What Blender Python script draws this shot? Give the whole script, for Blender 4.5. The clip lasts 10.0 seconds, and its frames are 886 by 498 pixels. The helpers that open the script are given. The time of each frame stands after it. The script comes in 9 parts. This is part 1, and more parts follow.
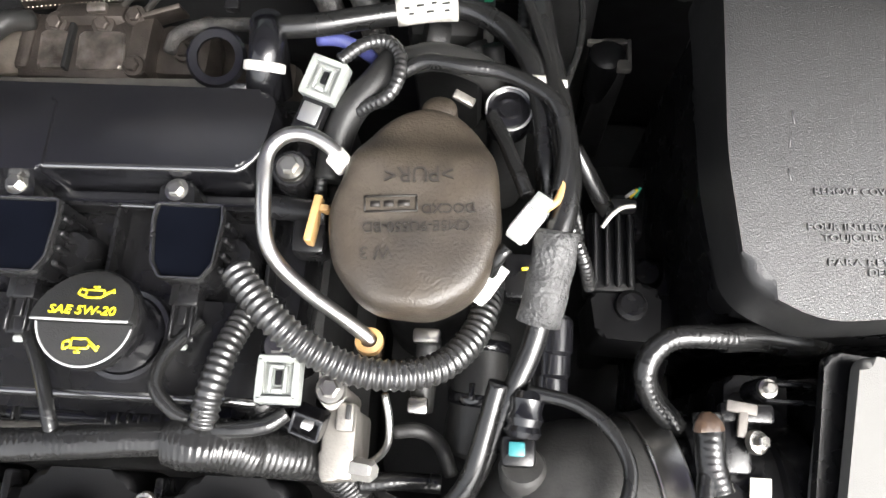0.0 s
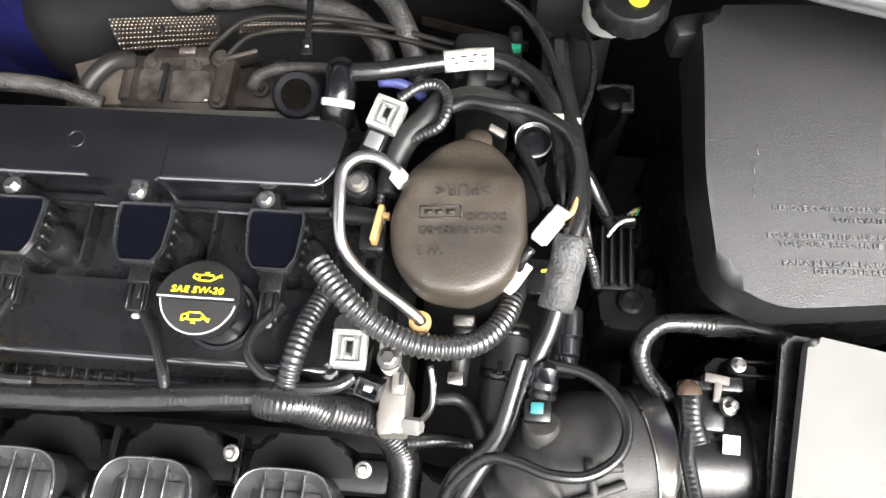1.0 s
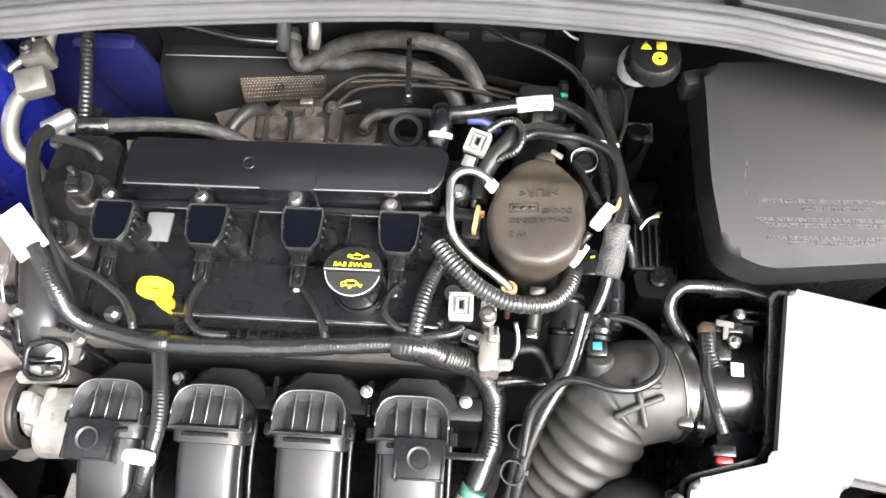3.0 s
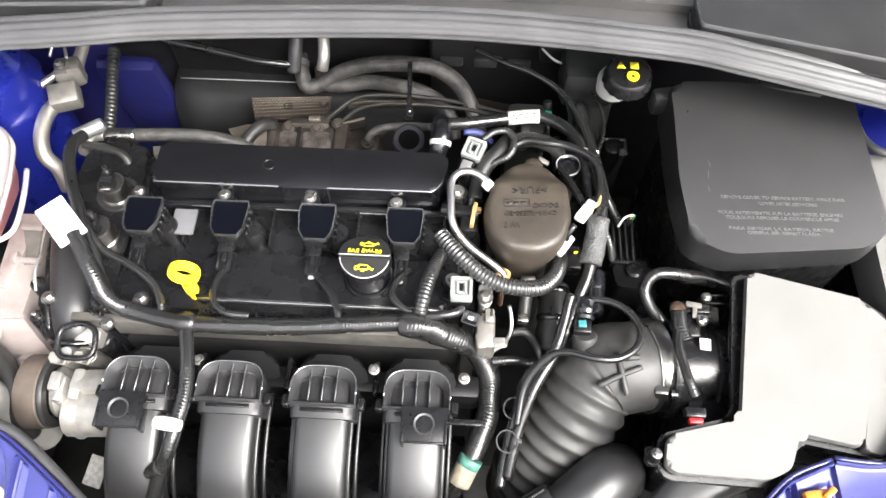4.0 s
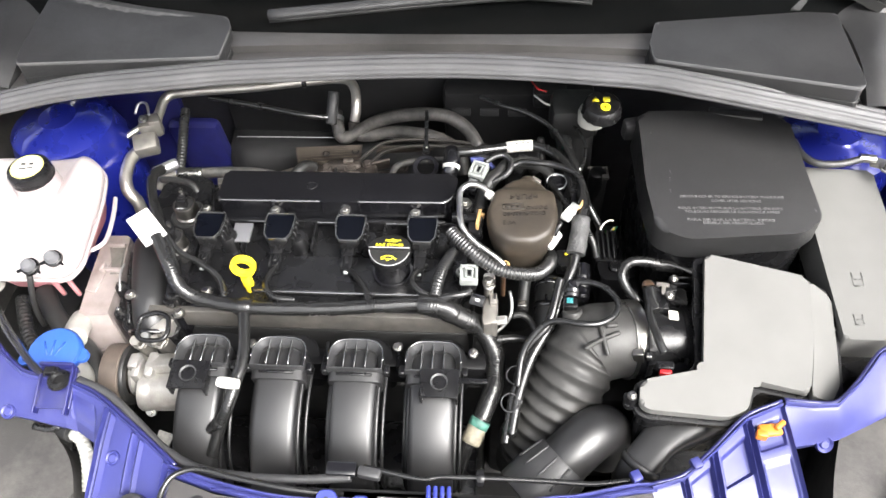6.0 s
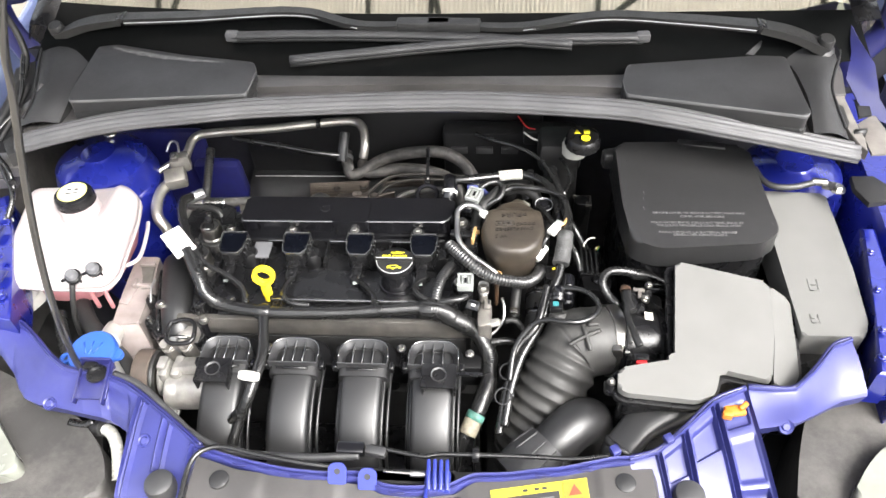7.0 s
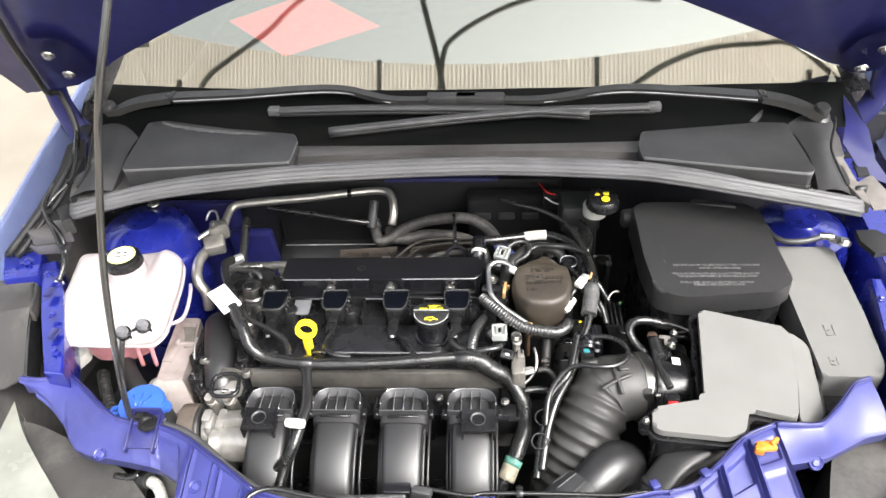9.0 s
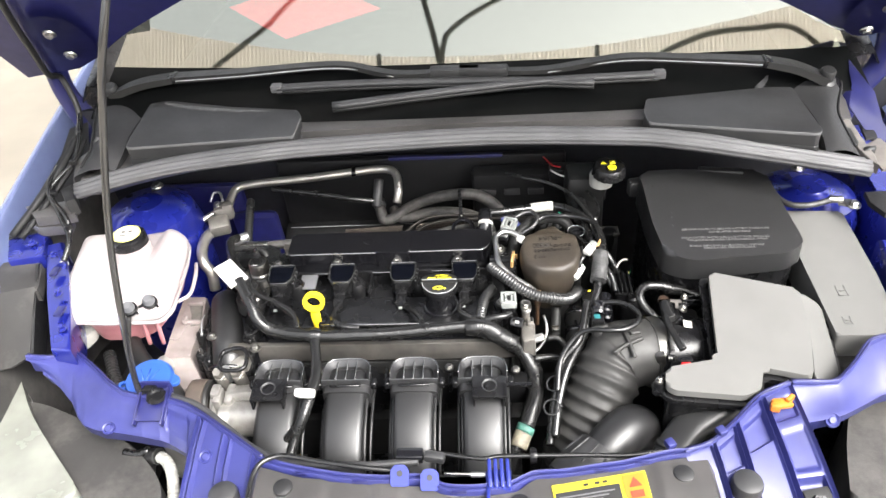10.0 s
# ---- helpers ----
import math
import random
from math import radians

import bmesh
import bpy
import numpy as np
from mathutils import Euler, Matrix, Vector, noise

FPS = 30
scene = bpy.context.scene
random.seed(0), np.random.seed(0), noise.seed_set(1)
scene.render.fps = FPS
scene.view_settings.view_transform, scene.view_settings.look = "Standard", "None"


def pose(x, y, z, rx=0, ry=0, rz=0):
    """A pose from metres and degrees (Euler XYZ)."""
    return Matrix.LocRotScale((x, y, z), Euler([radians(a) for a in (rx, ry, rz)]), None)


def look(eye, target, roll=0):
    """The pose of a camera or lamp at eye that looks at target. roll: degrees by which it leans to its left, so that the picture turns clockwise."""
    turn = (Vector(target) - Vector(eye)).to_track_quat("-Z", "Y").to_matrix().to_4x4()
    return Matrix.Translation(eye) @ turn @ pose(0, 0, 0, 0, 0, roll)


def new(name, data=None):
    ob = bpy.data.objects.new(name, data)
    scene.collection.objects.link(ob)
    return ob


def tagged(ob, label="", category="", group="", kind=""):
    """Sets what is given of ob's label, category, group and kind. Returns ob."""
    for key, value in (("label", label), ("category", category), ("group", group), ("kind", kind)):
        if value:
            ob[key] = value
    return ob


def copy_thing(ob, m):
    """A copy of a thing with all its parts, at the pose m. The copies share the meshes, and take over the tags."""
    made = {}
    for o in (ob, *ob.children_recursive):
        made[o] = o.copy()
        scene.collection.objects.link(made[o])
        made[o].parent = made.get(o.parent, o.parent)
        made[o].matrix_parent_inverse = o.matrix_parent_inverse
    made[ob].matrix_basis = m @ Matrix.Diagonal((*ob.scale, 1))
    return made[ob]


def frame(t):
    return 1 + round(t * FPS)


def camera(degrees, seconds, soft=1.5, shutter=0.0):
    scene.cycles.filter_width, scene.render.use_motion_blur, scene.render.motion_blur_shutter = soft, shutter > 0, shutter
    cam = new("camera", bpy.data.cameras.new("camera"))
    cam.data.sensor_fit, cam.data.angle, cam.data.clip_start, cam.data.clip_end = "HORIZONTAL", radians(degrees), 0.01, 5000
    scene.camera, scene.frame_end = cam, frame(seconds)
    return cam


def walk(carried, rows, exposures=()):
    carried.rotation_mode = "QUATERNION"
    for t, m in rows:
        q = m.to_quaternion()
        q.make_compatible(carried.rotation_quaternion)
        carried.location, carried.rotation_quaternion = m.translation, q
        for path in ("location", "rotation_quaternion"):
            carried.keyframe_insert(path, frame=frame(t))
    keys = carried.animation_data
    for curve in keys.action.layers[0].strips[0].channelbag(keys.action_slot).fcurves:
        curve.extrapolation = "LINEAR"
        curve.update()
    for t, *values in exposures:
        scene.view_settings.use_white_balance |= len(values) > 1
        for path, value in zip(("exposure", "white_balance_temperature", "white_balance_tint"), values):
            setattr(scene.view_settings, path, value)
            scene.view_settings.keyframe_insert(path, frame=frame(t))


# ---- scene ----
cam = camera(61.0, 10.0)
PATH = [
    (0, (0.159, -0.156, 1.253), (0.054, 0.448, -0.651), -6.9),
    (0.5, (0.147, -0.183, 1.297), (0.047, 0.435, -0.603), -5.5),
    (1, (0.147, -0.211, 1.346), (0.012, 0.477, -0.527), -6.9),
    (1.5, (0.142, -0.238, 1.397), (-0.021, 0.481, -0.462), -7.7),
    (2, (0.126, -0.262, 1.435), (-0.033, 0.484, -0.414), -7.1),
    (2.5, (0.101, -0.301, 1.472), (-0.028, 0.488, -0.361), -4.6),
    (3, (0.080, -0.349, 1.509), (-0.043, 0.488, -0.303), -5.0),
    (3.2, (0.079, -0.376, 1.517), (-0.032, 0.509, -0.273), -3.6),
    (4.3, (0.048, -0.479, 1.569), (0.009, 0.539, -0.152), 0.7),
    (4.5, (0.048, -0.505, 1.576), (-0.001, 0.557, -0.118), 0.1),
    (5, (0.046, -0.553, 1.596), (0.031, 0.565, -0.062), 0.4),
    (5.5, (0.054, -0.589, 1.614), (0.027, 0.580, -0.008), 0.5),
    (5.7, (0.066, -0.610, 1.619), (-0.015, 0.578, 0.012), -1.7),
    (6.8, (0.110, -0.786, 1.635), (-0.054, 0.561, 0.166), -3.8),
    (7, (0.098, -0.799, 1.651), (-0.042, 0.580, 0.209), -3.3),
    (7.5, (0.076, -0.829, 1.677), (-0.026, 0.584, 0.265), -3.4),
    (8, (0.059, -0.855, 1.689), (-0.044, 0.616, 0.338), -3.3),
    (8.5, (0.057, -0.878, 1.675), (-0.054, 0.654, 0.394), -3.1),
    (9, (0.043, -0.888, 1.653), (-0.081, 0.662, 0.395), -3.2),
    (9.5, (0.035, -0.903, 1.623), (-0.091, 0.649, 0.368), -4.2),
    (10, (0.034, -0.917, 1.605), (-0.095, 0.644, 0.361), -4.5),
]
walk(cam, [(t, look(eye, target, roll)) for t, eye, target, roll in PATH],
     exposures=[(0.0, 2.38, 6500, 10), (1.0, 2.44, 6500, 10), (2.0, 2.60, 6500, 10), (3.0, 2.72, 6500, 10), (4.5, 2.42, 6500, 10), (7.0, 2.30, 6500, 10), (10.0, 2.20, 6500, 10)])

# ---- daylight ----
world = bpy.data.worlds.new("sky")
scene.world = world
world.use_nodes = True
_wn = world.node_tree.nodes
_sky = _wn.new("ShaderNodeTexSky")
_sky.sky_type, _sky.sun_disc = "NISHITA", False
_sky.sun_elevation, _sky.sun_rotation = radians(50), radians(133)
_sky.dust_density, _sky.ozone_density, _sky.air_density = 7.0, 0.5, 1.0
_hsv = _wn.new("ShaderNodeHueSaturation")  # thin cloud greys the sky
_hsv.inputs["Saturation"].default_value = 0.22
world.node_tree.links.new(_sky.outputs[0], _hsv.inputs["Color"])
world.node_tree.links.new(_hsv.outputs[0], _wn["Background"].inputs[0])
_wn["Background"].inputs[1].default_value = 0.15
sun = new("sun", bpy.data.lights.new("sun", "SUN"))
sun.data.energy, sun.data.angle, sun.data.color = 1.5, radians(30), (1.0, 0.98, 0.95)
sun.matrix_world = look((2.2, -2.05, 4.4), (0, 0, 0.8))


# ---- helpers of this place ----
def V(*a):
    return Vector(a)


def link_mesh(name, me, material, parent=None, label="", smooth=True):
    if smooth:
        for p in me.polygons:
            p.use_smooth = len(p.vertices) < 7
    if material is not None:
        me.materials.append(material)
    ob = new(name, me)
    if parent is not None:
        ob.parent = parent
    if label:
        ob["label"] = label
    return ob


def part(name, bm, material, parent=None, label="", smooth=True, sharp=38):
    """Links a bmesh as one mesh object; edges sharper than `sharp` degrees stay crisp."""
    bmesh.ops.recalc_face_normals(bm, faces=bm.faces)
    lim = radians(sharp)
    for e in bm.edges:
        if len(e.link_faces) == 2 and e.calc_face_angle(0) > lim:
            e.smooth = False
    me = bpy.data.meshes.new(name)
    bm.to_mesh(me)
    bm.free()
    return link_mesh(name, me, material, parent, label, smooth)


def thing(name, at=(0, 0, 0), label="", category="", group="", kind=""):
    ob = new(name)
    ob.empty_display_size = 0.01
    ob.location = at
    return tagged(ob, label, category, group, kind)


def bev(bm, w, seg=2, geom=None, angle=25):
    if w <= 0:
        return bm
    es = geom if geom is not None else [e for e in bm.edges if len(e.link_faces) == 2 and e.calc_face_angle(0) > radians(angle)]
    bmesh.ops.bevel(bm, geom=es, offset=w, segments=seg, profile=0.5, affect="EDGES", clamp_overlap=True)
    return bm


def box(c, s, bevel=0.002, rot=None, seg=2, taper=(1, 1)):
    """A bevelled box about centre c with sizes s; taper scales its top in x and y."""
    bm = bmesh.new()
    bmesh.ops.create_cube(bm, size=1)
    for v in bm.verts:
        k = taper if v.co.z > 0 else (1, 1)
        v.co = Vector((v.co.x * s[0] * k[0], v.co.y * s[1] * k[1], v.co.z * s[2]))
    bev(bm, bevel, seg)
    m = Matrix.Translation(c)
    if rot is not None:
        m = m @ Euler([radians(a) for a in rot]).to_matrix().to_4x4()
    bmesh.ops.transform(bm, matrix=m, verts=bm.verts)
    return bm


def prism(pts, z0, z1, bevel=0.003, seg=2, scale_top=1.0, zfun=None, round_corner=0.0, zlow=None):
    """An outline pts in plan between z0 and z1; zfun(x, y) adds to the top's height."""
    if round_corner:
        pts = rounded(pts, round_corner)
    bm = bmesh.new()
    cx = sum(p[0] for p in pts) / len(pts)
    cy = sum(p[1] for p in pts) / len(pts)
    lo = [bm.verts.new((p[0], p[1], z0)) for p in pts]
    hi = [bm.verts.new((cx + (p[0] - cx) * scale_top, cy + (p[1] - cy) * scale_top, z1)) for p in pts]
    n = len(pts)
    bm.faces.new(lo[::-1])
    top = bm.faces.new(hi)
    for i in range(n):
        bm.faces.new((lo[i], lo[(i + 1) % n], hi[(i + 1) % n], hi[i]))
    if zfun:
        for v in hi:
            v.co.z += zfun(v.co.x, v.co.y)
    if zlow:
        for v in lo:
            v.co.z += zlow(v.co.x, v.co.y)
    if bevel:
        bev(bm, bevel, seg, geom=list(top.edges))
    return bm


def rounded(pts, r, n=5):
    """Rounds the corners of a closed outline."""
    out = []
    m = len(pts)
    for i in range(m):
        p, a, b = Vector(pts[i][:2]), Vector(pts[i - 1][:2]), Vector(pts[(i + 1) % m][:2])
        u, w = a - p, b - p
        k = min(r, u.length * 0.45, w.length * 0.45)
        s, e = p + u.normalized() * k, p + w.normalized() * k
        for j in range(n + 1):
            f = j / n
            q = s * (1 - f) ** 2 + p * 2 * f * (1 - f) + e * f * f
            out.append((q.x, q.y))
    return out


def join_bm(*bms):
    out = bmesh.new()
    for b in bms:
        me = bpy.data.meshes.new("tmp")
        b.to_mesh(me)
        b.free()
        out.from_mesh(me)
        bpy.data.meshes.remove(me)
    return out


def moved(bm, m):
    bmesh.ops.transform(bm, matrix=m, verts=bm.verts)
    return bm


def aim(p, d, up=(0, 0, 1)):
    """A pose at p whose z axis points along d."""
    d = Vector(d).normalized()
    u = Vector(up)
    if abs(d.dot(u.normalized())) > 0.98:
        u = Vector((0, 1, 0))
    x = u.cross(d).normalized()
    y = d.cross(x)
    m = Matrix((x, y, d)).transposed().to_4x4()
    m.translation = Vector(p)
    return m


def lathe(profile, n=28, at=None, d=(0, 0, 1), wob=None):
    """Turns (radius, height) pairs about an axis through `at` along d."""
    bm = bmesh.new()
    rings = []
    for r, h in profile:
        if r < 1e-6:
            rings.append([bm.verts.new((0, 0, h))])
        else:
            ring = []
            for i in range(n):
                a = 2 * math.pi * i / n
                k = r * (wob(a, h) if wob else 1)
                ring.append(bm.verts.new((k * math.cos(a), k * math.sin(a), h)))
            rings.append(ring)
    for a, b in zip(rings, rings[1:]):
        for i in range(n):
            j = (i + 1) % n
            if len(a) == 1 and len(b) > 1:
                bm.faces.new((a[0], b[i], b[j]))
            elif len(b) == 1 and len(a) > 1:
                bm.faces.new((a[i], a[j], b[0]))
            elif len(a) > 1:
                bm.faces.new((a[i], a[j], b[j], b[i]))
    if at is not None:
        moved(bm, aim(at, d))
    return bm


def spline(pts, step=0.004):
    """Points along a smooth curve through pts (Catmull-Rom), evenly spaced."""
    P = [np.array(p, float) for p in pts]
    if len(P) == 2:
        P = [P[0], (P[0] + P[1]) / 2, P[1]]
    P = [2 * P[0] - P[1]] + P + [2 * P[-1] - P[-2]]
    out = []
    for i in range(1, len(P) - 2):
        a, b, c, d = P[i - 1:i + 3]
        for f in np.linspace(0, 1, 16, endpoint=False):
            out.append(0.5 * (2 * b + (c - a) * f + (2 * a - 5 * b + 4 * c - d) * f * f + (3 * b - a - 3 * c + d) * f ** 3))
    out.append(P[-2])
    out = np.array(out)
    seg = np.linalg.norm(np.diff(out, axis=0), axis=1)
    s = np.concatenate([[0], np.cumsum(seg)])
    n = max(3, int(s[-1] / step) + 1)
    t = np.linspace(0, s[-1], n)
    return np.stack([np.interp(t, s, out[:, k]) for k in range(3)], 1), t


def tube(name, pts, r, material, parent=None, label="", n=12, step=0.004, rfun=None, flat=1.0, caps=True, smooth=True):
    """A hose, pipe or cable of radius r through pts; rfun(s, total, angle) multiplies the radius."""
    P, S = spline(pts, step)
    T = np.gradient(P, axis=0)
    T /= np.linalg.norm(T, axis=1)[:, None] + 1e-12
    nrm = np.cross(T[0], (0, 0, 1.0))
    if np.linalg.norm(nrm) < 0.1:
        nrm = np.cross(T[0], (1.0, 0, 0))
    nrm /= np.linalg.norm(nrm)
    ang = np.arange(n) * 2 * np.pi / n + (np.pi / 4 if n == 4 else 0)
    verts = []
    for i in range(len(P)):
        nrm = nrm - T[i] * nrm.dot(T[i])
        nrm /= np.linalg.norm(nrm) + 1e-12
        bi = np.cross(T[i], nrm)
        for a in ang:
            k = r * (rfun(S[i], S[-1], a) if rfun else 1.0)
            verts.append(P[i] + k * (math.cos(a) * nrm + flat * math.sin(a) * bi))
    faces = []
    m = len(P)
    for i in range(m - 1):
        for j in range(n):
            k = (j + 1) % n
            faces.append((i * n + j, i * n + k, (i + 1) * n + k, (i + 1) * n + j))
    if caps:
        faces.append(tuple(range(n))[::-1])
        faces.append(tuple((m - 1) * n + j for j in range(n)))
    me = bpy.data.meshes.new(name)
    me.from_pydata([tuple(v) for v in verts], [], faces)
    ob = link_mesh(name, me, material, parent, label, smooth)
    return ob


def ribs(pitch, depth, sharp=1.0):
    def f(s, total, a):
        c = 0.5 + 0.5 * math.cos(2 * math.pi * s / pitch)
        return 1 - depth * (c ** sharp)
    return f


def wraps(seed, amount=0.085, pitch=0.0030):
    """Overlapping turns of tape with small bulges."""
    def f(s, total, a):
        q = (s / pitch + a / (2 * math.pi)) % 1.0
        return 1 + amount * (abs(2 * q - 1) ** 0.8 - 0.5) * 0.9 + amount * 1.3 * noise.noise(Vector((s * 45, math.cos(a) * 1.2 + seed, math.sin(a) * 1.2))) + amount * 0.22 * noise.noise(Vector((s * 260, math.cos(a) * 2.5 + seed, math.sin(a) * 2.5)))
    return f


def bolt(parent, at, d=(0, 0, 1), r=0.006, material=None, name="bolt", label=""):
    """A flanged hexagon bolt head."""
    bm = lathe([(0, 0.004), (r * 1.45, 0.003), (r * 1.6, 0.0015), (r * 1.6, 0)], 20)
    hexa = bmesh.new()
    lo = [hexa.verts.new((r * math.cos(i * math.pi / 3), r * math.sin(i * math.pi / 3), 0.002)) for i in range(6)]
    hi = [hexa.verts.new((v.co.x, v.co.y, 0.0075)) for v in lo]
    top = hexa.faces.new(hi)
    for i in range(6):
        hexa.faces.new((lo[i], lo[(i + 1) % 6], hi[(i + 1) % 6], hi[i]))
    bev(hexa, 0.0008, 1, geom=list(top.edges))
    bm = join_bm(bm, hexa)
    moved(bm, aim(at, d))
    return part(name, bm, material, parent, label)


def tube_ring(pts, z, r=0.0022):
    """A bead along a closed outline."""
    bits = bmesh.new()
    n = len(pts)
    rings = []
    for i in range(n):
        p, q = Vector((*pts[i - 1], z)), Vector((*pts[(i + 1) % n], z))
        d = (q - p).normalized()
        s = Vector((-d.y, d.x, 0))
        c = Vector((*pts[i], z))
        rings.append([bits.verts.new(c + s * (r * u) + Vector((0, 0, r * 2.6 * v))) for u, v in ((-1, -1), (1, -1), (1, 0.7), (0.5, 1), (-0.5, 1), (-1, 0.7))])
    for i in range(n):
        a, b = rings[i], rings[(i + 1) % n]
        for k in range(6):
            bits.faces.new((a[k], a[(k + 1) % 6], b[(k + 1) % 6], b[k]))
    return bits
def dome(outline, rings, zadd=None, closed=True):
    """A shell over a closed outline: rings of (scale about the middle, height); zadd(x, y) adds to the height."""
    cx, cy = sum(p[0] for p in outline) / len(outline), sum(p[1] for p in outline) / len(outline)
    bm = bmesh.new()
    vs = []
    for k, z in rings:
        if k < 1e-6:
            vs.append([bm.verts.new((cx, cy, z + (zadd(cx, cy) if zadd else 0)))])
            continue
        row = []
        for x, y in outline:
            px, py = cx + (x - cx) * k, cy + (y - cy) * k
            row.append(bm.verts.new((px, py, z + (zadd(px, py) if zadd else 0))))
        vs.append(row)
    n = len(outline)
    for a, b in zip(vs, vs[1:]):
        for i in range(n):
            j = (i + 1) % n
            if len(a) == 1:
                bm.faces.new((a[0], b[i], b[j]))
            elif len(b) == 1:
                bm.faces.new((a[i], a[j], b[0]))
            else:
                bm.faces.new((a[i], a[j], b[j], b[i]))
    if len(vs[-1]) > 1 and closed:
        bm.faces.new(vs[-1][::-1])
    return bm


def ease(a, b, v):
    f = min(1.0, max(0.0, (v - a) / (b - a)))
    return f * f * (3 - 2 * f)


# ---- materials ----
def mat(name, color, rough=0.5, metal=0.0, var=0.15, scale=40.0, bump=0.1, grain=600.0, dist=0.0006, color2=None,
        rvar=0.12, coat=0.0, trans=0.0, spec=0.5, dust=0.0, dust_color=(0.12, 0.115, 0.11), coat_ior=1.5, coat_rough=0.06):
    """A surface with variation at two scales: blotches at `scale` and grain at `grain` per metre."""
    m = bpy.data.materials.new(name)
    m.use_nodes = True
    nt = m.node_tree
    N, L = nt.nodes, nt.links
    b = N["Principled BSDF"]
    tc = N.new("ShaderNodeTexCoord")
    n1 = N.new("ShaderNodeTexNoise")
    n1.inputs["Scale"].default_value = scale
    n1.inputs["Detail"].default_value = 5
    n2 = N.new("ShaderNodeTexNoise")
    n2.inputs["Scale"].default_value = grain
    n2.inputs["Detail"].default_value = 2
    for n in (n1, n2):
        L.new(tc.outputs["Object"], n.inputs["Vector"])
    ramp = N.new("ShaderNodeMapRange")
    ramp.inputs["From Min"].default_value, ramp.inputs["From Max"].default_value = 0.3, 0.7
    L.new(n1.outputs["Fac"], ramp.inputs["Value"])
    c2 = color2 or tuple(max(0, c * (1 - var)) for c in color)
    c1 = tuple(min(1, c * (1 + var)) for c in color) if color2 is None else color
    mix = N.new("ShaderNodeMix")
    mix.data_type = "RGBA"
    mix.inputs["A"].default_value, mix.inputs["B"].default_value = (*c1, 1), (*c2, 1)
    L.new(ramp.outputs[0], mix.inputs["Factor"])
    out = mix.outputs["Result"]
    if dust:
        n3 = N.new("ShaderNodeTexNoise")
        n3.inputs["Scale"].default_value, n3.inputs["Detail"].default_value = scale * 0.45, 8
        n3.inputs["Roughness"].default_value = 0.7
        L.new(tc.outputs["Object"], n3.inputs["Vector"])
        r3 = N.new("ShaderNodeMapRange")
        r3.inputs["From Min"].default_value, r3.inputs["From Max"].default_value = 0.45, 0.8
        r3.inputs["To Max"].default_value = dust
        L.new(n3.outputs["Fac"], r3.inputs["Value"])
        mx = N.new("ShaderNodeMix")
        mx.data_type = "RGBA"
        mx.inputs["B"].default_value = (*dust_color, 1)
        L.new(r3.outputs[0], mx.inputs["Factor"])
        L.new(out, mx.inputs["A"])
        out = mx.outputs["Result"]
    L.new(out, b.inputs["Base Color"])
    rr = N.new("ShaderNodeMapRange")
    rr.inputs["To Min"].default_value, rr.inputs["To Max"].default_value = max(0.02, rough - rvar), min(1, rough + rvar)
    L.new(n1.outputs["Fac"], rr.inputs["Value"])
    L.new(rr.outputs[0], b.inputs["Roughness"])
    b.inputs["Metallic"].default_value = metal
    b.inputs["Specular IOR Level"].default_value = spec
    if coat:
        b.inputs["Coat Weight"].default_value, b.inputs["Coat Roughness"].default_value = coat, coat_rough
        b.inputs["Coat IOR"].default_value = coat_ior
    if trans:
        b.inputs["Transmission Weight"].default_value = trans
    if bump:
        bp = N.new("ShaderNodeBump")
        bp.inputs["Strength"].default_value, bp.inputs["Distance"].default_value = bump, dist
        L.new(n2.outputs["Fac"], bp.inputs["Height"])
        L.new(bp.outputs[0], b.inputs["Normal"])
    return m


M = {}
M["black"] = mat("black plastic", (0.0055, 0.0055, 0.006), 0.27, var=0.25, bump=0.12, grain=900, dust=0.05, rvar=0.08, spec=0.32)
M["black_gloss"] = mat("glossy black plastic", (0.0045, 0.0045, 0.0055), 0.24, var=0.2, bump=0.05, dust=0.03, rvar=0.05, spec=0.5, coat=0.5, coat_ior=1.5, coat_rough=0.15)
M["black_matte"] = mat("matte black plastic", (0.011, 0.011, 0.011), 0.46, var=0.25, bump=0.4, grain=1100, dust=0.06, spec=0.38)
M["grey_cover"] = mat("dark grey textured plastic", (0.013, 0.013, 0.0133), 0.33, var=0.12, bump=0.55, grain=1500, dust=0.04, spec=0.65)
M["cowl"] = mat("weathered grey-black plastic", (0.036, 0.034, 0.033), 0.34, var=0.3, bump=0.4, grain=1300, dust=0.35, scale=12, dust_color=(0.13, 0.122, 0.118), spec=0.8)
M["rubber"] = mat("black rubber", (0.011, 0.011, 0.0108), 0.5, var=0.25, bump=0.25, dust=0.12, dust_color=(0.10, 0.095, 0.09), spec=0.4)
M["hose_grey"] = mat("dusty grey rubber hose", (0.026, 0.025, 0.024), 0.5, var=0.4, bump=0.9, grain=420, dist=0.0012, dust=0.75, scale=110, dust_color=(0.13, 0.118, 0.108))
M["seal"] = mat("grey rubber seal", (0.062, 0.062, 0.064), 0.5, var=0.15, bump=0.2, dust=0.3, scale=20, dust_color=(0.10, 0.098, 0.095), spec=0.25)
M["tape"] = mat("black vinyl tape", (0.008, 0.008, 0.008), 0.25, var=0.25, bump=0.40, grain=200, dist=0.0010, rvar=0.10, dust=0.10, dust_color=(0.06, 0.058, 0.055), spec=0.5)
M["loom"] = mat("black corrugated loom", (0.014, 0.014, 0.014), 0.3, var=0.2, bump=0.1, dust=0.08, spec=0.8)
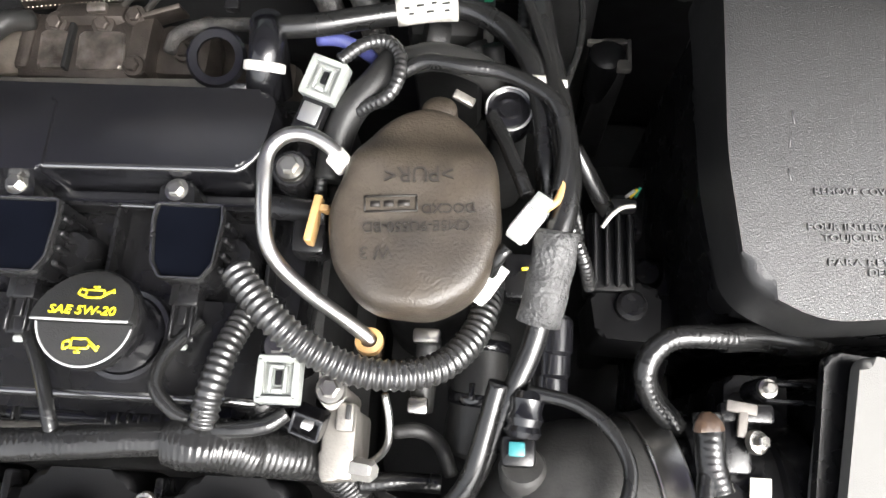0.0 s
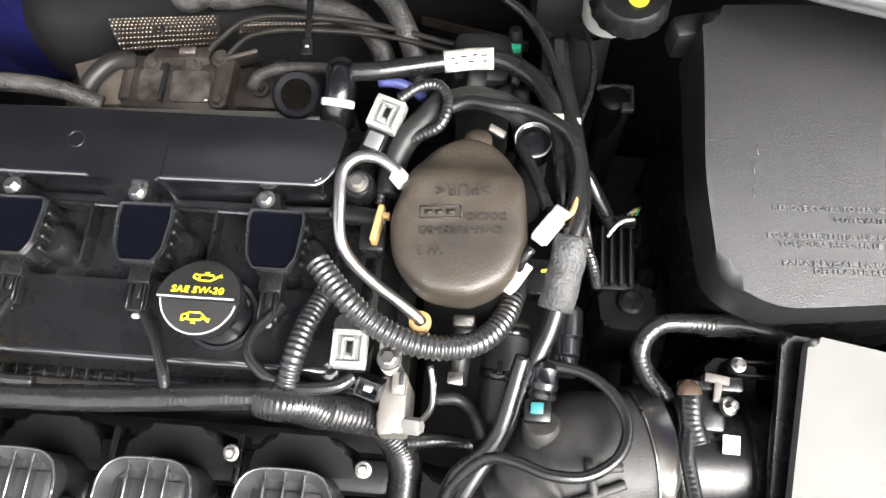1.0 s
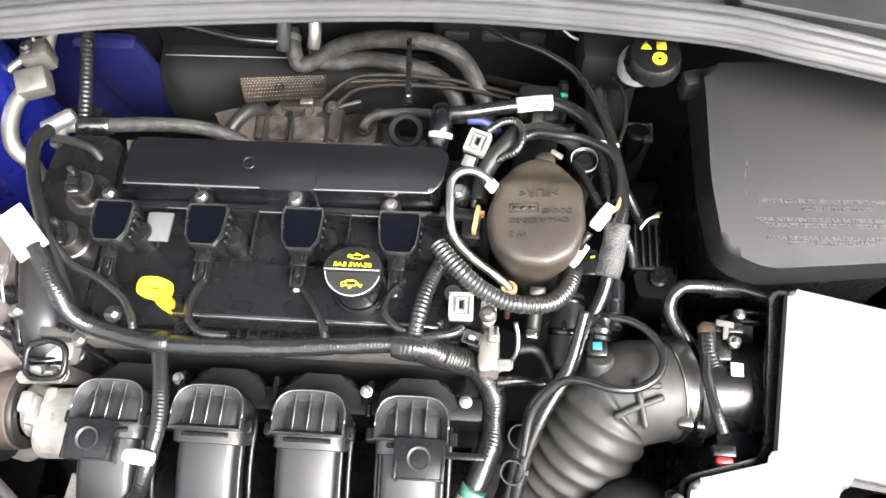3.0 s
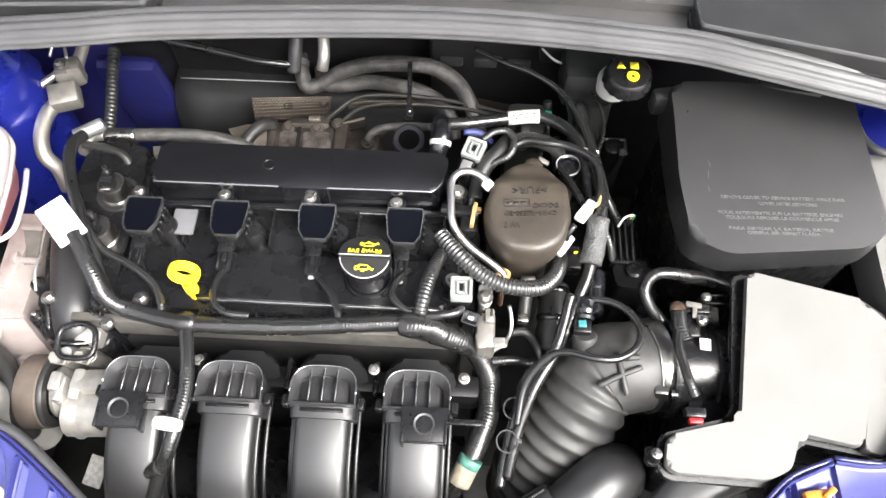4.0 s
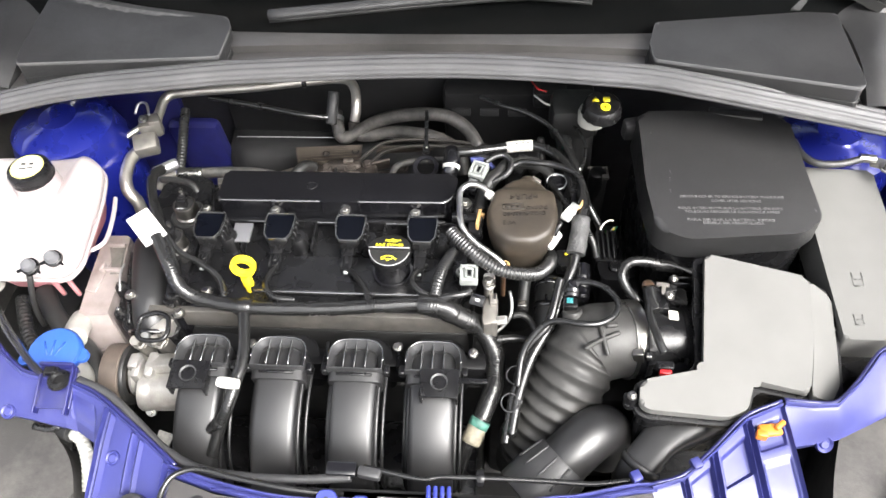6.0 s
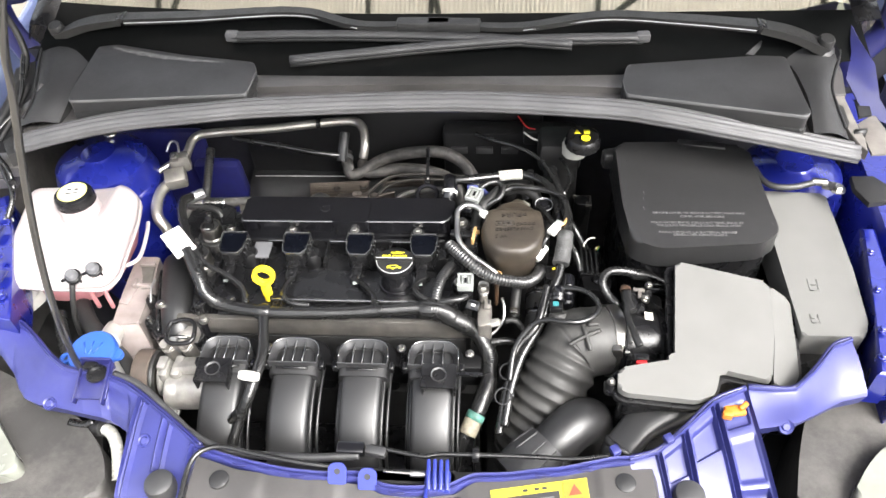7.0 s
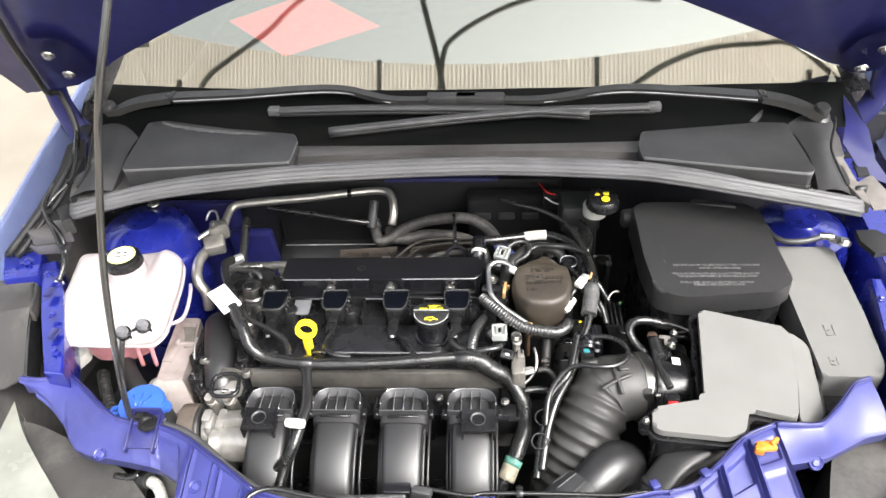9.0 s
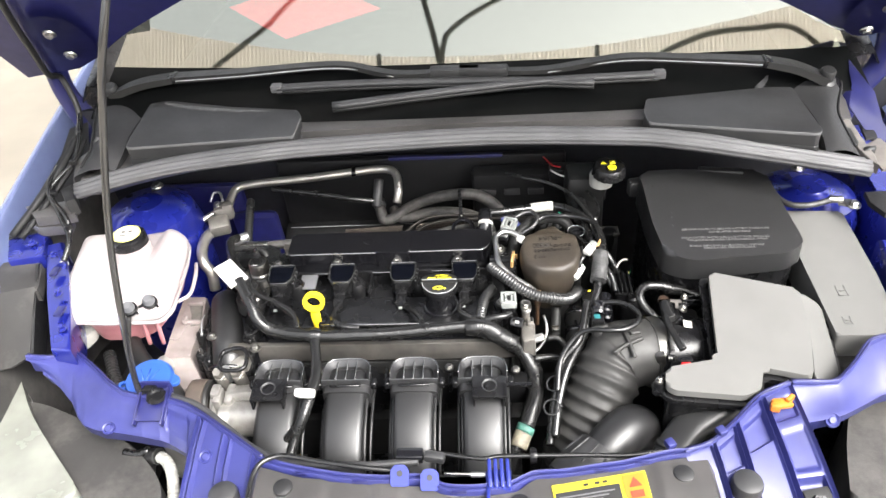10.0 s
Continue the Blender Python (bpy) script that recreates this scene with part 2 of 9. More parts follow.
M["alu"] = mat("aluminium tube", (0.48, 0.475, 0.46), 0.33, 1.0, var=0.08, bump=0.1, rvar=0.1)
M["cast"] = mat("cast aluminium", (0.5, 0.48, 0.45), 0.5, 0.9, var=0.2, bump=0.6, grain=500, dust=0.35, dust_color=(0.2, 0.17, 0.13))
M["steel"] = mat("zinc-plated steel", (0.38, 0.37, 0.345), 0.3, 1.0, var=0.2, bump=0.15, dust=0.15, dust_color=(0.2, 0.17, 0.13))
M["rust"] = mat("heat-stained grimy steel", (0.05, 0.042, 0.037), 0.5, 0.6, var=0.5, bump=0.6, dust=0.5, dust_color=(0.035, 0.026, 0.02), scale=40)
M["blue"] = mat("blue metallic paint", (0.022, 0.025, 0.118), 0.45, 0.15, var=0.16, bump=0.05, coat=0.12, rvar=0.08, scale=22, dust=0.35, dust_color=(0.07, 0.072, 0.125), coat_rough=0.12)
M["foam"] = mat("brown foam", (0.022, 0.017, 0.012), 0.5, var=0.4, bump=0.7, grain=600, scale=30, dust=0.8, dust_color=(0.066, 0.053, 0.038))
M["yellow"] = mat("yellow plastic", (0.85, 0.62, 0.02), 0.4, var=0.05, bump=0.05)
M["yellow_print"] = mat("yellow print", (0.8, 0.68, 0.02), 0.55, var=0.05, bump=0.0)
M["white"] = mat("white plastic", (0.50, 0.49, 0.46), 0.45, var=0.07, bump=0.05, dust=0.1)
M["grey_conn"] = mat("light grey connector plastic", (0.20, 0.21, 0.20), 0.45, var=0.1, bump=0.05, dust=0.2)
M["tan"] = mat("tan plastic", (0.36, 0.22, 0.09), 0.45, var=0.1, bump=0.05)
M["amber"] = mat("orange plastic", (0.42, 0.13, 0.012), 0.4, var=0.1, bump=0.05)
M["red"] = mat("red plastic", (0.40, 0.012, 0.015), 0.35, var=0.1, bump=0.05)
M["teal"] = mat("teal plastic", (0.02, 0.13, 0.14), 0.4, var=0.08, bump=0.05)
M["green"] = mat("green plastic", (0.03, 0.32, 0.18), 0.4, var=0.08, bump=0.05)
M["blue_cap"] = mat("bright blue plastic", (0.016, 0.062, 0.28), 0.45, var=0.1, bump=0.1)
M["tank"] = mat("translucent white plastic", (0.31, 0.295, 0.29), 0.34, var=0.05, bump=0.15, scale=7, color2=(0.31, 0.255, 0.258))
M["pink"] = mat("pink coolant behind plastic", (0.40, 0.17, 0.18), 0.35, var=0.2, bump=0.1, scale=25)
M["sticker"] = mat("yellow warning label", (0.34, 0.28, 0.010), 0.5, var=0.03, bump=0.0)
M["paper"] = mat("white paper label", (0.5, 0.48, 0.44), 0.5, var=0.08, bump=0.05)
# near-black for deep parts, with deep shade in the colour as well
M["dark"] = mat("near-black grime and deep shade", (0.007, 0.007, 0.007), 0.6, 0.2, var=0.4, bump=0.4)
M["concrete"] = mat("beige concrete paving", (0.22, 0.195, 0.155), 0.8, var=0.12, scale=2.0, grain=120, bump=0.4, dist=0.002)
M["roof"] = mat("pale corrugated sheet", (0.42, 0.39, 0.36), 0.55, var=0.12, scale=3, bump=0.1)
M["beam"] = mat("dark steel beam", (0.05, 0.05, 0.05), 0.6, var=0.2, scale=5)
# bulkhead blue taken down to blue-black: its shade is in the colour
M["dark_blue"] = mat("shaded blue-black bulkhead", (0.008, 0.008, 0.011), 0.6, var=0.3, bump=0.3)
# base paler than the body blue: the wing's sky reflection is painted in
M["blue_light"] = mat("blue metallic wing paint, sky sheen in base", (0.13, 0.16, 0.30), 0.22, 0.5, var=0.05, bump=0.02, coat=1.0, rvar=0.04, coat_ior=1.8)
# darker copy of the body blue; shade of underside and bulkhead is in it
M["blue_dark"] = mat("body blue darkened for shade", (0.009, 0.010, 0.070), 0.4, 0.1, var=0.15, bump=0.1, coat=0.4, dust=0.05)
M["black_dusty"] = mat("dusty black plastic", (0.022, 0.021, 0.020), 0.7, var=0.35, bump=0.4, scale=10, dust=0.8, dust_color=(0.13, 0.122, 0.112))
M["lens"] = mat("dull clear lamp lens", (0.15, 0.155, 0.135), 0.25, var=0.3, bump=0.02, spec=0.4, scale=14, dust=0.3, dust_color=(0.12, 0.12, 0.11))
M["cowl_lid"] = mat("dark grey grained plastic", (0.014, 0.014, 0.0145), 0.45, var=0.15, bump=0.5, grain=1400, scale=15, dust=0.25, dust_color=(0.08, 0.08, 0.08), spec=0.35)
M["rubber_grey"] = mat("greyed rubber", (0.022, 0.022, 0.023), 0.5, var=0.2, bump=0.2, dust=0.3, dust_color=(0.08, 0.08, 0.08))
M["frit"] = mat("black printed glass border", (0.0028, 0.003, 0.003), 0.3, var=0.2, bump=0.0, rvar=0.05, spec=0.06)
M["red_paper"] = mat("red paper", (0.75, 0.06, 0.07), 0.7, var=0.08, bump=0.05)
M["blue_gloss"] = mat("deep glossy blue paint", (0.008, 0.013, 0.165), 0.28, 0.35, var=0.06, bump=0.02, coat=1.0, rvar=0.04, coat_rough=0.08)
M["blue_tab"] = mat("saturated blue paint", (0.014, 0.022, 0.165), 0.45, 0.1, var=0.08, bump=0.03, coat=0.1)
M["black_deep"] = mat("deep black moulded plastic", (0.0035, 0.0035, 0.0038), 0.42, var=0.25, bump=0.15, grain=900, spec=0.14)
M["rod"] = mat("black coated steel rod", (0.014, 0.014, 0.014), 0.2, 0.0, var=0.2, spec=0.9, dust=0.1)
# black for print, and for flat patches that paint the dark of holes
M["print_hole_black"] = mat("black print", (0.01, 0.01, 0.01), 0.5, bump=0)
M["amber_print"] = mat("red-brown print", (0.22, 0.03, 0.01), 0.5, bump=0)
scr_m = bpy.data.materials.new("windscreen glass")
scr_m.use_nodes = True
_n, _l = scr_m.node_tree.nodes, scr_m.node_tree.links
_n.remove(_n["Principled BSDF"])
_gl, _tr, _mx = _n.new("ShaderNodeBsdfGlossy"), _n.new("ShaderNodeBsdfTransparent"), _n.new("ShaderNodeMixShader")
_gl.inputs["Roughness"].default_value = 0.03
_gl.inputs["Color"].default_value = (0.99, 1.0, 0.86, 1)
_tr.inputs["Color"].default_value = (0.55, 0.62, 0.58, 1)
_mx.inputs[0].default_value = 0.40
_l.new(_tr.outputs[0], _mx.inputs[1])
_l.new(_gl.outputs[0], _mx.inputs[2])
_l.new(_mx.outputs[0], _n["Material Output"].inputs["Surface"])
M["screen"] = scr_m

M["grey_pad"] = mat("bare grey plastic pad", (0.085, 0.085, 0.09), 0.5, var=0.1, bump=0.1)
M["cast_light"] = mat("bare machined metal", (0.19, 0.18, 0.165), 0.52, 0.7, var=0.3, bump=0.4, dust=0.4, dust_color=(0.11, 0.095, 0.08))
M["potting"] = mat("smooth black potting resin", (0.002, 0.0024, 0.004), 0.22, var=0.2, bump=0.0, rvar=0.03, spec=0.06)
M["black_satin"] = mat("satin black moulded plastic", (0.010, 0.010, 0.0105), 0.42, var=0.15, bump=0.12, grain=900, rvar=0.06, dust=0.06, spec=0.6)
M["steel_dark"] = mat("grey steel", (0.3, 0.3, 0.3), 0.45, 0.8, var=0.2)
M["air_grey"] = mat("mid grey grained plastic", (0.095, 0.094, 0.090), 0.6, var=0.06, bump=0.3, grain=1600, rvar=0.05, scale=14, spec=0.2)
M["air_mark"] = mat("embossed grey plastic", (0.070, 0.069, 0.066), 0.6, var=0.06, bump=0.2)
# pale grey for small rims and for beads that paint highlights along edges
M["grey_edge"] = mat("pale edge and highlight grey", (0.30, 0.30, 0.30), 0.4, var=0.1, bump=0.05)
M["cap_label"] = mat("yellow label edge", (0.7, 0.66, 0.2), 0.5, bump=0)
M["tank_grey"] = mat("aged translucent plastic", (0.28, 0.275, 0.255), 0.45, var=0.12, bump=0.1)
M["foam_letter"] = mat("dark moulded foam letters", (0.009, 0.007, 0.005), 0.6, var=0.2, bump=0.1)
M["foam_sleeve"] = mat("porous black foam sleeve", (0.03, 0.03, 0.03), 0.6, var=0.4, bump=0.9, grain=420, dist=0.002, scale=120, dust=0.5, dust_color=(0.2, 0.2, 0.2))
M["rubber_gloss"] = mat("glossy black rubber", (0.007, 0.007, 0.007), 0.26, var=0.2, bump=0.10, dust=0.05, rvar=0.08, spec=0.6)
M["rubber_duct"] = mat("satin black duct rubber", (0.024, 0.0235, 0.0225), 0.52, var=0.3, bump=0.35, dust=0.45, dust_color=(0.075, 0.073, 0.07), scale=55, spec=0.32)
M["brass"] = mat("brass", (0.4, 0.3, 0.15), 0.35, 1.0, var=0.15)
M["teal_tape"] = mat("teal tape", (0.045, 0.125, 0.10), 0.5, var=0.4, bump=0.3, scale=140)
M["amber_tape"] = mat("torn amber tape", (0.035, 0.02, 0.012), 0.35, var=0.5, bump=0.3, scale=160)
M["paper_print"] = mat("white label with black print", (0.5, 0.49, 0.45), 0.45, var=0.1, bump=0.05, scale=180, color2=(0.25, 0.24, 0.22))
M["plate"] = mat("dull dusty grey metal", (0.045, 0.042, 0.038), 0.7, 0.1, var=0.35, bump=0.4, dust=0.35, dust_color=(0.12, 0.10, 0.08))
M["shield"] = mat("brown heat-stained shield", (0.05, 0.042, 0.036), 0.45, 0.7, var=0.35, scale=50, bump=0.2, color2=(0.03, 0.024, 0.02))
M["shield_dull"] = mat("dull heat-stained plate", (0.22, 0.19, 0.16), 0.5, 0.6, var=0.25, bump=0.3, dust=0.3, dust_color=(0.16, 0.12, 0.08))
M["rust_shiny"] = mat("burnished brown steel", (0.30, 0.265, 0.24), 0.36, 0.9, var=0.6, bump=0.6, scale=60, dust=0.7, dust_color=(0.07, 0.05, 0.038))
M["alu_dull"] = mat("dull aluminium pipe", (0.42, 0.40, 0.37), 0.42, 0.9, var=0.15, bump=0.3, dust=0.3, dust_color=(0.2, 0.18, 0.15))
M["blue_hose"] = mat("blue-grey rubber", (0.06, 0.07, 0.22), 0.45, var=0.2)
M["mount"] = mat("cast mount metal", (0.30, 0.26, 0.25), 0.45, 0.5, var=0.15, bump=0.4, dust=0.3, dust_color=(0.22, 0.18, 0.16))
M["belt"] = mat("worn brown pulley", (0.07, 0.055, 0.045), 0.6, 0.2, var=0.3, bump=0.3)
# letters are the lid's own plastic; the paler colour paints in their glints
M["lettering"] = mat("moulded letters", (0.085, 0.085, 0.085), 0.35, var=0.1, bump=0, spec=0.6)
# translucent roof sheet: daylight glows through it
_rt = M["roof"].node_tree
_d, _t, _x = _rt.nodes["Principled BSDF"], _rt.nodes.new("ShaderNodeBsdfTranslucent"), _rt.nodes.new("ShaderNodeMixShader")
_t.inputs["Color"].default_value = (0.52, 0.48, 0.46, 1)
_x.inputs[0].default_value = 0.42
_rt.links.new(_d.outputs[0], _x.inputs[1])
_rt.links.new(_t.outputs[0], _x.inputs[2])
_rt.links.new(_x.outputs[0], _rt.nodes["Material Output"].inputs["Surface"])
M["cream"] = mat("cream cloth tape label", (0.15, 0.135, 0.10), 0.6, var=0.3, bump=0.2, scale=150)
M["grey_scuff"] = mat("scuffed pale plastic", (0.055, 0.055, 0.055), 0.6, var=0.5, bump=0.4, scale=140, dust=0.5, dust_color=(0.10, 0.10, 0.10))
M["rim_grey"] = mat("scuffed grey-black plastic rim", (0.022, 0.022, 0.023), 0.34, var=0.2, bump=0.2, spec=0.8)
M["can_metal"] = mat("dull machined can", (0.22, 0.21, 0.195), 0.36, 1.0, var=0.2, bump=0.2, dust=0.3, dust_color=(0.05, 0.046, 0.04))
M["cast_bright"] = mat("pale cast aluminium", (0.36, 0.35, 0.33), 0.42, 0.75, var=0.2, bump=0.5, grain=420, scale=60, dust=0.3, dust_color=(0.16, 0.15, 0.13))
M["steel_dark2"] = mat("dark heat-stained line", (0.06, 0.055, 0.05), 0.35, 0.7, var=0.3)
M["plate_pale"] = mat("dusty grey-beige plate", (0.10, 0.092, 0.085), 0.6, 0.2, var=0.2, bump=0.3, dust=0.3, dust_color=(0.24, 0.21, 0.18))
M["dimple"] = mat("worn bright dimples", (0.26, 0.22, 0.18), 0.4, 0.9, var=0.4, scale=120)
M["cowl_dark"] = mat("dark moulded plastic", (0.010, 0.010, 0.0105), 0.5, var=0.2, bump=0.5, grain=1300, scale=15, dust=0.12, dust_color=(0.06, 0.06, 0.06), spec=0.2)
# extra-reflective black for beads added where edges should show a bright highlight
M["edge_gloss"] = mat("glossy black highlight bead", (0.012, 0.012, 0.012), 0.24, var=0.1, bump=0.0, spec=1.0, coat=1.0, coat_ior=2.2, coat_rough=0.2)
# ---- ground and surroundings ----
def strip(rows, closed=False, thick=0.0):
    """A sheet through rows of points (all rows equally long); thick gives it a back."""
    bm = bmesh.new()
    vs = [[bm.verts.new(p) for p in r] for r in rows]
    for a, b in zip(vs, vs[1:]):
        for i in range(len(a) - 1):
            bm.faces.new((a[i], a[i + 1], b[i + 1], b[i]))
    bmesh.ops.recalc_face_normals(bm, faces=bm.faces)
    if thick:
        bmesh.ops.solidify(bm, geom=list(bm.faces), thickness=thick)
    return bm


def along(pts, n):
    """n points evenly along the smooth curve through pts."""
    P, S = spline(pts, 0.002)
    t = np.linspace(0, S[-1], n)
    return [tuple(float(np.interp(q, S, P[:, k])) for k in range(3)) for q in t]


ground_bm = bmesh.new()
bmesh.ops.create_grid(ground_bm, x_segments=2, y_segments=2, size=60)
tagged(part("ground", ground_bm, M["concrete"]), "pale beige concrete paving round the car", "ground", kind="structure")

# corrugated roof over the front of the car, on dark posts
N_RIB = 240
rows = []
for j in range(2):
    rows.append([(-2.6 + 5.2 * i / (N_RIB * 4), 0.15 if j == 0 else 0.94 + 0.11 * (-2.6 + 5.2 * i / (N_RIB * 4)) ** 2, 3.1 + 0.006 * math.sin(2 * math.pi * i / 4)) for i in range(N_RIB * 4 + 1)])
roof = tagged(part("carport_roof", strip(rows), M["roof"], sharp=180), "pale corrugated metal roof sheet on beams", "roof", kind="structure")
for y in (0.2,):
    part("beam", box((0, y, 3.02), (5.2, 0.05, 0.09), 0.004), M["beam"], roof)
for x in (-1.6, -0.5, 0.6, 1.7):
    part("beam", box((x, 0.56, 3.07), (0.022, 0.82, 0.03), 0.004), M["beam"], roof)
for x in (-2.55, 2.55):
    for y in (0.2, 0.95):
        part("post", box((x, y, 1.5), (0.08, 0.08, 3.0), 0.004), M["beam"], roof)
# added dark cables by the roof edge, there only for arcs reflected in the windscreen
for pts in ([(-1.6, 0.7, 3.1), (-1.37, 0.89, 2.9), (-1.23, 0.99, 2.9), (-1.04, 1.11, 2.9), (-0.9, 1.24, 2.9), (-0.6, 1.5, 2.92), (-0.2, 2.2, 3.1)], [(-0.15, 0.7, 3.1), (-0.2, 0.96, 2.9), (-0.23, 1.09, 2.9), (-0.27, 1.28, 2.9), (-0.4, 2.0, 3.0)],
            [(-0.2, 0.75, 3.1), (-0.16, 0.93, 2.9), (-0.12, 1.01, 2.9), (0.02, 1.11, 2.9), (0.21, 1.2, 2.9), (0.45, 1.25, 2.9), (0.9, 1.26, 3.0)], [(0.6, 0.7, 3.1), (0.8, 0.83, 2.9), (0.91, 0.9, 2.9), (1.1, 0.98, 2.9), (1.33, 1.02, 2.9), (1.54, 1.03, 2.9), (1.9, 0.9, 3.08)]):
    tube("reflection_arc", pts, 0.014, M["beam"], roof, n=8, step=0.03)
# a wall of corrugated sheet well behind the eye closes the yard
rows = []
for z in (0.0, 2.2):
    rows.append([(-9 + 18 * i / 480, -9.0 + 0.02 * math.sin(2 * math.pi * i / 4), z) for i in range(481)])
tagged(part("wall_south", strip(rows, thick=0.002), M["roof"], sharp=180), "pale corrugated metal fence across the yard", "fence", kind="structure")

# ---- car body ----
car = thing("car_body", (0, 0, 0), "blue metallic hatchback front body with open bonnet, inner wings and towers", "car")

# upper radiator support, painted blue: a pressed sheet at each side, an upstanding lip between them
left_support = list(zip(
    [(-0.639, -0.193, 0.845), (-0.610, -0.194, 0.842), (-0.592, -0.189, 0.840), (-0.569, -0.186, 0.838), (-0.554, -0.195, 0.836), (-0.530, -0.214, 0.836), (-0.501, -0.239, 0.836), (-0.474, -0.257, 0.836), (-0.447, -0.264, 0.836), (-0.424, -0.266, 0.836), (-0.402, -0.272, 0.836), (-0.377, -0.282, 0.836), (-0.354, -0.296, 0.836), (-0.312, -0.325, 0.836), (-0.276, -0.351, 0.836), (-0.256, -0.366, 0.836)],
    [(-0.617, -0.199, 0.828), (-0.603, -0.206, 0.825), (-0.585, -0.219, 0.820), (-0.560, -0.242, 0.815), (-0.543, -0.265, 0.812), (-0.530, -0.278, 0.810), (-0.508, -0.286, 0.810), (-0.475, -0.291, 0.810), (-0.440, -0.298, 0.810), (-0.415, -0.301, 0.806), (-0.404, -0.302, 0.800), (-0.371, -0.321, 0.800), (-0.357, -0.420, 0.798), (-0.314, -0.424, 0.798), (-0.276, -0.426, 0.800), (-0.264, -0.427, 0.803)]))
right_support = list(zip(
    [(0.257, -0.366, 0.842), (0.290, -0.356, 0.845), (0.324, -0.327, 0.845), (0.366, -0.287, 0.846), (0.408, -0.268, 0.848)],
    [(0.278, -0.424, 0.800), (0.304, -0.424, 0.803), (0.335, -0.424, 0.803), (0.383, -0.424, 0.803), (0.428, -0.424, 0.803)]))
flank = list(zip([(0.411, -0.266, 0.848), (0.439, -0.269, 0.850), (0.467, -0.267, 0.850), (0.498, -0.239, 0.850), (0.531, -0.202, 0.850), (0.557, -0.190, 0.850)], [(0.413, -0.297, 0.820), (0.442, -0.291, 0.818), (0.475, -0.284, 0.820), (0.504, -0.270, 0.822), (0.532, -0.256, 0.825), (0.566, -0.247, 0.825)]))
def across(pr, i, f, lift=0.0):
    """A point of the pressed sheet: i along it (counted in stations), f from rear to front."""
    k = min(int(i), len(pr) - 2)
    g = i - k
    a = np.array(pr[k][0]) * (1 - g) + np.array(pr[k + 1][0]) * g
    b = np.array(pr[k][1]) * (1 - g) + np.array(pr[k + 1][1]) * g
    q = a * (1 - f) + b * f
    return (float(q[0]), float(q[1]), float(q[2] + lift))
def bump(v, c, w):
    return max(0.0, 1 - abs(v - c) / w)
def pocket(i, f, i0, i1, f0, f1, wi=0.07, wf=0.035):
    """1 inside a pressed pocket, falling to 0 over its sloping sides."""
    return ease(i0, i0 + wi, i) * (1 - ease(i1 - wi, i1, i)) * ease(f0, f0 + wf, f) * (1 - ease(f1 - wf, f1, f))
def pressed(name, pr, label, drop, relief, ni=4, fs=(0.0, 0.03, 0.3, 0.6, 0.95, 1.0)):
    n = (len(pr) - 1) * ni
    st = [(len(pr) - 1) * k / n for k in range(n + 1)]
    rows = [[across(pr, i, f, 0.004 * math.sin(math.pi * f) + relief(i, f)) for i in st] for f in fs]
    top = [across(pr, i, 0) for i in st]
    rows = [[(q[0], q[1] + 0.006, q[2] - 0.03) for q in top], [(q[0], q[1] + 0.006, q[2] + 0.004) for q in top], [(q[0], q[1] + 0.0045, q[2] + 0.0055) for q in top],
            [(q[0], q[1] + 0.003, q[2] + 0.004) for q in top], [(q[0], q[1] + 0.0022, q[2] + 0.0005) for q in top]] + rows
    fr = rows[-1]
    rows.append([(q[0], q[1] - 0.003, q[2] - 0.004) for q in fr])
    rows.append([(q[0], q[1] + 0.004, q[2] - drop) for q in fr])
    pn = part(name, strip(rows), M["blue"], car, label, sharp=35)
    tube("edge_bead", [(q[0], q[1] + 0.0085, q[2] + 0.0015) for q in top[::ni]], 0.0024, M["blue_dark"], pn, n=8, step=0.006)
    return pn
FINE = [k / 56 for k in range(57)]
def left_relief(i, f):
    r = 0.006 * bump(i, 11.90, 0.10) + 0.006 * bump(i, 12.20, 0.10) - 0.004 * bump(i, 12.05, 0.10)
    if f < 0.62:
        r += 0.005 * bump(i, 12.95, 0.10) + 0.005 * bump(i, 13.25, 0.10) - 0.004 * bump(i, 13.10, 0.10)
    r += 0.006 * bump(i, 14.35, 0.15) + 0.005 * bump(i, 14.80, 0.15) - 0.004 * bump(i, 14.58, 0.10)
    r -= 0.003 * pocket(i, f, 9.6, 11.4, 0.10, 0.85, 0.2, 0.2)
    return r + 0.0012 * noise.noise(Vector((i * 0.9, f * 3, 0)))
def right_relief(i, f):
    r = 0.0
    for c in (1.0, 2.0, 3.0):
        r += 0.0055 * bump(i, c - 0.05, 0.05) + 0.0055 * bump(i, c + 0.11, 0.05) - 0.004 * bump(i, c + 0.03, 0.05)
    r -= 0.0045 * pocket(i, f, 1.18, 1.94, 0.05, 0.44)
    r -= 0.0065 * pocket(i, f, 2.18, 2.94, 0.06, 0.36)
    r -= 0.004 * pocket(i, f, 3.16, 3.90, 0.04, 0.24)
    r -= 0.0025 * pocket(i, f, 3.16, 3.92, 0.30, 0.66)
    r -= 0.010 * pocket(i, f, 3.14, 3.92, 0.69, 1.2)
    r += 0.006 * bump(i, 4.0, 0.06)
    return r
panel = pressed("radiator_support", left_support, "blue painted steel crossmember with pressed ribs", 0.03, left_relief, 20, FINE)
pr_ = pressed("radiator_support", right_support, "blue painted steel crossmember with ribs and sunk pockets", 0.03, right_relief, 56, FINE)
pf = pressed("support_flank", flank, "blue painted steel flank of the crossmember", 0.03, lambda i, f: 0.0)
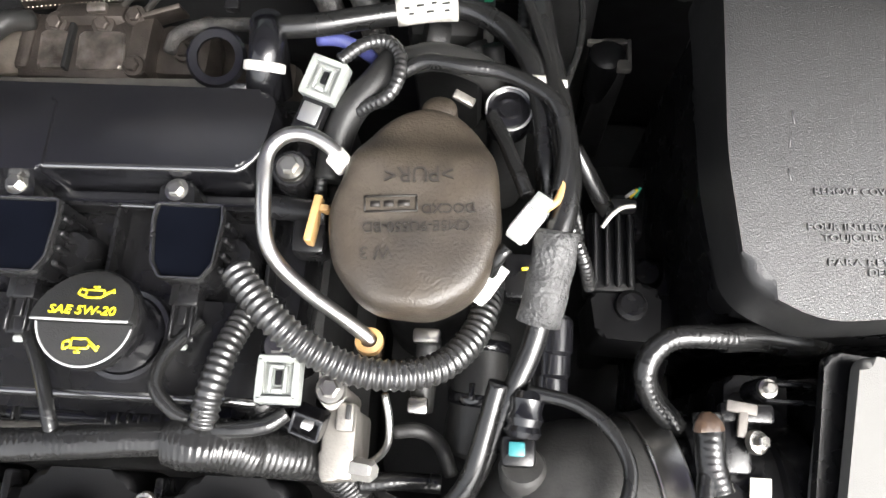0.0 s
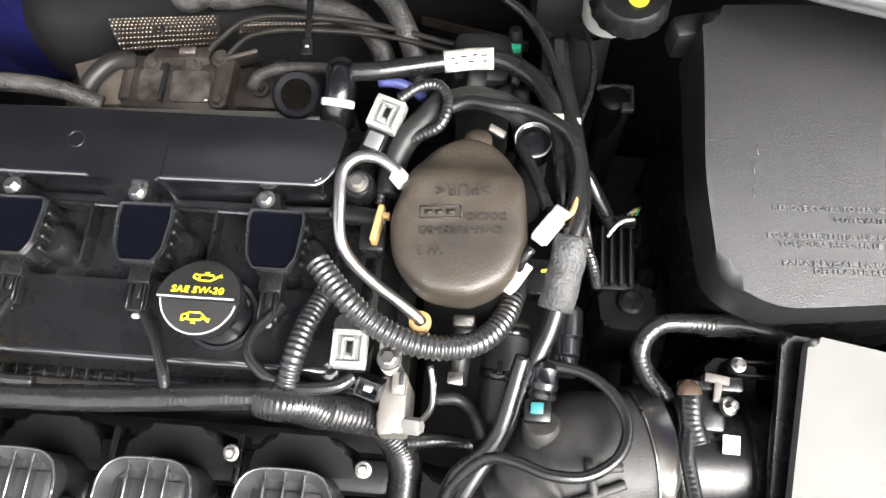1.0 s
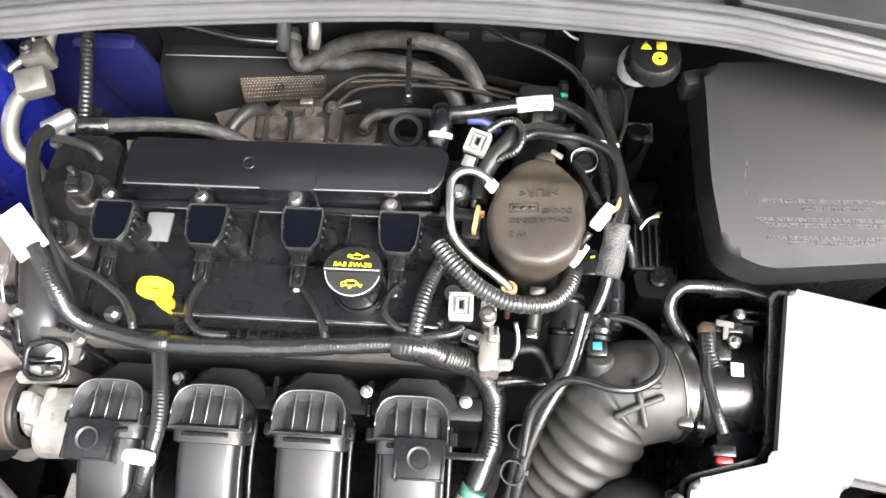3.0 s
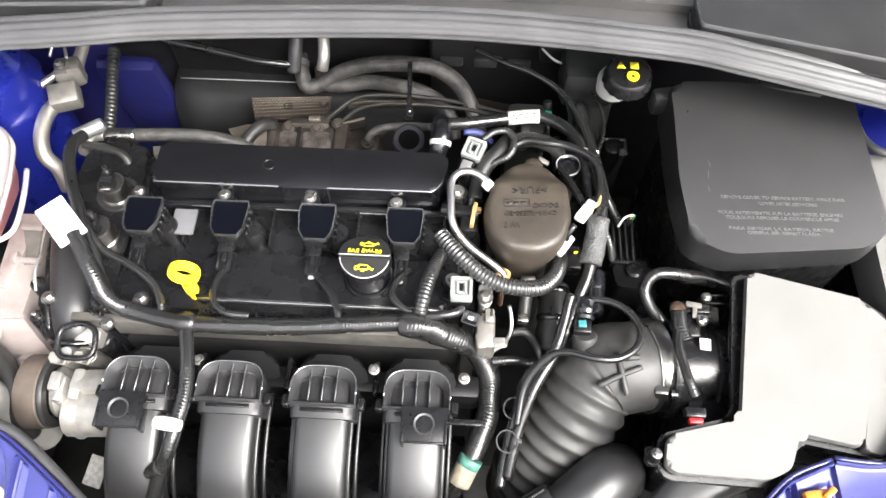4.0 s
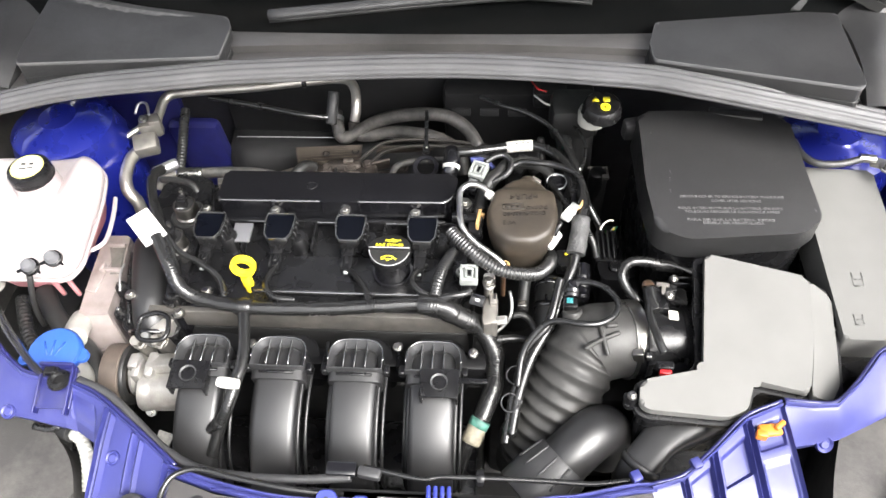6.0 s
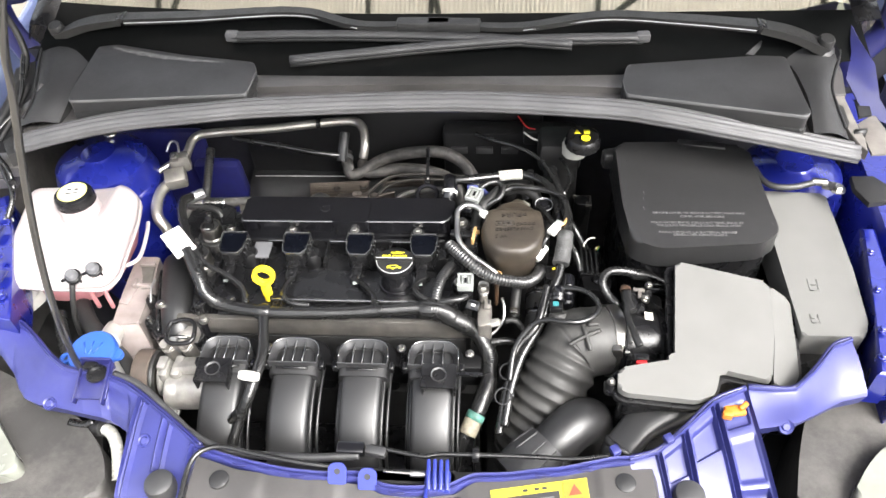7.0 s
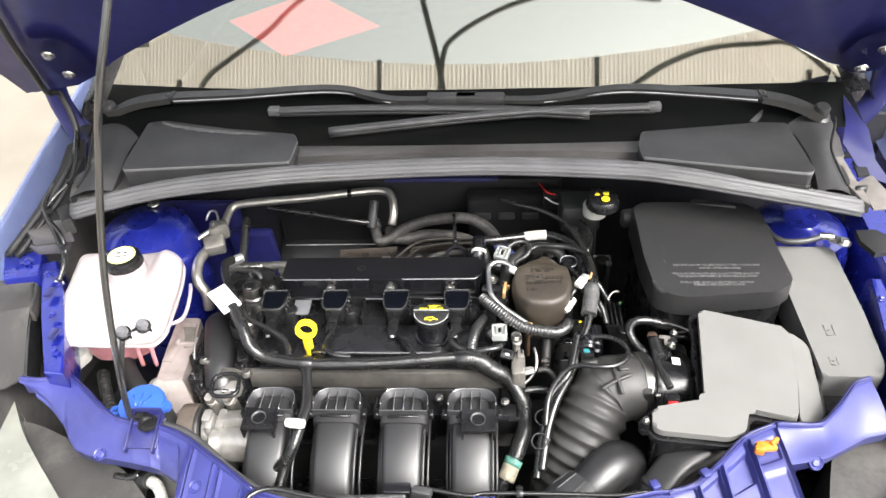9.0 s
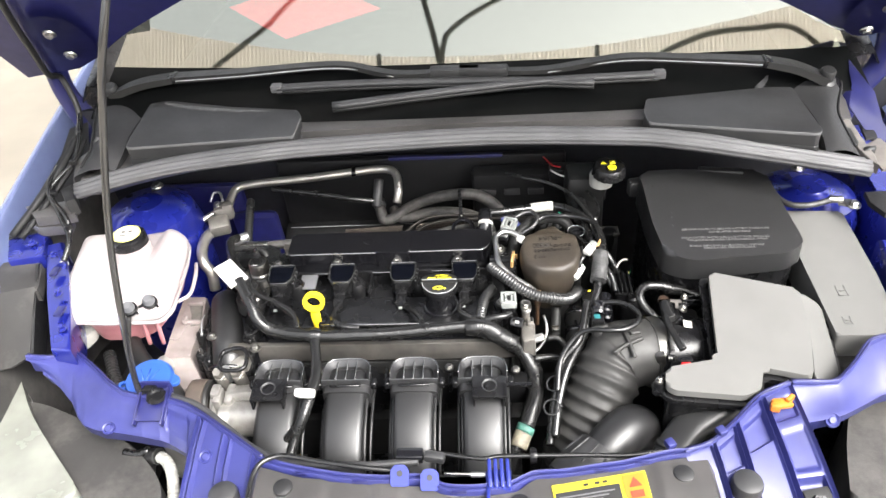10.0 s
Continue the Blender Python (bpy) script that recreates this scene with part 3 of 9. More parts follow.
# thin upstanding lip along the grey cover, dipping at the latch
lip_line = along([(-0.262, -0.363, 0.838), (-0.228, -0.373, 0.838), (-0.185, -0.383, 0.838), (-0.142, -0.390, 0.838), (-0.095, -0.393, 0.838), (-0.061, -0.391, 0.838), (-0.044, -0.397, 0.838), (-0.027, -0.405, 0.838), (0.000, -0.407, 0.838), (0.026, -0.405, 0.838), (0.049, -0.402, 0.838), (0.066, -0.393, 0.838), (0.080, -0.388, 0.838), (0.113, -0.386, 0.838), (0.153, -0.380, 0.839), (0.180, -0.377, 0.840), (0.214, -0.369, 0.841), (0.242, -0.363, 0.842), (0.262, -0.362, 0.842)], 120)
lp0 = part("centre_lip", strip([[(q[0], q[1] + dy, q[2] + dz) for q in lip_line] for dy, dz in ((0.006, -0.03), (0.006, 0.003), (0.0045, 0.0045), (0.003, 0.003), (0.0022, -0.001), (0.0012, -0.001), (0.0004, 0.002), (-0.002, 0.0025), (-0.0035, 0.0005), (-0.004, -0.012))]), M["blue"], car, "blue beaded lip of the crossmember", sharp=60)
for x0 in (-0.20, -0.128, 0.155, 0.205, -0.012):
    q = min(lip_line, key=lambda w: abs(w[0] - x0))
    part("lip_slot", box((q[0], q[1] - 0.0030, q[2] + 0.0004), (0.018, 0.003, 0.004), 0.0008), M["blue_dark"], lp0)
for c in ((0.2405, -0.352, 0.848), (0.304, -0.336, 0.850)):
    part("lip_clip", box(c, (0.011, 0.012, 0.009), 0.002, (0, 0, 25)), M["blue"], lp0)
for i, f in ((6.6, 1.05), (12.5, 0.34)):
    part("plug", lathe([(0, 0.003), (0.004, 0.003), (0.006, 0.001), (0.008, 0.0025), (0.009, 0)], 18, across(left_support, i, f, 0.003), (0, -0.4, 0.9)), M["blue"], panel)
part("plug", lathe([(0, 0.003), (0.004, 0.003), (0.006, 0.001), (0.009, 0.003), (0.0105, 0)], 18, (0.459, -0.291, 0.812), (0, -0.7, 0.7)), M["blue"], pf)
# solid dark block in place of the opening's shaded inside
part("recess", box(across(right_support, 3.53, 0.86, 0.001), (0.032, 0.024, 0.006), 0.001, (18, 0, 12)), M["dark"], pr_, "dark opening in the sheet")
part("nut", lathe([(0, 0.006), (0.006, 0.006), (0.007, 0.004), (0.009, 0.004), (0.010, 0)], 6, across(right_support, 3.5, 0.90, 0.004), (0, -0.4, 0.9)), M["black"], pr_)
# pivot bracket of the prop rod
bq4 = [(-0.447, -0.252, 0.838), (-0.407, -0.253, 0.838), (-0.398, -0.304, 0.813), (-0.434, -0.303, 0.813)]
pb = part("prop_bracket", join_bm(box(Vector(bq4[0]) * 0.5 + Vector(bq4[1]) * 0.5 + V(0, -0.016, -0.003), (0.044, 0.05, 0.004), 0.001, (18, 0, 0)), box(Vector(bq4[0]) + V(0.001, -0.02, -0.002), (0.003, 0.056, 0.012), 0.001, (18, 0, 0)), box(Vector(bq4[1]) + V(-0.001, -0.02, -0.002), (0.003, 0.056, 0.012), 0.001, (18, 0, 0)), box(Vector(bq4[0]) * 0.5 + Vector(bq4[1]) * 0.5 + V(0, 0.006, 0.006), (0.042, 0.004, 0.022), 0.0015)), M["blue_dark"], panel, "dark blue bracket for the prop rod")
part("bush", lathe([(0, 0.002), (0.006, 0.002), (0.008, 0.005), (0.0125, 0.004), (0.014, 0)], 22, Vector((-0.422, -0.263, 0.843))), M["black"], pb)
# folded flanges between support and inner wings, firewall and side rails
for s, name in ((-1, "inner_wing"), (1, "inner_wing")):
    rows = []
    for y in np.linspace(-0.24, 0.32, 15):
        z = 0.86 + 0.05 * max(0, y + 0.05)
        o = 0.63 if s > 0 else 0.70
        xin = o + 0.03 * math.sin((y + 0.2) * 3)
        rows.append([(s * (xin - 0.02), y, 0.50), (s * (xin - 0.012), y, 0.74), (s * xin, y, z - 0.03), (s * (xin + 0.012), y, z), (s * (xin + 0.05), y, z + 0.004), (s * (xin + 0.058), y, z - 0.02)])
    part(name, strip(rows, thick=0.002), M["black_dusty"] if s < 0 else M["blue_gloss"], car)
    # strut tower
    c = (-0.575, 0.16, 0) if s < 0 else (0.565, 0.15, 0)
    tw = lathe([(0, 0.872), (0.028, 0.872), (0.033, 0.868), (0.058, 0.866), (0.076, 0.854), (0.087, 0.82), (0.092, 0.5)], 40, c)
    part("strut_tower", tw, M["blue_gloss"], car, "rounded blue painted suspension tower")
    bolt(car, (c[0] + s * 0.0, c[1] + 0.055, 0.868), r=0.007, material=M["steel"])
fw = [[(x, 0.33 + 0.03 * math.cos(x * 2), z) for x in np.linspace(-0.75, 0.75, 24)] for z in (0.3, 0.6, 0.8, 0.97)]
part("firewall", strip(fw, thick=0.01), M["dark_blue"], car, "bulkhead behind the engine, shade in its dark colour")
for s in (-1, 1):
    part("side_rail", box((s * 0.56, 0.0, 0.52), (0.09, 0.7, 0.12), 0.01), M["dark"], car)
part("undertray", box((0, -0.05, 0.28), (1.3, 0.9, 0.02), 0.005), M["dark"], car, "dark undertray beneath the engine")
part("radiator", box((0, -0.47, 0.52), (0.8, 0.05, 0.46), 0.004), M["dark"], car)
part("bumper", prism([(-0.8, -0.42), (-0.66, -0.62), (-0.3, -0.72), (0.3, -0.72), (0.66, -0.62), (0.8, -0.42), (0.74, -0.4), (0.6, -0.56), (0.28, -0.65), (-0.28, -0.65), (-0.6, -0.56), (-0.74, -0.4)], 0.22, 0.56, 0.02), M["blue"], car)
# blue inner bulkhead pieces seen behind the engine, their shade in the colour
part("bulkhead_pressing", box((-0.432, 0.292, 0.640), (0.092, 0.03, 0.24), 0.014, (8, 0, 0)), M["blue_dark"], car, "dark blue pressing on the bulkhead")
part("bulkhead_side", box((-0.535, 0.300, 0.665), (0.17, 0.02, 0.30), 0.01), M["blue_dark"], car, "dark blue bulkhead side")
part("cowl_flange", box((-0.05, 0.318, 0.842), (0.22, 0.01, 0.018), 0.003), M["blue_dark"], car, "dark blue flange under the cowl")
# wings (outer), with the shut-line channel
for s in (-1, 1):
    rows = []
    for y in np.linspace(-0.5, 0.62, 20):
        f = (y + 0.5) / 1.12
        z = 0.80 + 0.215 * f ** 0.85
        x = (0.72 + 0.05 * min(1, f * 2.2)) * s
        rows.append([(x - s * 0.03, y, z - 0.05), (x - s * 0.004, y, z - 0.03), (x, y, z), (x + s * 0.004, y, z + 0.002), (x + s * 0.011, y, z + 0.001), (x + s * 0.019, y, z - 0.005), (x + s * 0.025, y, z - 0.016), (x + s * 0.030, y, z - 0.06), (x + s * 0.036, y, z - 0.2), (x + s * 0.03, y, 0.62), (x + s * 0.02, y, 0.3)])
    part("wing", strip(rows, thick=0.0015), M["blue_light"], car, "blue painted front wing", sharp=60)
    # wheels stand under the wings
    part("tyre", lathe([(0.20, -0.1), (0.29, -0.1), (0.315, -0.07), (0.315, 0.07), (0.29, 0.1), (0.20, 0.1)], 40, (s * 0.70, -0.05, 0.315), (1, 0, 0)), M["rubber"], car)
# black headlamp housings and pale lenses
HL = (([(-0.707, -0.177, 0.745), (-0.652, -0.188, 0.745), (-0.575, -0.222, 0.745), (-0.485, -0.267, 0.740), (-0.427, -0.322, 0.735), (-0.403, -0.388, 0.735), (-0.649, -0.393, 0.735), (-0.740, -0.239, 0.745)], [(-0.902, 0.028, 0.770), (-0.778, -0.028, 0.770), (-0.710, -0.140, 0.770), (-0.651, -0.223, 0.765), (-0.589, -0.287, 0.760), (-0.513, -0.362, 0.755), (-0.660, -0.401, 0.750)]),
      ([(0.650, -0.116, 0.750), (0.603, -0.133, 0.750), (0.555, -0.175, 0.750), (0.521, -0.228, 0.748), (0.496, -0.289, 0.745), (0.471, -0.375, 0.740), (0.593, -0.373, 0.740), (0.702, -0.127, 0.750)], [(0.662, -0.266, 0.765), (0.596, -0.285, 0.765), (0.560, -0.321, 0.762), (0.532, -0.362, 0.758), (0.607, -0.389, 0.755)]))
for hp, lp_ in HL:
    lampt = thing("headlamp", (0, 0, 0), "clear headlamp unit with dusty black rear housing", "headlamp", "headlamps")
    part("housing", prism([p[:2] for p in hp], 0.60, 0.742, 0.008, seg=3, round_corner=0.03), M["black_dusty"], lampt, "dusty black plastic housing")
    part("lens", prism([p[:2] for p in lp_], 0.60, 0.764, 0.012, seg=4, round_corner=0.03), M["lens"], lampt, "clear pale plastic lens")
    hc = [sum(p[k] for p in hp) / len(hp) for k in range(2)]
    part("stay", box((hc[0], hc[1], 0.45), (0.05, 0.05, 0.32), 0.005), M["black"], lampt)
# grey cover over the latch panel
cov = thing("latch_cover", (0, 0, 0), "dark grey plastic cover in front of the radiator with rubber buffers", "cover")
cpts = [(-0.262, -0.372), (-0.205, -0.389), (-0.142, -0.396), (-0.087, -0.399), (-0.054, -0.400), (-0.030, -0.411), (0.026, -0.412), (0.055, -0.408), (0.079, -0.394), (0.112, -0.392), (0.179, -0.383), (0.213, -0.375), (0.268, -0.366), (0.280, -0.395), (0.290, -0.431), (0.286, -0.485), (-0.256, -0.485), (-0.263, -0.428)]
def cover_top(x, y):
    """Steps of the moulding: a sunk middle and raised end fields."""
    return -0.003 * (ease(-0.176, -0.168, x) - ease(-0.118, -0.108, x)) - 0.004 * (ease(-0.085, -0.072, x) - ease(0.058, 0.072, x)) + 0.003 * ease(0.214, 0.222, x) + 0.12 * min(0, y + 0.40)
NC = 110
crow = []
for j in range(9):
    line = []
    for k in range(NC + 1):
        x = -0.262 + (0.287 + 0.262) * k / NC
        yr = float(np.interp(x, [p[0] for p in cpts[:13]], [p[1] for p in cpts[:13]])) + 0.002
        y = yr + (-0.485 - yr) * j / 8
        line.append((x, y, 0.8365 + cover_top(x, y) - (0.006 if k in (0, NC) else 0)))
    crow.append(line)
part("panel", strip([[(q[0], q[1] + 0.001, q[2] - 0.02) for q in crow[0]]] + crow + [[(q[0], q[1], q[2] - 0.03) for q in crow[-1]]], thick=0.003), M["cowl"], cov, sharp=30)
part("carrier", box((0.01, -0.452, 0.77), (0.48, 0.03, 0.09), 0.006), M["dark"], cov)
for c in [(-0.222, -0.401, 0.8375), (0.250, -0.388, 0.8400), (-0.025, -0.426, 0.8310), (0.059, -0.421, 0.8330)]:
    part("clip", lathe([(0, 0.0025), (0.009, 0.0025), (0.0115, 0.001), (0.012, -0.004)], 24, c), M["cowl_lid"], cov)
for c in [(-0.296, -0.405, 0.832), (0.322, -0.396, 0.835)]:
    part("rubber_buffer", lathe([(0, 0.004), (0.012, 0.0035), (0.0165, 0.001), (0.018, -0.004), (0.018, -0.05)], 28, c), M["rubber_grey"], cov, "round black rubber buffer")
lab = thing("warning_label", (0, 0, 0), "yellow and black warning label stuck on the grey cover", "label")
q = [(0.096, -0.402, 0.8365), (0.206, -0.383, 0.8385), (0.210, -0.424, 0.8330), (0.101, -0.442, 0.8310)]
def quad_plate(a, b, c, d, lift, t=0.0006):
    n = (Vector(b) - Vector(a)).cross(Vector(d) - Vector(a)).normalized()
    if n.z < 0:
        n = -n
    return strip([[Vector(a) + n * lift, Vector(b) + n * lift], [Vector(d) + n * lift, Vector(c) + n * lift]], thick=-t)
def lerp4(q, u0, v0, u1, v1):
    a, b, c, d = [Vector(p) for p in q]
    g = lambda u, v: (a * (1 - u) + b * u) * (1 - v) + (d * (1 - u) + c * u) * v
    return g(u0, v0), g(u1, v0), g(u1, v1), g(u0, v1)
part("sheet", quad_plate(*q, 0.0012), M["sticker"], lab, smooth=False)
part("print", quad_plate(*lerp4(q, 0.02, 0.26, 0.7, 0.97), 0.0020), M["print_hole_black"], lab, smooth=False)
part("print", quad_plate(*lerp4(q, 0.74, 0.05, 0.98, 0.95), 0.0020), M["amber"], lab, smooth=False)
for k in range(5):
    part("print", quad_plate(*lerp4(q, 0.05, 0.40 + k * 0.1, 0.64 - 0.07 * (k % 3), 0.44 + k * 0.1), 0.0028), M["grey_pad"], lab, smooth=False)
for u in (0.33, 0.45, 0.53):
    part("print", quad_plate(*lerp4(q, u, 0.11, u + 0.05, 0.18), 0.0025), M["print_hole_black"], lab, smooth=False)
a_, b_, c_, d_ = lerp4(q, 0.79, 0.15, 0.93, 0.45)
tri = bmesh.new()
tri.faces.new([tri.verts.new(v + V(0, 0, 0.0032)) for v in ((a_ + b_) / 2, c_, d_)])
part("print", tri, M["amber_print"], lab, smooth=False)
part("print", quad_plate(*lerp4(q, 0.79, 0.55, 0.93, 0.75), 0.0028), M["amber_print"], lab, smooth=False)

# ---- cowl ----
cowl = thing("cowl_panel", (0, 0, 0), "weathered grey plastic cowl below the windscreen with raised side lids", "cowl")
seal_pts = [(-0.623, 0.059, 0.965), (-0.554, 0.067, 0.980), (-0.464, 0.083, 0.990), (-0.345, 0.090, 1.000), (-0.229, 0.106, 1.000), (0.031, 0.120, 1.000), (0.249, 0.104, 1.000), (0.332, 0.086, 1.000), (0.415, 0.074, 0.990), (0.515, 0.063, 0.975), (0.600, 0.056, 0.960)]
def seal_profile(s, total, a):
    return 1 + 0.10 * math.cos(3 * a) - 0.17 * (0.5 + 0.5 * math.cos(9 * a)) ** 4
tube("seal", seal_pts, 0.0135, M["seal"], cowl, "grey rubber seal along the front edge", n=48, step=0.012, rfun=seal_profile)
tube("seal_lip", [(p[0], p[1] + 0.020, p[2] + 0.002) for p in seal_pts], 0.0055, M["seal"], cowl, n=12, step=0.015)
N = 40
S0 = along(seal_pts, N)
rows = []
for f, dz in ((0.0, -0.05), (0.02, 0.0), (0.1, -0.002), (0.35, -0.006), (0.5, -0.004), (0.52, 0.006), (0.75, 0.008), (1.0, 0.004), (1.02, -0.03)):
    row = []
    for p in S0:
        yb = 0.215 + 0.05 * max(0, abs(p[0]) - 0.35) * 4
        y0 = p[1] + 0.014
        zb = 0.998 if abs(p[0]) < 0.5 else 0.99
        zz = p[2] * (1 - min(1, f * 1.5)) + zb * min(1, f * 1.5)
        row.append((p[0] * (1 + 0.04 * f), (y0 + (yb - y0) * f) + (0.05 if f == 0.0 else 0.0), zz + dz - 0.008 * min(1, f * 8)))
    rows.append(row)
part("tray", strip(rows), M["cowl"], cowl, "long ribbed plastic tray", sharp=50)
# raised lids at both sides
for pts, nm in (([(-0.544, 0.104, 1.012), (-0.549, 0.131, 1.012), (-0.554, 0.253, 1.012), (-0.526, 0.260, 1.012), (-0.408, 0.229, 1.012), (-0.286, 0.207, 1.012), (-0.276, 0.186, 1.012), (-0.277, 0.122, 1.012)], "lid"),
                ([(0.282, 0.123, 1.012), (0.280, 0.155, 1.012), (0.292, 0.198, 1.012), (0.489, 0.222, 1.012), (0.527, 0.219, 1.012), (0.527, 0.079, 1.012), (0.520, 0.071, 1.012)], "lid")):
    o = [p[:2] for p in pts]
    ld = part(nm, prism(o, 0.985, 1.016, 0.003, seg=2, round_corner=0.005), M["cowl_lid"], cowl, "raised dark grey textured lid")
    ro_ = rounded(o, 0.006)
    # pale bead paints the highlight round the lid's edge
    part("bead", tube_ring([(x, y) for x, y in ro_], 1.0135, 0.0009), M["seal"], ld, "pale edge bead, highlight in its colour")
    cx, cy = sum(p[0] for p in o) / len(o), sum(p[1] for p in o) / len(o)
    part("lid_edge", prism([(cx + (x - cx) * 1.012, cy + (y - cy) * 1.015) for x, y in o], 0.982, 0.993, 0.002, round_corner=0.006), M["cowl_lid"], cowl)
# pale tube painting in the highlight line of the tray's rear edge
tube("ledge", [(-0.288, 0.229, 0.9935), (-0.166, 0.227, 0.9935), (-0.035, 0.226, 0.9935), (0.076, 0.222, 0.9935), (0.171, 0.218, 0.9935), (0.291, 0.209, 0.9935)], 0.0020, M["seal"], cowl, "moulding edge, pale for its highlight", n=8, step=0.02)
ra = random.Random(5)
sc = [[], []]
for k in range(41):
    u = k / 40
    x = -0.530 + 0.196 * u
    y = 0.2545 - 0.046 * u - 0.005 * math.sin(math.pi * u)
    w = (0.0025 + 0.011 * math.sin(math.pi * u) ** 0.5 * (0.45 + 0.55 * ra.random())) * (1.2 - 0.5 * u)
    sc[0].append((x, y, 1.0163))
    sc[1].append((x + 0.002 * ra.random(), y - w, 1.0163))
part("scuff", strip(sc, thick=0.0004), M["grey_scuff"], cowl, "pale scuffed patch along the lid's rear edge")
# plastic end pieces round the wiper pivots
ENDS = ((-1, [(-0.500, 0.294, 1.008), (-0.530, 0.293, 1.002), (-0.566, 0.258, 0.998), (-0.574, 0.193, 0.995), (-0.573, 0.144, 0.985), (-0.577, 0.106, 0.972)], [(-0.623, 0.359, 1.010), (-0.662, 0.343, 1.006), (-0.664, 0.276, 1.003), (-0.646, 0.212, 1.000), (-0.626, 0.134, 0.990), (-0.640, 0.091, 0.972)]),
        (1, [(0.476, 0.240, 1.008), (0.505, 0.240, 1.002), (0.539, 0.228, 0.998), (0.547, 0.159, 0.995), (0.547, 0.113, 0.985), (0.546, 0.085, 0.972)], [(0.550, 0.310, 1.010), (0.600, 0.322, 1.006), (0.626, 0.293, 1.003), (0.614, 0.232, 1.000), (0.588, 0.169, 0.994), (0.593, 0.077, 0.970)]))
for s, inner, outer in ENDS:
    I, O = along(inner, 18), along(outer, 18)
    rows = [[(a[0], a[1], a[2] - 0.03) for a in I]]
    for f in np.linspace(0, 1, 7):
        rows.append([tuple(np.array(a) * (1 - f) + np.array(b) * f + np.array((0, 0, 0.008 * math.sin(math.pi * f)))) for a, b in zip(I, O)])
    rows.append([(b[0] + s * 0.002, b[1], b[2] - 0.004) for b in O])
    rows.append([(b[0] + s * 0.002, b[1], b[2] - 0.05) for b in O])
    ep = part("end_panel", strip(rows), M["cowl_lid"], cowl, "dark moulded end piece round the wiper pivot", sharp=50)
    tube("rolled_edge", [(b[0], b[1], b[2] + 0.001) for b in O[::2]], 0.0022, M["cowl_dark"], ep, n=8, step=0.008)
    pv = V(-0.640, 0.298, 1.004) if s < 0 else V(0.592, 0.250, 1.002)
    part("pivot_well", lathe([(0.020, 0.002), (0.026, 0.004), (0.029, 0.001), (0.024, -0.006), (0.024, -0.012)], 30, pv, (0, -0.3, 1)), M["black_gloss"], ep)
# wing gutters: black weather strips, bracket plates, slotted plate and cables
gut = thing("gutter_trim", (0, 0, 0), "black plastic gutter trims and brackets along the wing", "trim", "gutter trims")
gl_pts = [(-0.678, 0.198, 0.985), (-0.683, 0.158, 0.970), (-0.697, 0.119, 0.950), (-0.721, 0.078, 0.925), (-0.746, 0.030, 0.900)]
tube("weather_strip", gl_pts, 0.0065, M["cowl_dark"], gut, n=6, step=0.01)
tube("weather_strip", [(a[0] + 0.014, a[1], a[2] - 0.004) for a in gl_pts], 0.005, M["cowl_dark"], gut, n=6, step=0.01)
part("floor", strip([[(-0.709, 0.301, 0.960), (-0.686, 0.233, 0.940), (-0.679, 0.154, 0.920), (-0.715, 0.057, 0.890)], [(-0.733, 0.277, 0.960), (-0.725, 0.208, 0.945), (-0.739, 0.130, 0.920), (-0.768, 0.041, 0.885)]], thick=0.004), M["black_matte"], gut)
part("bracket", prism([q[:2] for q in [(-0.741, 0.085, 0.920), (-0.667, 0.100, 0.920), (-0.644, 0.059, 0.920), (-0.708, 0.050, 0.920)]], 0.905, 0.922, 0.002), M["cowl"], gut, "dull grey bracket plate")
part("bracket", prism([q[:2] for q in [(-0.736, 0.065, 0.900), (-0.721, 0.077, 0.900), (-0.663, 0.076, 0.900), (-0.659, 0.054, 0.900), (-0.707, 0.049, 0.900)]], 0.885, 0.903, 0.002), M["cowl"], gut)
part("end_wedge", prism([q[:2] for q in [(-0.671, 0.160, 0.965), (-0.660, 0.193, 0.965), (-0.626, 0.155, 0.965), (-0.608, 0.100, 0.965), (-0.651, 0.101, 0.965)]], 0.93, 0.963, 0.003), M["cowl"], gut)
part("tab", prism([q[:2] for q in [(-0.678, 0.098, 0.945), (-0.666, 0.117, 0.945), (-0.641, 0.071, 0.945), (-0.653, 0.061, 0.945)]], 0.915, 0.944, 0.002), M["black_matte"], gut)
tube("stay", [(-0.638, 0.138, 0.965), (-0.630, 0.151, 0.985), (-0.621, 0.171, 1.000)], 0.005, M["cowl_lid"], gut, n=8)
tube("thin_loom", [(-0.691, 0.255, 1.000), (-0.676, 0.208, 0.990), (-0.668, 0.178, 0.980), (-0.670, 0.148, 0.965), (-0.685, 0.120, 0.955), (-0.694, 0.098, 0.945), (-0.682, 0.076, 0.935), (-0.657, 0.052, 0.925), (-0.648, 0.033, 0.905), (-0.652, 0.010, 0.880), (-0.660, -0.001, 0.865)], 0.0036, M["rubber_gloss"], gut, "thin black cable", n=10)
part("grommet", lathe([(0, 0.006), (0.004, 0.006), (0.006, 0), (0.006, -0.006)], 14, (-0.657, -0.004, 0.868), (0, -0.6, 0.6)), M["white"], gut)
for c in [(-0.668, 0.145, 0.967), (-0.686, 0.088, 0.943), (-0.648, 0.036, 0.912)]:
    part("clip", box(c, (0.012, 0.008, 0.010), 0.002, (0, 0, 30)), M["black"], gut)
rail = thing("wing_rail", (0, 0, 0), "blue painted upper wing rail with bolts and slots", "rail")
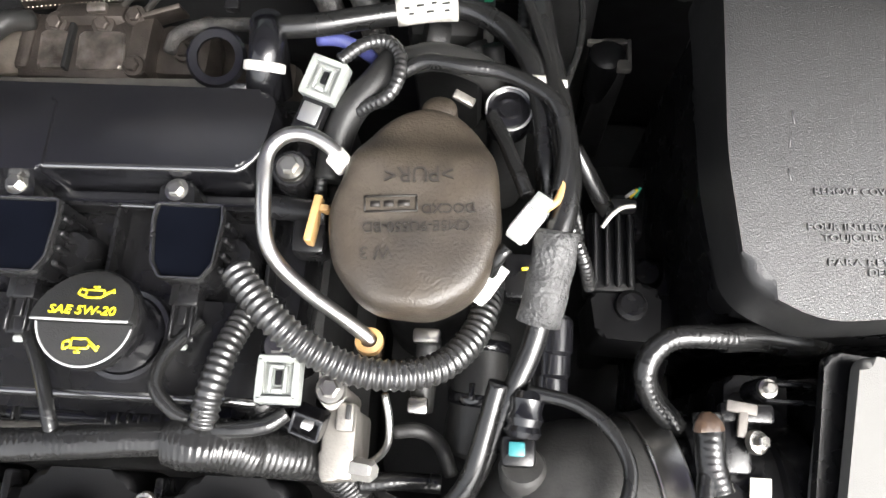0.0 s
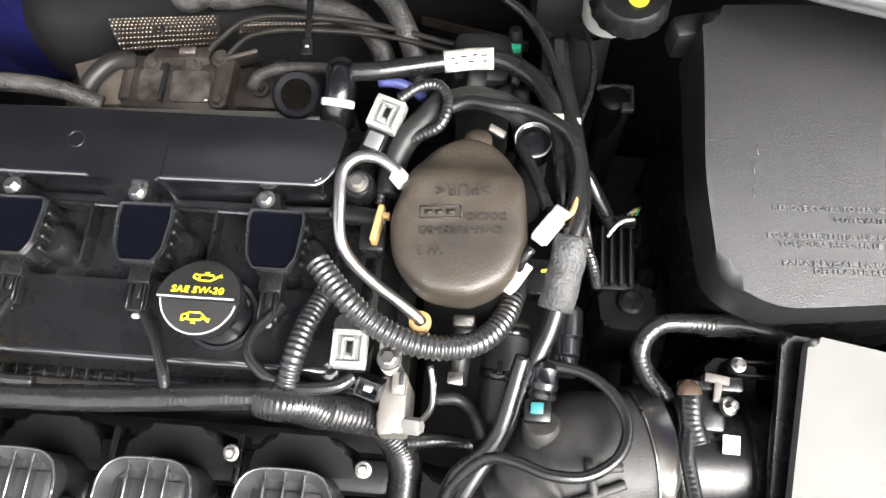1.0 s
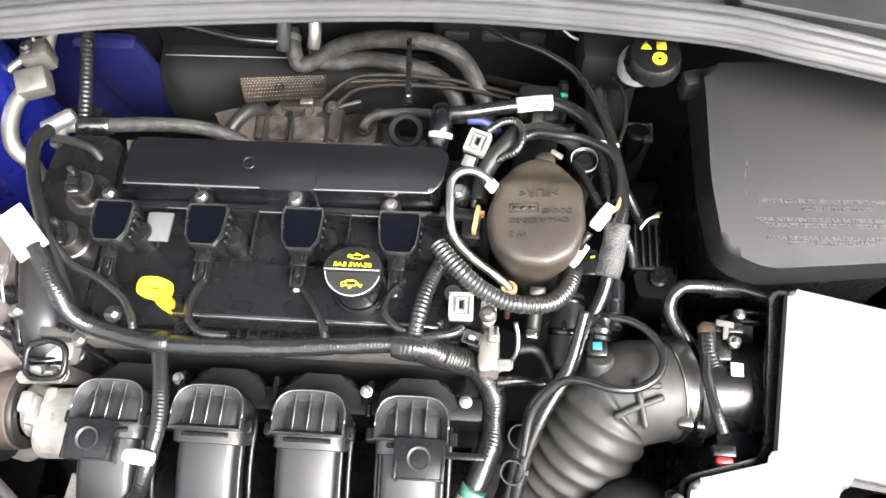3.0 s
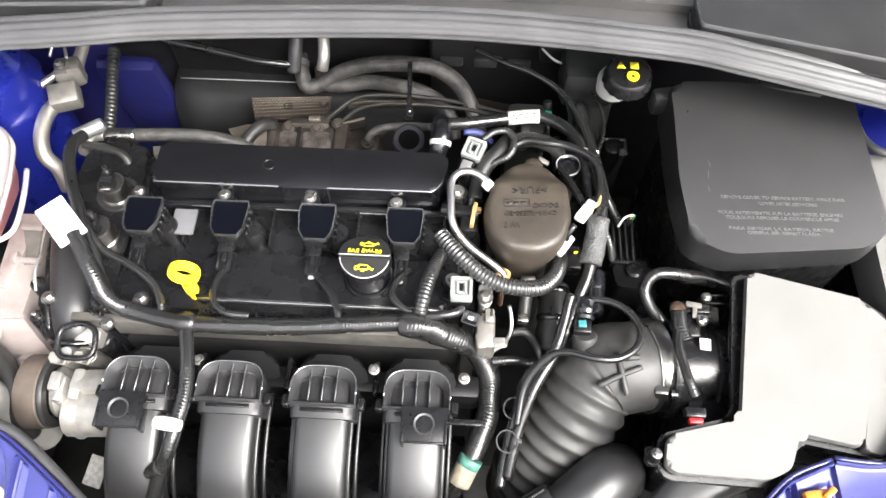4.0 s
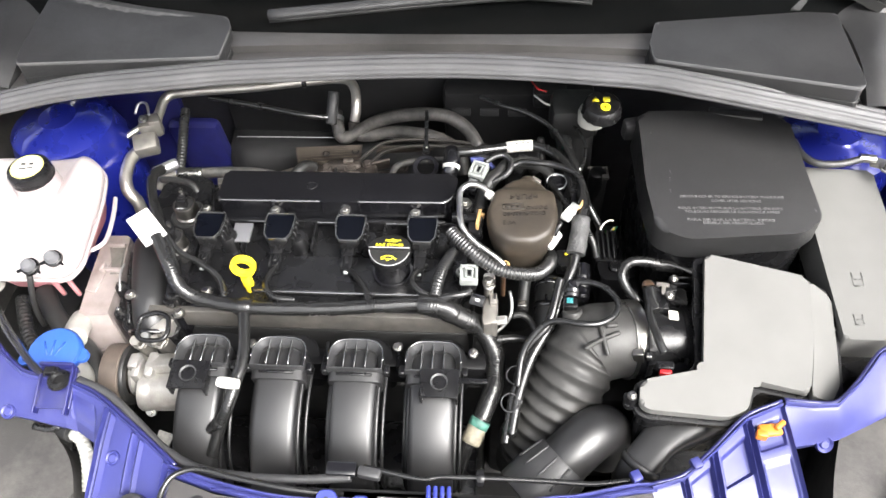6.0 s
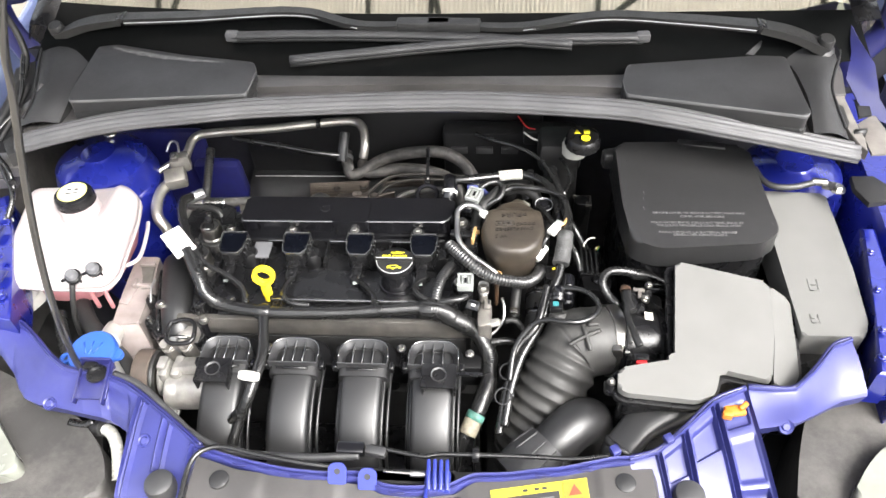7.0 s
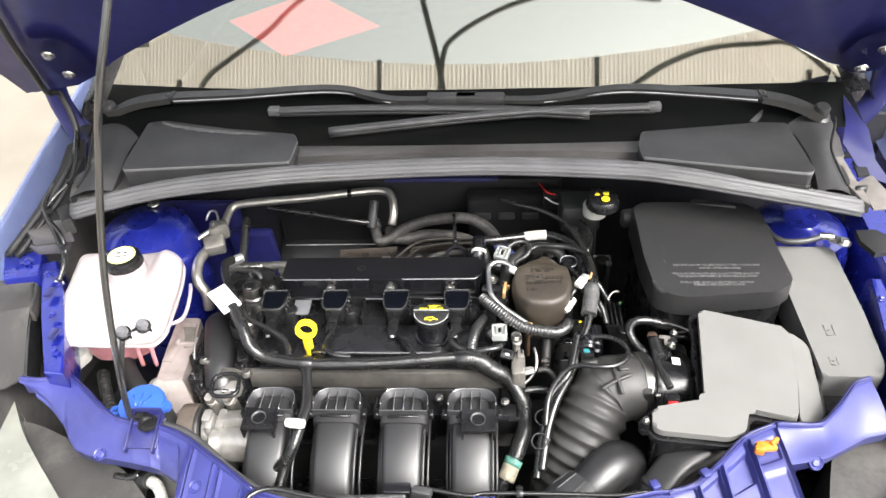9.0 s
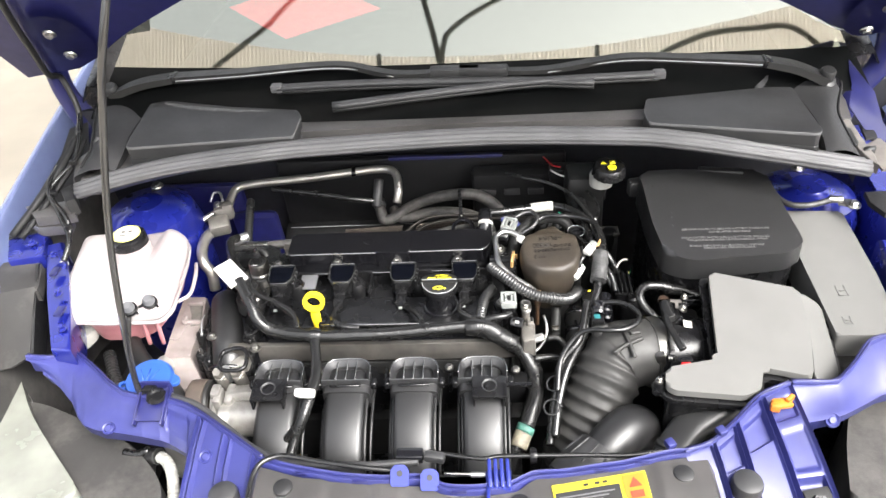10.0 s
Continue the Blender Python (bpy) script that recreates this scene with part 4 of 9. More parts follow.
rl = [(-0.704, 0.038, 0.885), (-0.678, 0.048, 0.885), (-0.631, -0.039, 0.880), (-0.590, -0.129, 0.870), (-0.562, -0.196, 0.855), (-0.595, -0.191, 0.855), (-0.646, -0.085, 0.875)]
part("rail", prism([q[:2] for q in rl], 0.80, 0.872, 0.005, seg=2, zfun=lambda x, y: 0.04 * (y + 0.05)), M["blue_gloss"], rail)
for c in [(-0.713, 0.023, 0.890), (-0.667, -0.003, 0.885), (-0.622, -0.091, 0.880), (-0.590, -0.158, 0.870)]:
    bolt(rail, c, r=0.0038, material=M["blue_gloss"])
for c in [(-0.648, -0.041, 0.882), (-0.605, -0.126, 0.876)]:
    part("slot", box(Vector(c) + V(0, 0, 0.001), (0.012, 0.02, 0.004), 0.001), M["blue_dark"], rail)
part("top_plate", prism([q[:2] for q in [(-0.770, 0.050, 0.890), (-0.709, 0.065, 0.890), (-0.684, -0.003, 0.885), (-0.740, -0.011, 0.885)]], 0.86, 0.885, 0.003), M["blue_gloss"], rail)
liner = thing("wing_liner", (0, 0, 0), "dusty grey-black plastic liner beside the wing", "liner")
part("top", prism([q[:2] for q in [(-0.768, 0.001, 0.880), (-0.697, 0.003, 0.880), (-0.684, -0.018, 0.880), (-0.667, -0.072, 0.880), (-0.724, -0.080, 0.880)]], 0.85, 0.872, 0.004), M["black_dusty"], liner, "dusty plastic top")
part("wall", strip([[(-0.692, -0.018, 0.880), (-0.678, -0.061, 0.870), (-0.667, -0.109, 0.850), (-0.649, -0.169, 0.830)], [(-0.719, 0.036, 0.840), (-0.698, -0.026, 0.820), (-0.680, -0.084, 0.800), (-0.658, -0.149, 0.780)]], thick=0.004), M["black_matte"], liner)
part("face", strip([[(-0.672, -0.066, 0.875), (-0.667, -0.109, 0.850), (-0.649, -0.171, 0.830)], [(-0.702, -0.075, 0.875), (-0.693, -0.121, 0.850), (-0.676, -0.184, 0.820)], [(-0.747, -0.080, 0.870), (-0.740, -0.123, 0.840), (-0.723, -0.186, 0.810)]], thick=0.004), M["black_dusty"], liner)
rail2 = thing("wing_rail", (0, 0, 0), "blue painted upper wing rail with bolts", "rail")
part("rail", prism([q[:2] for q in [(0.625, 0.014, 0.865), (0.649, 0.014, 0.870), (0.637, -0.067, 0.865), (0.617, -0.166, 0.855), (0.593, -0.240, 0.845), (0.572, -0.237, 0.845), (0.599, -0.145, 0.855)]], 0.79, 0.858, 0.006, seg=3, zfun=lambda x, y: 0.04 * (y + 0.05)), M["blue_gloss"], rail2)
for c in [(0.618, -0.046, 0.868), (0.607, -0.111, 0.864), (0.595, -0.174, 0.858), (0.583, -0.215, 0.855)]:
    bolt(rail2, c, r=0.0038, material=M["blue_gloss"])
part("lower_ledge", prism([q[:2] for q in [(0.655, -0.042, 0.840), (0.705, -0.018, 0.840), (0.637, -0.224, 0.830), (0.603, -0.229, 0.830)]], 0.78, 0.835, 0.004), M["blue_gloss"], rail2)
gur = thing("gutter_trim", (0, 0, 0), "slotted grey bracket plate and black trims beside the cowl", "trim", "gutter trims")
sp_o = [(0.594, 0.182, 0.990), (0.610, 0.185, 0.990), (0.612, 0.121, 0.975), (0.617, 0.083, 0.965), (0.614, 0.057, 0.955), (0.605, 0.068, 0.958), (0.592, 0.121, 0.975), (0.590, 0.150, 0.980)]
part("slotted_plate", prism([q[:2] for q in sp_o], 0.95, 0.975, 0.002, zfun=lambda x, y: 0.12 * (y - 0.13)), M["plate_pale"], gur, "slotted dull grey plate")
# flush black patches paint the dark of the slots and the opening below
part("slot", prism([q[:2] for q in [(0.597, 0.150, 0.982), (0.602, 0.146, 0.982), (0.602, 0.111, 0.975), (0.598, 0.102, 0.973), (0.595, 0.118, 0.977)]], 0.96, 0.9765, 0, zfun=lambda x, y: 0.12 * (y - 0.13)), M["print_hole_black"], gur)
part("slot", prism([q[:2] for q in [(0.606, 0.098, 0.968), (0.624, 0.100, 0.966), (0.622, 0.094, 0.965), (0.603, 0.090, 0.968)]], 0.96, 0.9772, 0, zfun=lambda x, y: 0.12 * (y - 0.13)), M["print_hole_black"], gur)
part("beige_plate", prism([q[:2] for q in [(0.637, 0.154, 0.950), (0.670, 0.179, 0.950), (0.676, 0.119, 0.940), (0.668, 0.083, 0.930), (0.635, 0.081, 0.940)]], 0.938, 0.942, 0.002), M["plate_pale"], gur)
# dark sheet closing the gap, standing in for the shade down there
part("dark_void", strip([[(0.649, 0.314, 1.020), (0.638, 0.250, 1.000), (0.633, 0.228, 0.970), (0.655, 0.178, 0.940)], [(0.646, 0.262, 1.020), (0.673, 0.238, 0.990), (0.674, 0.189, 0.960), (0.699, 0.158, 0.930)]], thick=0.004), M["blue_dark"], gur, "dark blue sheet for the shaded gutter gap")
part("opening", prism([q[:2] for q in [(0.647, 0.206, 0.950), (0.667, 0.218, 0.950), (0.659, 0.165, 0.950), (0.639, 0.159, 0.950)]], 0.946, 0.95, 0), M["print_hole_black"], gur, smooth=False)
part("lower_trim", prism([q[:2] for q in [(0.614, 0.072, 0.945), (0.646, 0.073, 0.935), (0.663, 0.050, 0.930), (0.657, 0.020, 0.910), (0.622, 0.013, 0.920), (0.611, 0.044, 0.930)]], 0.900, 0.909, 0.003), M["cowl_dark"], gur, "black plastic trim end")

# ---- windscreen ----
scr = tagged(thing("windscreen"), "raked glass windscreen with black border reflecting sky and corrugated roof", "windscreen")
def glass_at(x, y):
    bow = 0.10 * (x / 0.65) ** 2
    yy = y - bow * 0.55
    return 0.996 + 0.47 * (yy - 0.19) - 0.06 * max(0, yy - 0.19) ** 2
CVB = 0.052
def glass_sheet(y0, y1, w0, w1, n=12, dz=0.0, c0=0.055, c1=0.055):
    rows = []
    for j in range(n + 1):
        y = y0 + (y1 - y0) * j / n
        w = w0 + (w1 - w0) * j / n
        cv = [(a0 + (a1 - a0) * j / n) for a0, a1 in ((c0, c1), (c0 - 0.024 * (c0 == CVB), c1 - 0.024 * (c1 == CVB)))]
        rows.append([(w * (-1 + 2 * i / 24), y + cv[i > 12] * (-1 + 2 * i / 24) ** 2, glass_at(w * (-1 + 2 * i / 24), y + cv[i > 12] * (-1 + 2 * i / 24) ** 2) + dz) for i in range(25)])
    return rows
part("glass", strip(glass_sheet(0.2985, 1.05, 0.657, 0.57, 12, 0.0, CVB, 0.055)), M["screen"], scr, "pale reflecting laminated glass")
part("border", strip(glass_sheet(0.19, 0.2985, 0.668, 0.657, 5, 0.0, 0.055, CVB)), M["frit"], scr, "black printed border")
for s in (-1, 1):
    rows = []
    for j in range(9):
        y = 0.25 + 0.8 * j / 8
        w = 0.665 + (0.57 - 0.67) * (y - 0.19) / 0.86
        z = glass_at(w, y + 0.055)
        rows.append([(s * (w - 0.012), y + 0.055, z - 0.006), (s * (w + 0.002), y + 0.05, z + 0.006), (s * (w + 0.035), y + 0.06, z + 0.004), (s * (w + 0.075), y + 0.09, z - 0.05), (s * (w + 0.10), y + 0.1, z - 0.16)])
    part("pillar", strip(rows, thick=0.003), M["black"], scr, "dark windscreen pillar trim", sharp=60)
cab = tagged(thing("cabin"), "dark car cabin closed behind the windscreen", "cabin")
part("shell", join_bm(box((0, 1.5, 0.75), (1.25, 1.4, 0.06), 0), box((0, 2.1, 1.05), (1.3, 0.05, 0.8), 0), box((-0.66, 1.3, 0.9), (0.05, 1.7, 0.5), 0), box((0.66, 1.3, 0.9), (0.05, 1.7, 0.5), 0), box((0, 1.6, 1.44), (1.2, 1.1, 0.04), 0.01)), M["black_matte"], cab)
part("lower_shell", box((0, 1.3, 0.45), (1.4, 1.6, 0.6), 0.05), M["blue"], cab)
tagged(part("dashboard", box((0, 0.62, 0.94), (1.2, 0.62, 0.08), 0.03), M["black_matte"]), "dark dashboard top behind the windscreen", "dashboard")
sheet_q = [(-0.547, 0.745, 1.000), (-0.386, 0.915, 1.000), (-0.194, 0.694, 1.000), (-0.377, 0.550, 1.000)]
tagged(part("paper_sheet", quad_plate(*sheet_q, 0.0), M["red_paper"], smooth=False), "red paper sheet lying behind the windscreen", "paper")

# ---- wipers ----
def wiper(label, pivot, arm, blade, tip):
    w = thing("wiper", (0, 0, 0), label, "wiper", "windscreen wipers")
    p = Vector(pivot)
    part("pivot_cap", lathe([(0, 0.018), (0.010, 0.018), (0.0125, 0.014), (0.013, 0), (0.018, -0.004), (0.017, -0.012), (0.013, -0.016), (0.02, -0.02), (0.02, -0.03)], 24, p + V(0, 0, 0.008), (0, -0.25, 1)), M["black_matte"], w)
    P = [Vector(a) for a in arm]
    tube("arm_root", [p + V(0, 0, 0.006), (p + P[0]) / 2 + V(0, 0, 0.008), P[0]], 0.021, M["black_matte"], w, n=4, step=0.012, flat=0.4, smooth=False, rfun=lambda s, t, a: 1.1 - 0.2 * s / t)
    tube("arm", P, 0.0145, M["black_matte"], w, n=4, step=0.015, flat=0.45, smooth=False, rfun=lambda s, t, a: 1.15 - 0.45 * s / t)
    tube("arm_edge", [a + V(0, -0.0118 + 0.005 * k / len(P), -0.001) for k, a in enumerate(P[:-1])], 0.0010, M["grey_edge"], w, "pale arm edge, highlight in its colour", n=6, step=0.02)
    part("hinge_joint", moved(box((0, 0, 0), (0.026, 0.014, 0.016), 0.003), aim(P[0], P[0] - p)), M["black"], w)
    B = [Vector(a) for a in blade]
    tube("blade", B, 0.0085, M["rubber_grey"], w, n=10, step=0.015, flat=0.7)
    tube("rubber_edge", [b + V(0, -0.003, -0.007) for b in B], 0.0035, M["rubber"], w, n=8, step=0.03)
    d = (B[0] - B[1]).normalized()
    part("end_cap", moved(box((0, 0, 0), (0.016, 0.014, 0.02), 0.003), aim(B[0], d)), M["seal"], w)
    part("joint", moved(box((0, 0, 0), (0.022, 0.018, 0.085), 0.004), aim(P[-1], (P[-1] - P[-2]))), M["cowl_lid"], w)
wiper("grey-black wiper arm with long blade resting on the glass", (-0.640, 0.298, 1.008), [(-0.517, 0.290, 1.045), (-0.395, 0.287, 1.050), (-0.225, 0.291, 1.055), (-0.123, 0.258, 1.050), (-0.019, 0.257, 1.050)],
      [(0.316, 0.237, 1.040), (0.134, 0.231, 1.040), (0.003, 0.219, 1.037), (-0.119, 0.204, 1.033), (-0.222, 0.194, 1.028)], 0)
wiper("grey-black wiper arm with shorter blade resting on the glass", (0.592, 0.250, 1.006), [(0.492, 0.256, 1.045), (0.379, 0.268, 1.050), (0.258, 0.272, 1.055), (0.135, 0.250, 1.050), (0.027, 0.255, 1.050)],
      [(-0.325, 0.250, 1.037), (-0.210, 0.248, 1.040), (-0.070, 0.246, 1.040), (0.078, 0.236, 1.040), (0.209, 0.224, 1.037)], 0)

# ---- bonnet, held open ----
TH = radians(52)
bon = thing("bonnet", (0, 0, 0), "open blue bonnet seen from its dark underside", "bonnet")
def bonnet_point(x, d, off=0.0):
    """d: metres from the hinge line towards the nose; off: out of the skin's underside."""
    crown = 0.05 * (x / 0.72) ** 2 + 0.09 * (d / 1.0) ** 2
    up = -crown - off
    y = 0.36 - d * math.cos(TH) + up * math.sin(TH) * 1.0
    z = 1.10 + d * math.sin(TH) + up * math.cos(TH)
    return (x, y + 0.0, z)
rows = []
for f in np.linspace(0, 1, 22):
    row = []
    for g in np.linspace(-1, 1, 33):
        w = 0.765 - 0.10 * f ** 2
        d0 = max(-0.022, 0.255 - 0.38 * g * g)
        d1 = 1.02 - 0.16 * abs(g) ** 2.5
        d = d0 + (d1 - d0) * f
        row.append(bonnet_point(w * g - 0.035, d, 0.0))
    rows.append(row)
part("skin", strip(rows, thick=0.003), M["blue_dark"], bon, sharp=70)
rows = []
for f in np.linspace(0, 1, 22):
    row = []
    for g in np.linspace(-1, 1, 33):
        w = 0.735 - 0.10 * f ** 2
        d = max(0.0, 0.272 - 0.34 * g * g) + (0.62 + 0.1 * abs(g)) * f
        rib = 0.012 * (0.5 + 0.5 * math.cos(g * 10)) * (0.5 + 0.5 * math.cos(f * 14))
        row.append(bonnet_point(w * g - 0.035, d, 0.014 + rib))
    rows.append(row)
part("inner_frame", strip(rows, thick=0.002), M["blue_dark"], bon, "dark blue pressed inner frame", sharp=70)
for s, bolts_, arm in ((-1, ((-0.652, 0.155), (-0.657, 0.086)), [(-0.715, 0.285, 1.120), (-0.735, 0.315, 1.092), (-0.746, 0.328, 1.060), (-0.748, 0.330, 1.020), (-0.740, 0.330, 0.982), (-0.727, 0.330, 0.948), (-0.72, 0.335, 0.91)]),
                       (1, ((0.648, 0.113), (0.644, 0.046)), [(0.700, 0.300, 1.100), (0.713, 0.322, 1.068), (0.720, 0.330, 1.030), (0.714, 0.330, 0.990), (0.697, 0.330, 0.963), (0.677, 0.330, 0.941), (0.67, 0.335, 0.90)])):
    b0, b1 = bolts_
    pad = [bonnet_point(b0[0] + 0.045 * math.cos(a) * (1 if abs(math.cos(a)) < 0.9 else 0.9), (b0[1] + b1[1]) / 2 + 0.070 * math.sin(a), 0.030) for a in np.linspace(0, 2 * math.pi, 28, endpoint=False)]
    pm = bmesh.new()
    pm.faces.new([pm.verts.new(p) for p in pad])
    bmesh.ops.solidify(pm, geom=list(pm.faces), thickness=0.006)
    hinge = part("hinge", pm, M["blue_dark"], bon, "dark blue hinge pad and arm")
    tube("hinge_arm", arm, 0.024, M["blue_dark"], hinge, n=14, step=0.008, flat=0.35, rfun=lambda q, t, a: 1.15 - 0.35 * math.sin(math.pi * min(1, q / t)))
    for bx, bd in bolts_:
        bolt(hinge, Vector(bonnet_point(bx, bd, 0.040)), (0, -math.sin(TH), -math.cos(TH)), 0.0065, M["steel"])
tube("washer_hose", [bonnet_point(-0.64, 0.34, 0.03), bonnet_point(-0.685, 0.20, 0.035), bonnet_point(-0.715, 0.10, 0.03), bonnet_point(-0.735, 0.02, 0.03), (-0.735, 0.318, 1.04), (-0.718, 0.300, 0.98), (-0.715, 0.26, 0.95)], 0.0055, M["rubber"], bon, "thin black hose", n=8)
prop = tagged(thing("bonnet_prop"), "thin dark steel prop rod holding the bonnet open", "prop rod")
PROP_PTS = [(-0.434, -0.251, 0.845), (-0.448, -0.255, 0.850), (-0.421, -0.262, 0.990), (-0.413, -0.227, 1.100), (-0.386, -0.197, 1.230), (-0.346, -0.195, 1.340)] + [(-0.268, -0.08, 1.61)]
tube("rod", PROP_PTS, 0.0043, M["rod"], prop, n=12, step=0.01)
part("pivot_clip", box(PROP_PTS[0], (0.018, 0.014, 0.010), 0.003), M["black"], prop, "black plastic pivot clip")
# ---- engine ----
eng = thing("engine_block", (0, 0, 0), "dark cast engine block and cylinder head under the covers", "engine")
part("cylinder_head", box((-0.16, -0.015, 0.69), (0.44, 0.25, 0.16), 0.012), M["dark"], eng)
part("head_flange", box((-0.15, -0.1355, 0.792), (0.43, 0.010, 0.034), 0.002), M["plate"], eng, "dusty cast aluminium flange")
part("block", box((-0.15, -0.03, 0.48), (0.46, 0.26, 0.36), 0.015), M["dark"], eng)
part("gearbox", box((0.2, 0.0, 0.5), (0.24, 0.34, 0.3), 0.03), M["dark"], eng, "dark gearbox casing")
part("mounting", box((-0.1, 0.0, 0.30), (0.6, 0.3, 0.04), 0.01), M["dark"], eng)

vc = thing("valve_cover", (0, 0, 0), "black plastic valve cover with ribs and raised rear chamber", "engine cover")
outline = [(-0.335, 0.075), (0.045, 0.075), (0.052, 0.03), (0.052, -0.05), (0.045, -0.125), (-0.30, -0.125), (-0.335, -0.09)]
part("deck", prism(outline, 0.76, 0.818, 0.006, round_corner=0.02), M["black"], vc)
part("front_shelf", prism([(-0.225, -0.06), (0.04, -0.06), (0.042, -0.118), (-0.228, -0.118)], 0.80, 0.8285, 0.006, seg=3, round_corner=0.01), M["black"], vc)
part("front_lip", box((-0.125, -0.128, 0.806), (0.36, 0.010, 0.012), 0.003), M["black_gloss"], vc)
# rear chamber in three levels
part("rear_chamber", prism([(-0.292, 0.060), (0.030, 0.060), (0.036, 0.050), (0.032, 0.026), (0.022, 0.008), (-0.292, 0.006)], 0.80, 0.866, 0.0045, seg=3, round_corner=0.006), M["black_gloss"], vc, "raised glossy black chamber")
part("chamber_step", prism([(-0.150, 0.050), (-0.095, 0.050), (-0.095, 0.0035), (-0.150, 0.0035)], 0.81, 0.8675, 0.003, round_corner=0.003), M["black_gloss"], vc)
part("chamber_foot", box((-0.13, 0.001, 0.829), (0.35, 0.010, 0.006), 0.002), M["black_gloss"], vc)
part("chamber_mark", lathe([(0.0058, 0), (0.0064, 0.0004), (0.0070, 0)], 24, (-0.165, 0.034, 0.8662)), M["black"], vc)
for i in range(14):
    x = -0.055 + i * 0.0065
    part("rib", box((x, -0.127, 0.803), (0.0018, 0.012, 0.026), 0.0005, seg=1), M["black"], vc)
for i in range(11):
    x = -0.215 + i * 0.0105
    part("rib", box((x, -0.1275, 0.808), (0.002, 0.011, 0.018), 0.0005, seg=1), M["black"], vc)
# beads added along the moulded edges to carry their highlights
tube("chamber_edge", [(-0.290, 0.0072, 0.8640), (-0.15, 0.0072, 0.8642), (-0.0, 0.0088, 0.8642), (0.018, 0.0095, 0.864), (0.026, 0.016, 0.864), (0.031, 0.026, 0.864)], 0.0021, M["edge_gloss"], vc, "glossy front edge bead, added for its highlight", n=12, step=0.006)
tube("shelf_edge", [(-0.224, -0.1165, 0.8268), (-0.1, -0.1168, 0.8268), (0.036, -0.1165, 0.8266)], 0.0030, M["edge_gloss"], vc, "glossy front edge bead, added for its highlight", n=12, step=0.02)
tube("foot_edge", [(-0.30, -0.0035, 0.8325), (-0.13, -0.0035, 0.8325), (0.045, -0.0035, 0.8325)], 0.0014, M["edge_gloss"], vc, n=10, step=0.02)
# wells between the coils
for i in range(4):
    x = -0.284 + i * 0.096
    part("well_wall", join_bm(box((x + 0.006, -0.004, 0.826), (0.05, 0.0025, 0.018), 0.0006), box((x - 0.018, -0.028, 0.826), (0.0025, 0.045, 0.016), 0.0006), box((x + 0.03, -0.028, 0.826), (0.0025, 0.045, 0.016), 0.0006)), M["black"], vc)
part("label_pad", box((-0.256, -0.028, 0.8365), (0.026, 0.032, 0.004), 0.001), M["grey_pad"], vc, "grey bare pad between the coils")
for c in ((0.047, 0.014, 0.858), (0.047, -0.085, 0.835), (-0.287, -0.118, 0.822)):
    part("boss", lathe([(0, 0), (0.011, 0), (0.012, -0.003), (0.013, -0.05)], 20, c), M["black"], vc)
    bolt(vc, c, r=0.0055, material=M["steel"])
# left end: bulged black timing end of the cover
tim = thing("timing_cover", (0, 0, 0), "black rounded timing cover at the belt end of the engine", "engine cover")
part("upper", prism([(-0.395, 0.085), (-0.325, 0.085), (-0.318, -0.01), (-0.318, -0.125), (-0.338, -0.135), (-0.346, -0.075), (-0.372, -0.022), (-0.402, 0.0)], 0.70, 0.826, 0.016, seg=4, round_corner=0.02), M["black"], tim)
tube("bulge", [(-0.408, -0.004, 0.780), (-0.399, -0.030, 0.787), (-0.390, -0.060, 0.790), (-0.380, -0.095, 0.789), (-0.373, -0.122, 0.783), (-0.370, -0.138, 0.768), (-0.370, -0.144, 0.740)], 0.0255, M["black_satin"], tim, "smooth barrel-shaped black end cover", n=40, step=0.002, rfun=lambda s, t, a: min(1.0, 0.72 + 20 * s))
tube("barrel_bead", [(-0.352, -0.020, 0.800), (-0.347, -0.060, 0.802), (-0.341, -0.105, 0.800), (-0.341, -0.140, 0.790)], 0.004, M["black"], tim, n=10, step=0.006)
tube("barrel_bead", [(-0.428, -0.030, 0.785), (-0.418, -0.070, 0.788), (-0.408, -0.110, 0.786), (-0.401, -0.142, 0.775)], 0.004, M["black"], tim, n=10, step=0.006)
tube("barrel_lip", [(-0.402, -0.148, 0.768), (-0.386, -0.158, 0.785), (-0.366, -0.161, 0.790), (-0.346, -0.156, 0.783)], 0.0035, M["black_gloss"], tim, n=10, step=0.004)
for c, d in (((-0.424, -0.090, 0.788), (-0.5, 0, 0.8)), ((-0.415, -0.128, 0.782), (-0.4, -0.2, 0.9))):
    part("stud_boss", lathe([(0, 0.004), (0.007, 0.004), (0.009, 0.001), (0.010, -0.03)], 18, c, (0, 0, 1)), M["black"], tim)
    part("stud", lathe([(0, 0.014), (0.0028, 0.013), (0.003, 0.004), (0.0055, 0.003), (0.0055, 0)], 12, c, (0.1, -0.1, 1)), M["steel"], tim, "threaded steel stud")
tube("stud_strap", [(-0.424, -0.062, 0.802), (-0.422, -0.082, 0.806), (-0.418, -0.104, 0.798)], 0.0018, M["steel_dark"], tim, n=8)
part("skirt_flange", prism([(-0.432, -0.03), (-0.345, -0.02), (-0.325, -0.12), (-0.330, -0.160), (-0.372, -0.166), (-0.410, -0.150), (-0.424, -0.10)], 0.73, 0.776, 0.003, seg=2, round_corner=0.015), M["black"], tim)
part("flange", prism([(-0.405, 0.09), (-0.31, 0.09), (-0.305, -0.13), (-0.335, -0.150), (-0.350, -0.10), (-0.380, -0.02), (-0.41, 0.0)], 0.70, 0.803, 0.004, round_corner=0.02), M["black_gloss"], tim)
for c in ((-0.395, 0.075, 0.806), (-0.396, -0.115, 0.806), (-0.322, -0.142, 0.806)):
    bolt(tim, c, r=0.005, material=M["steel"])
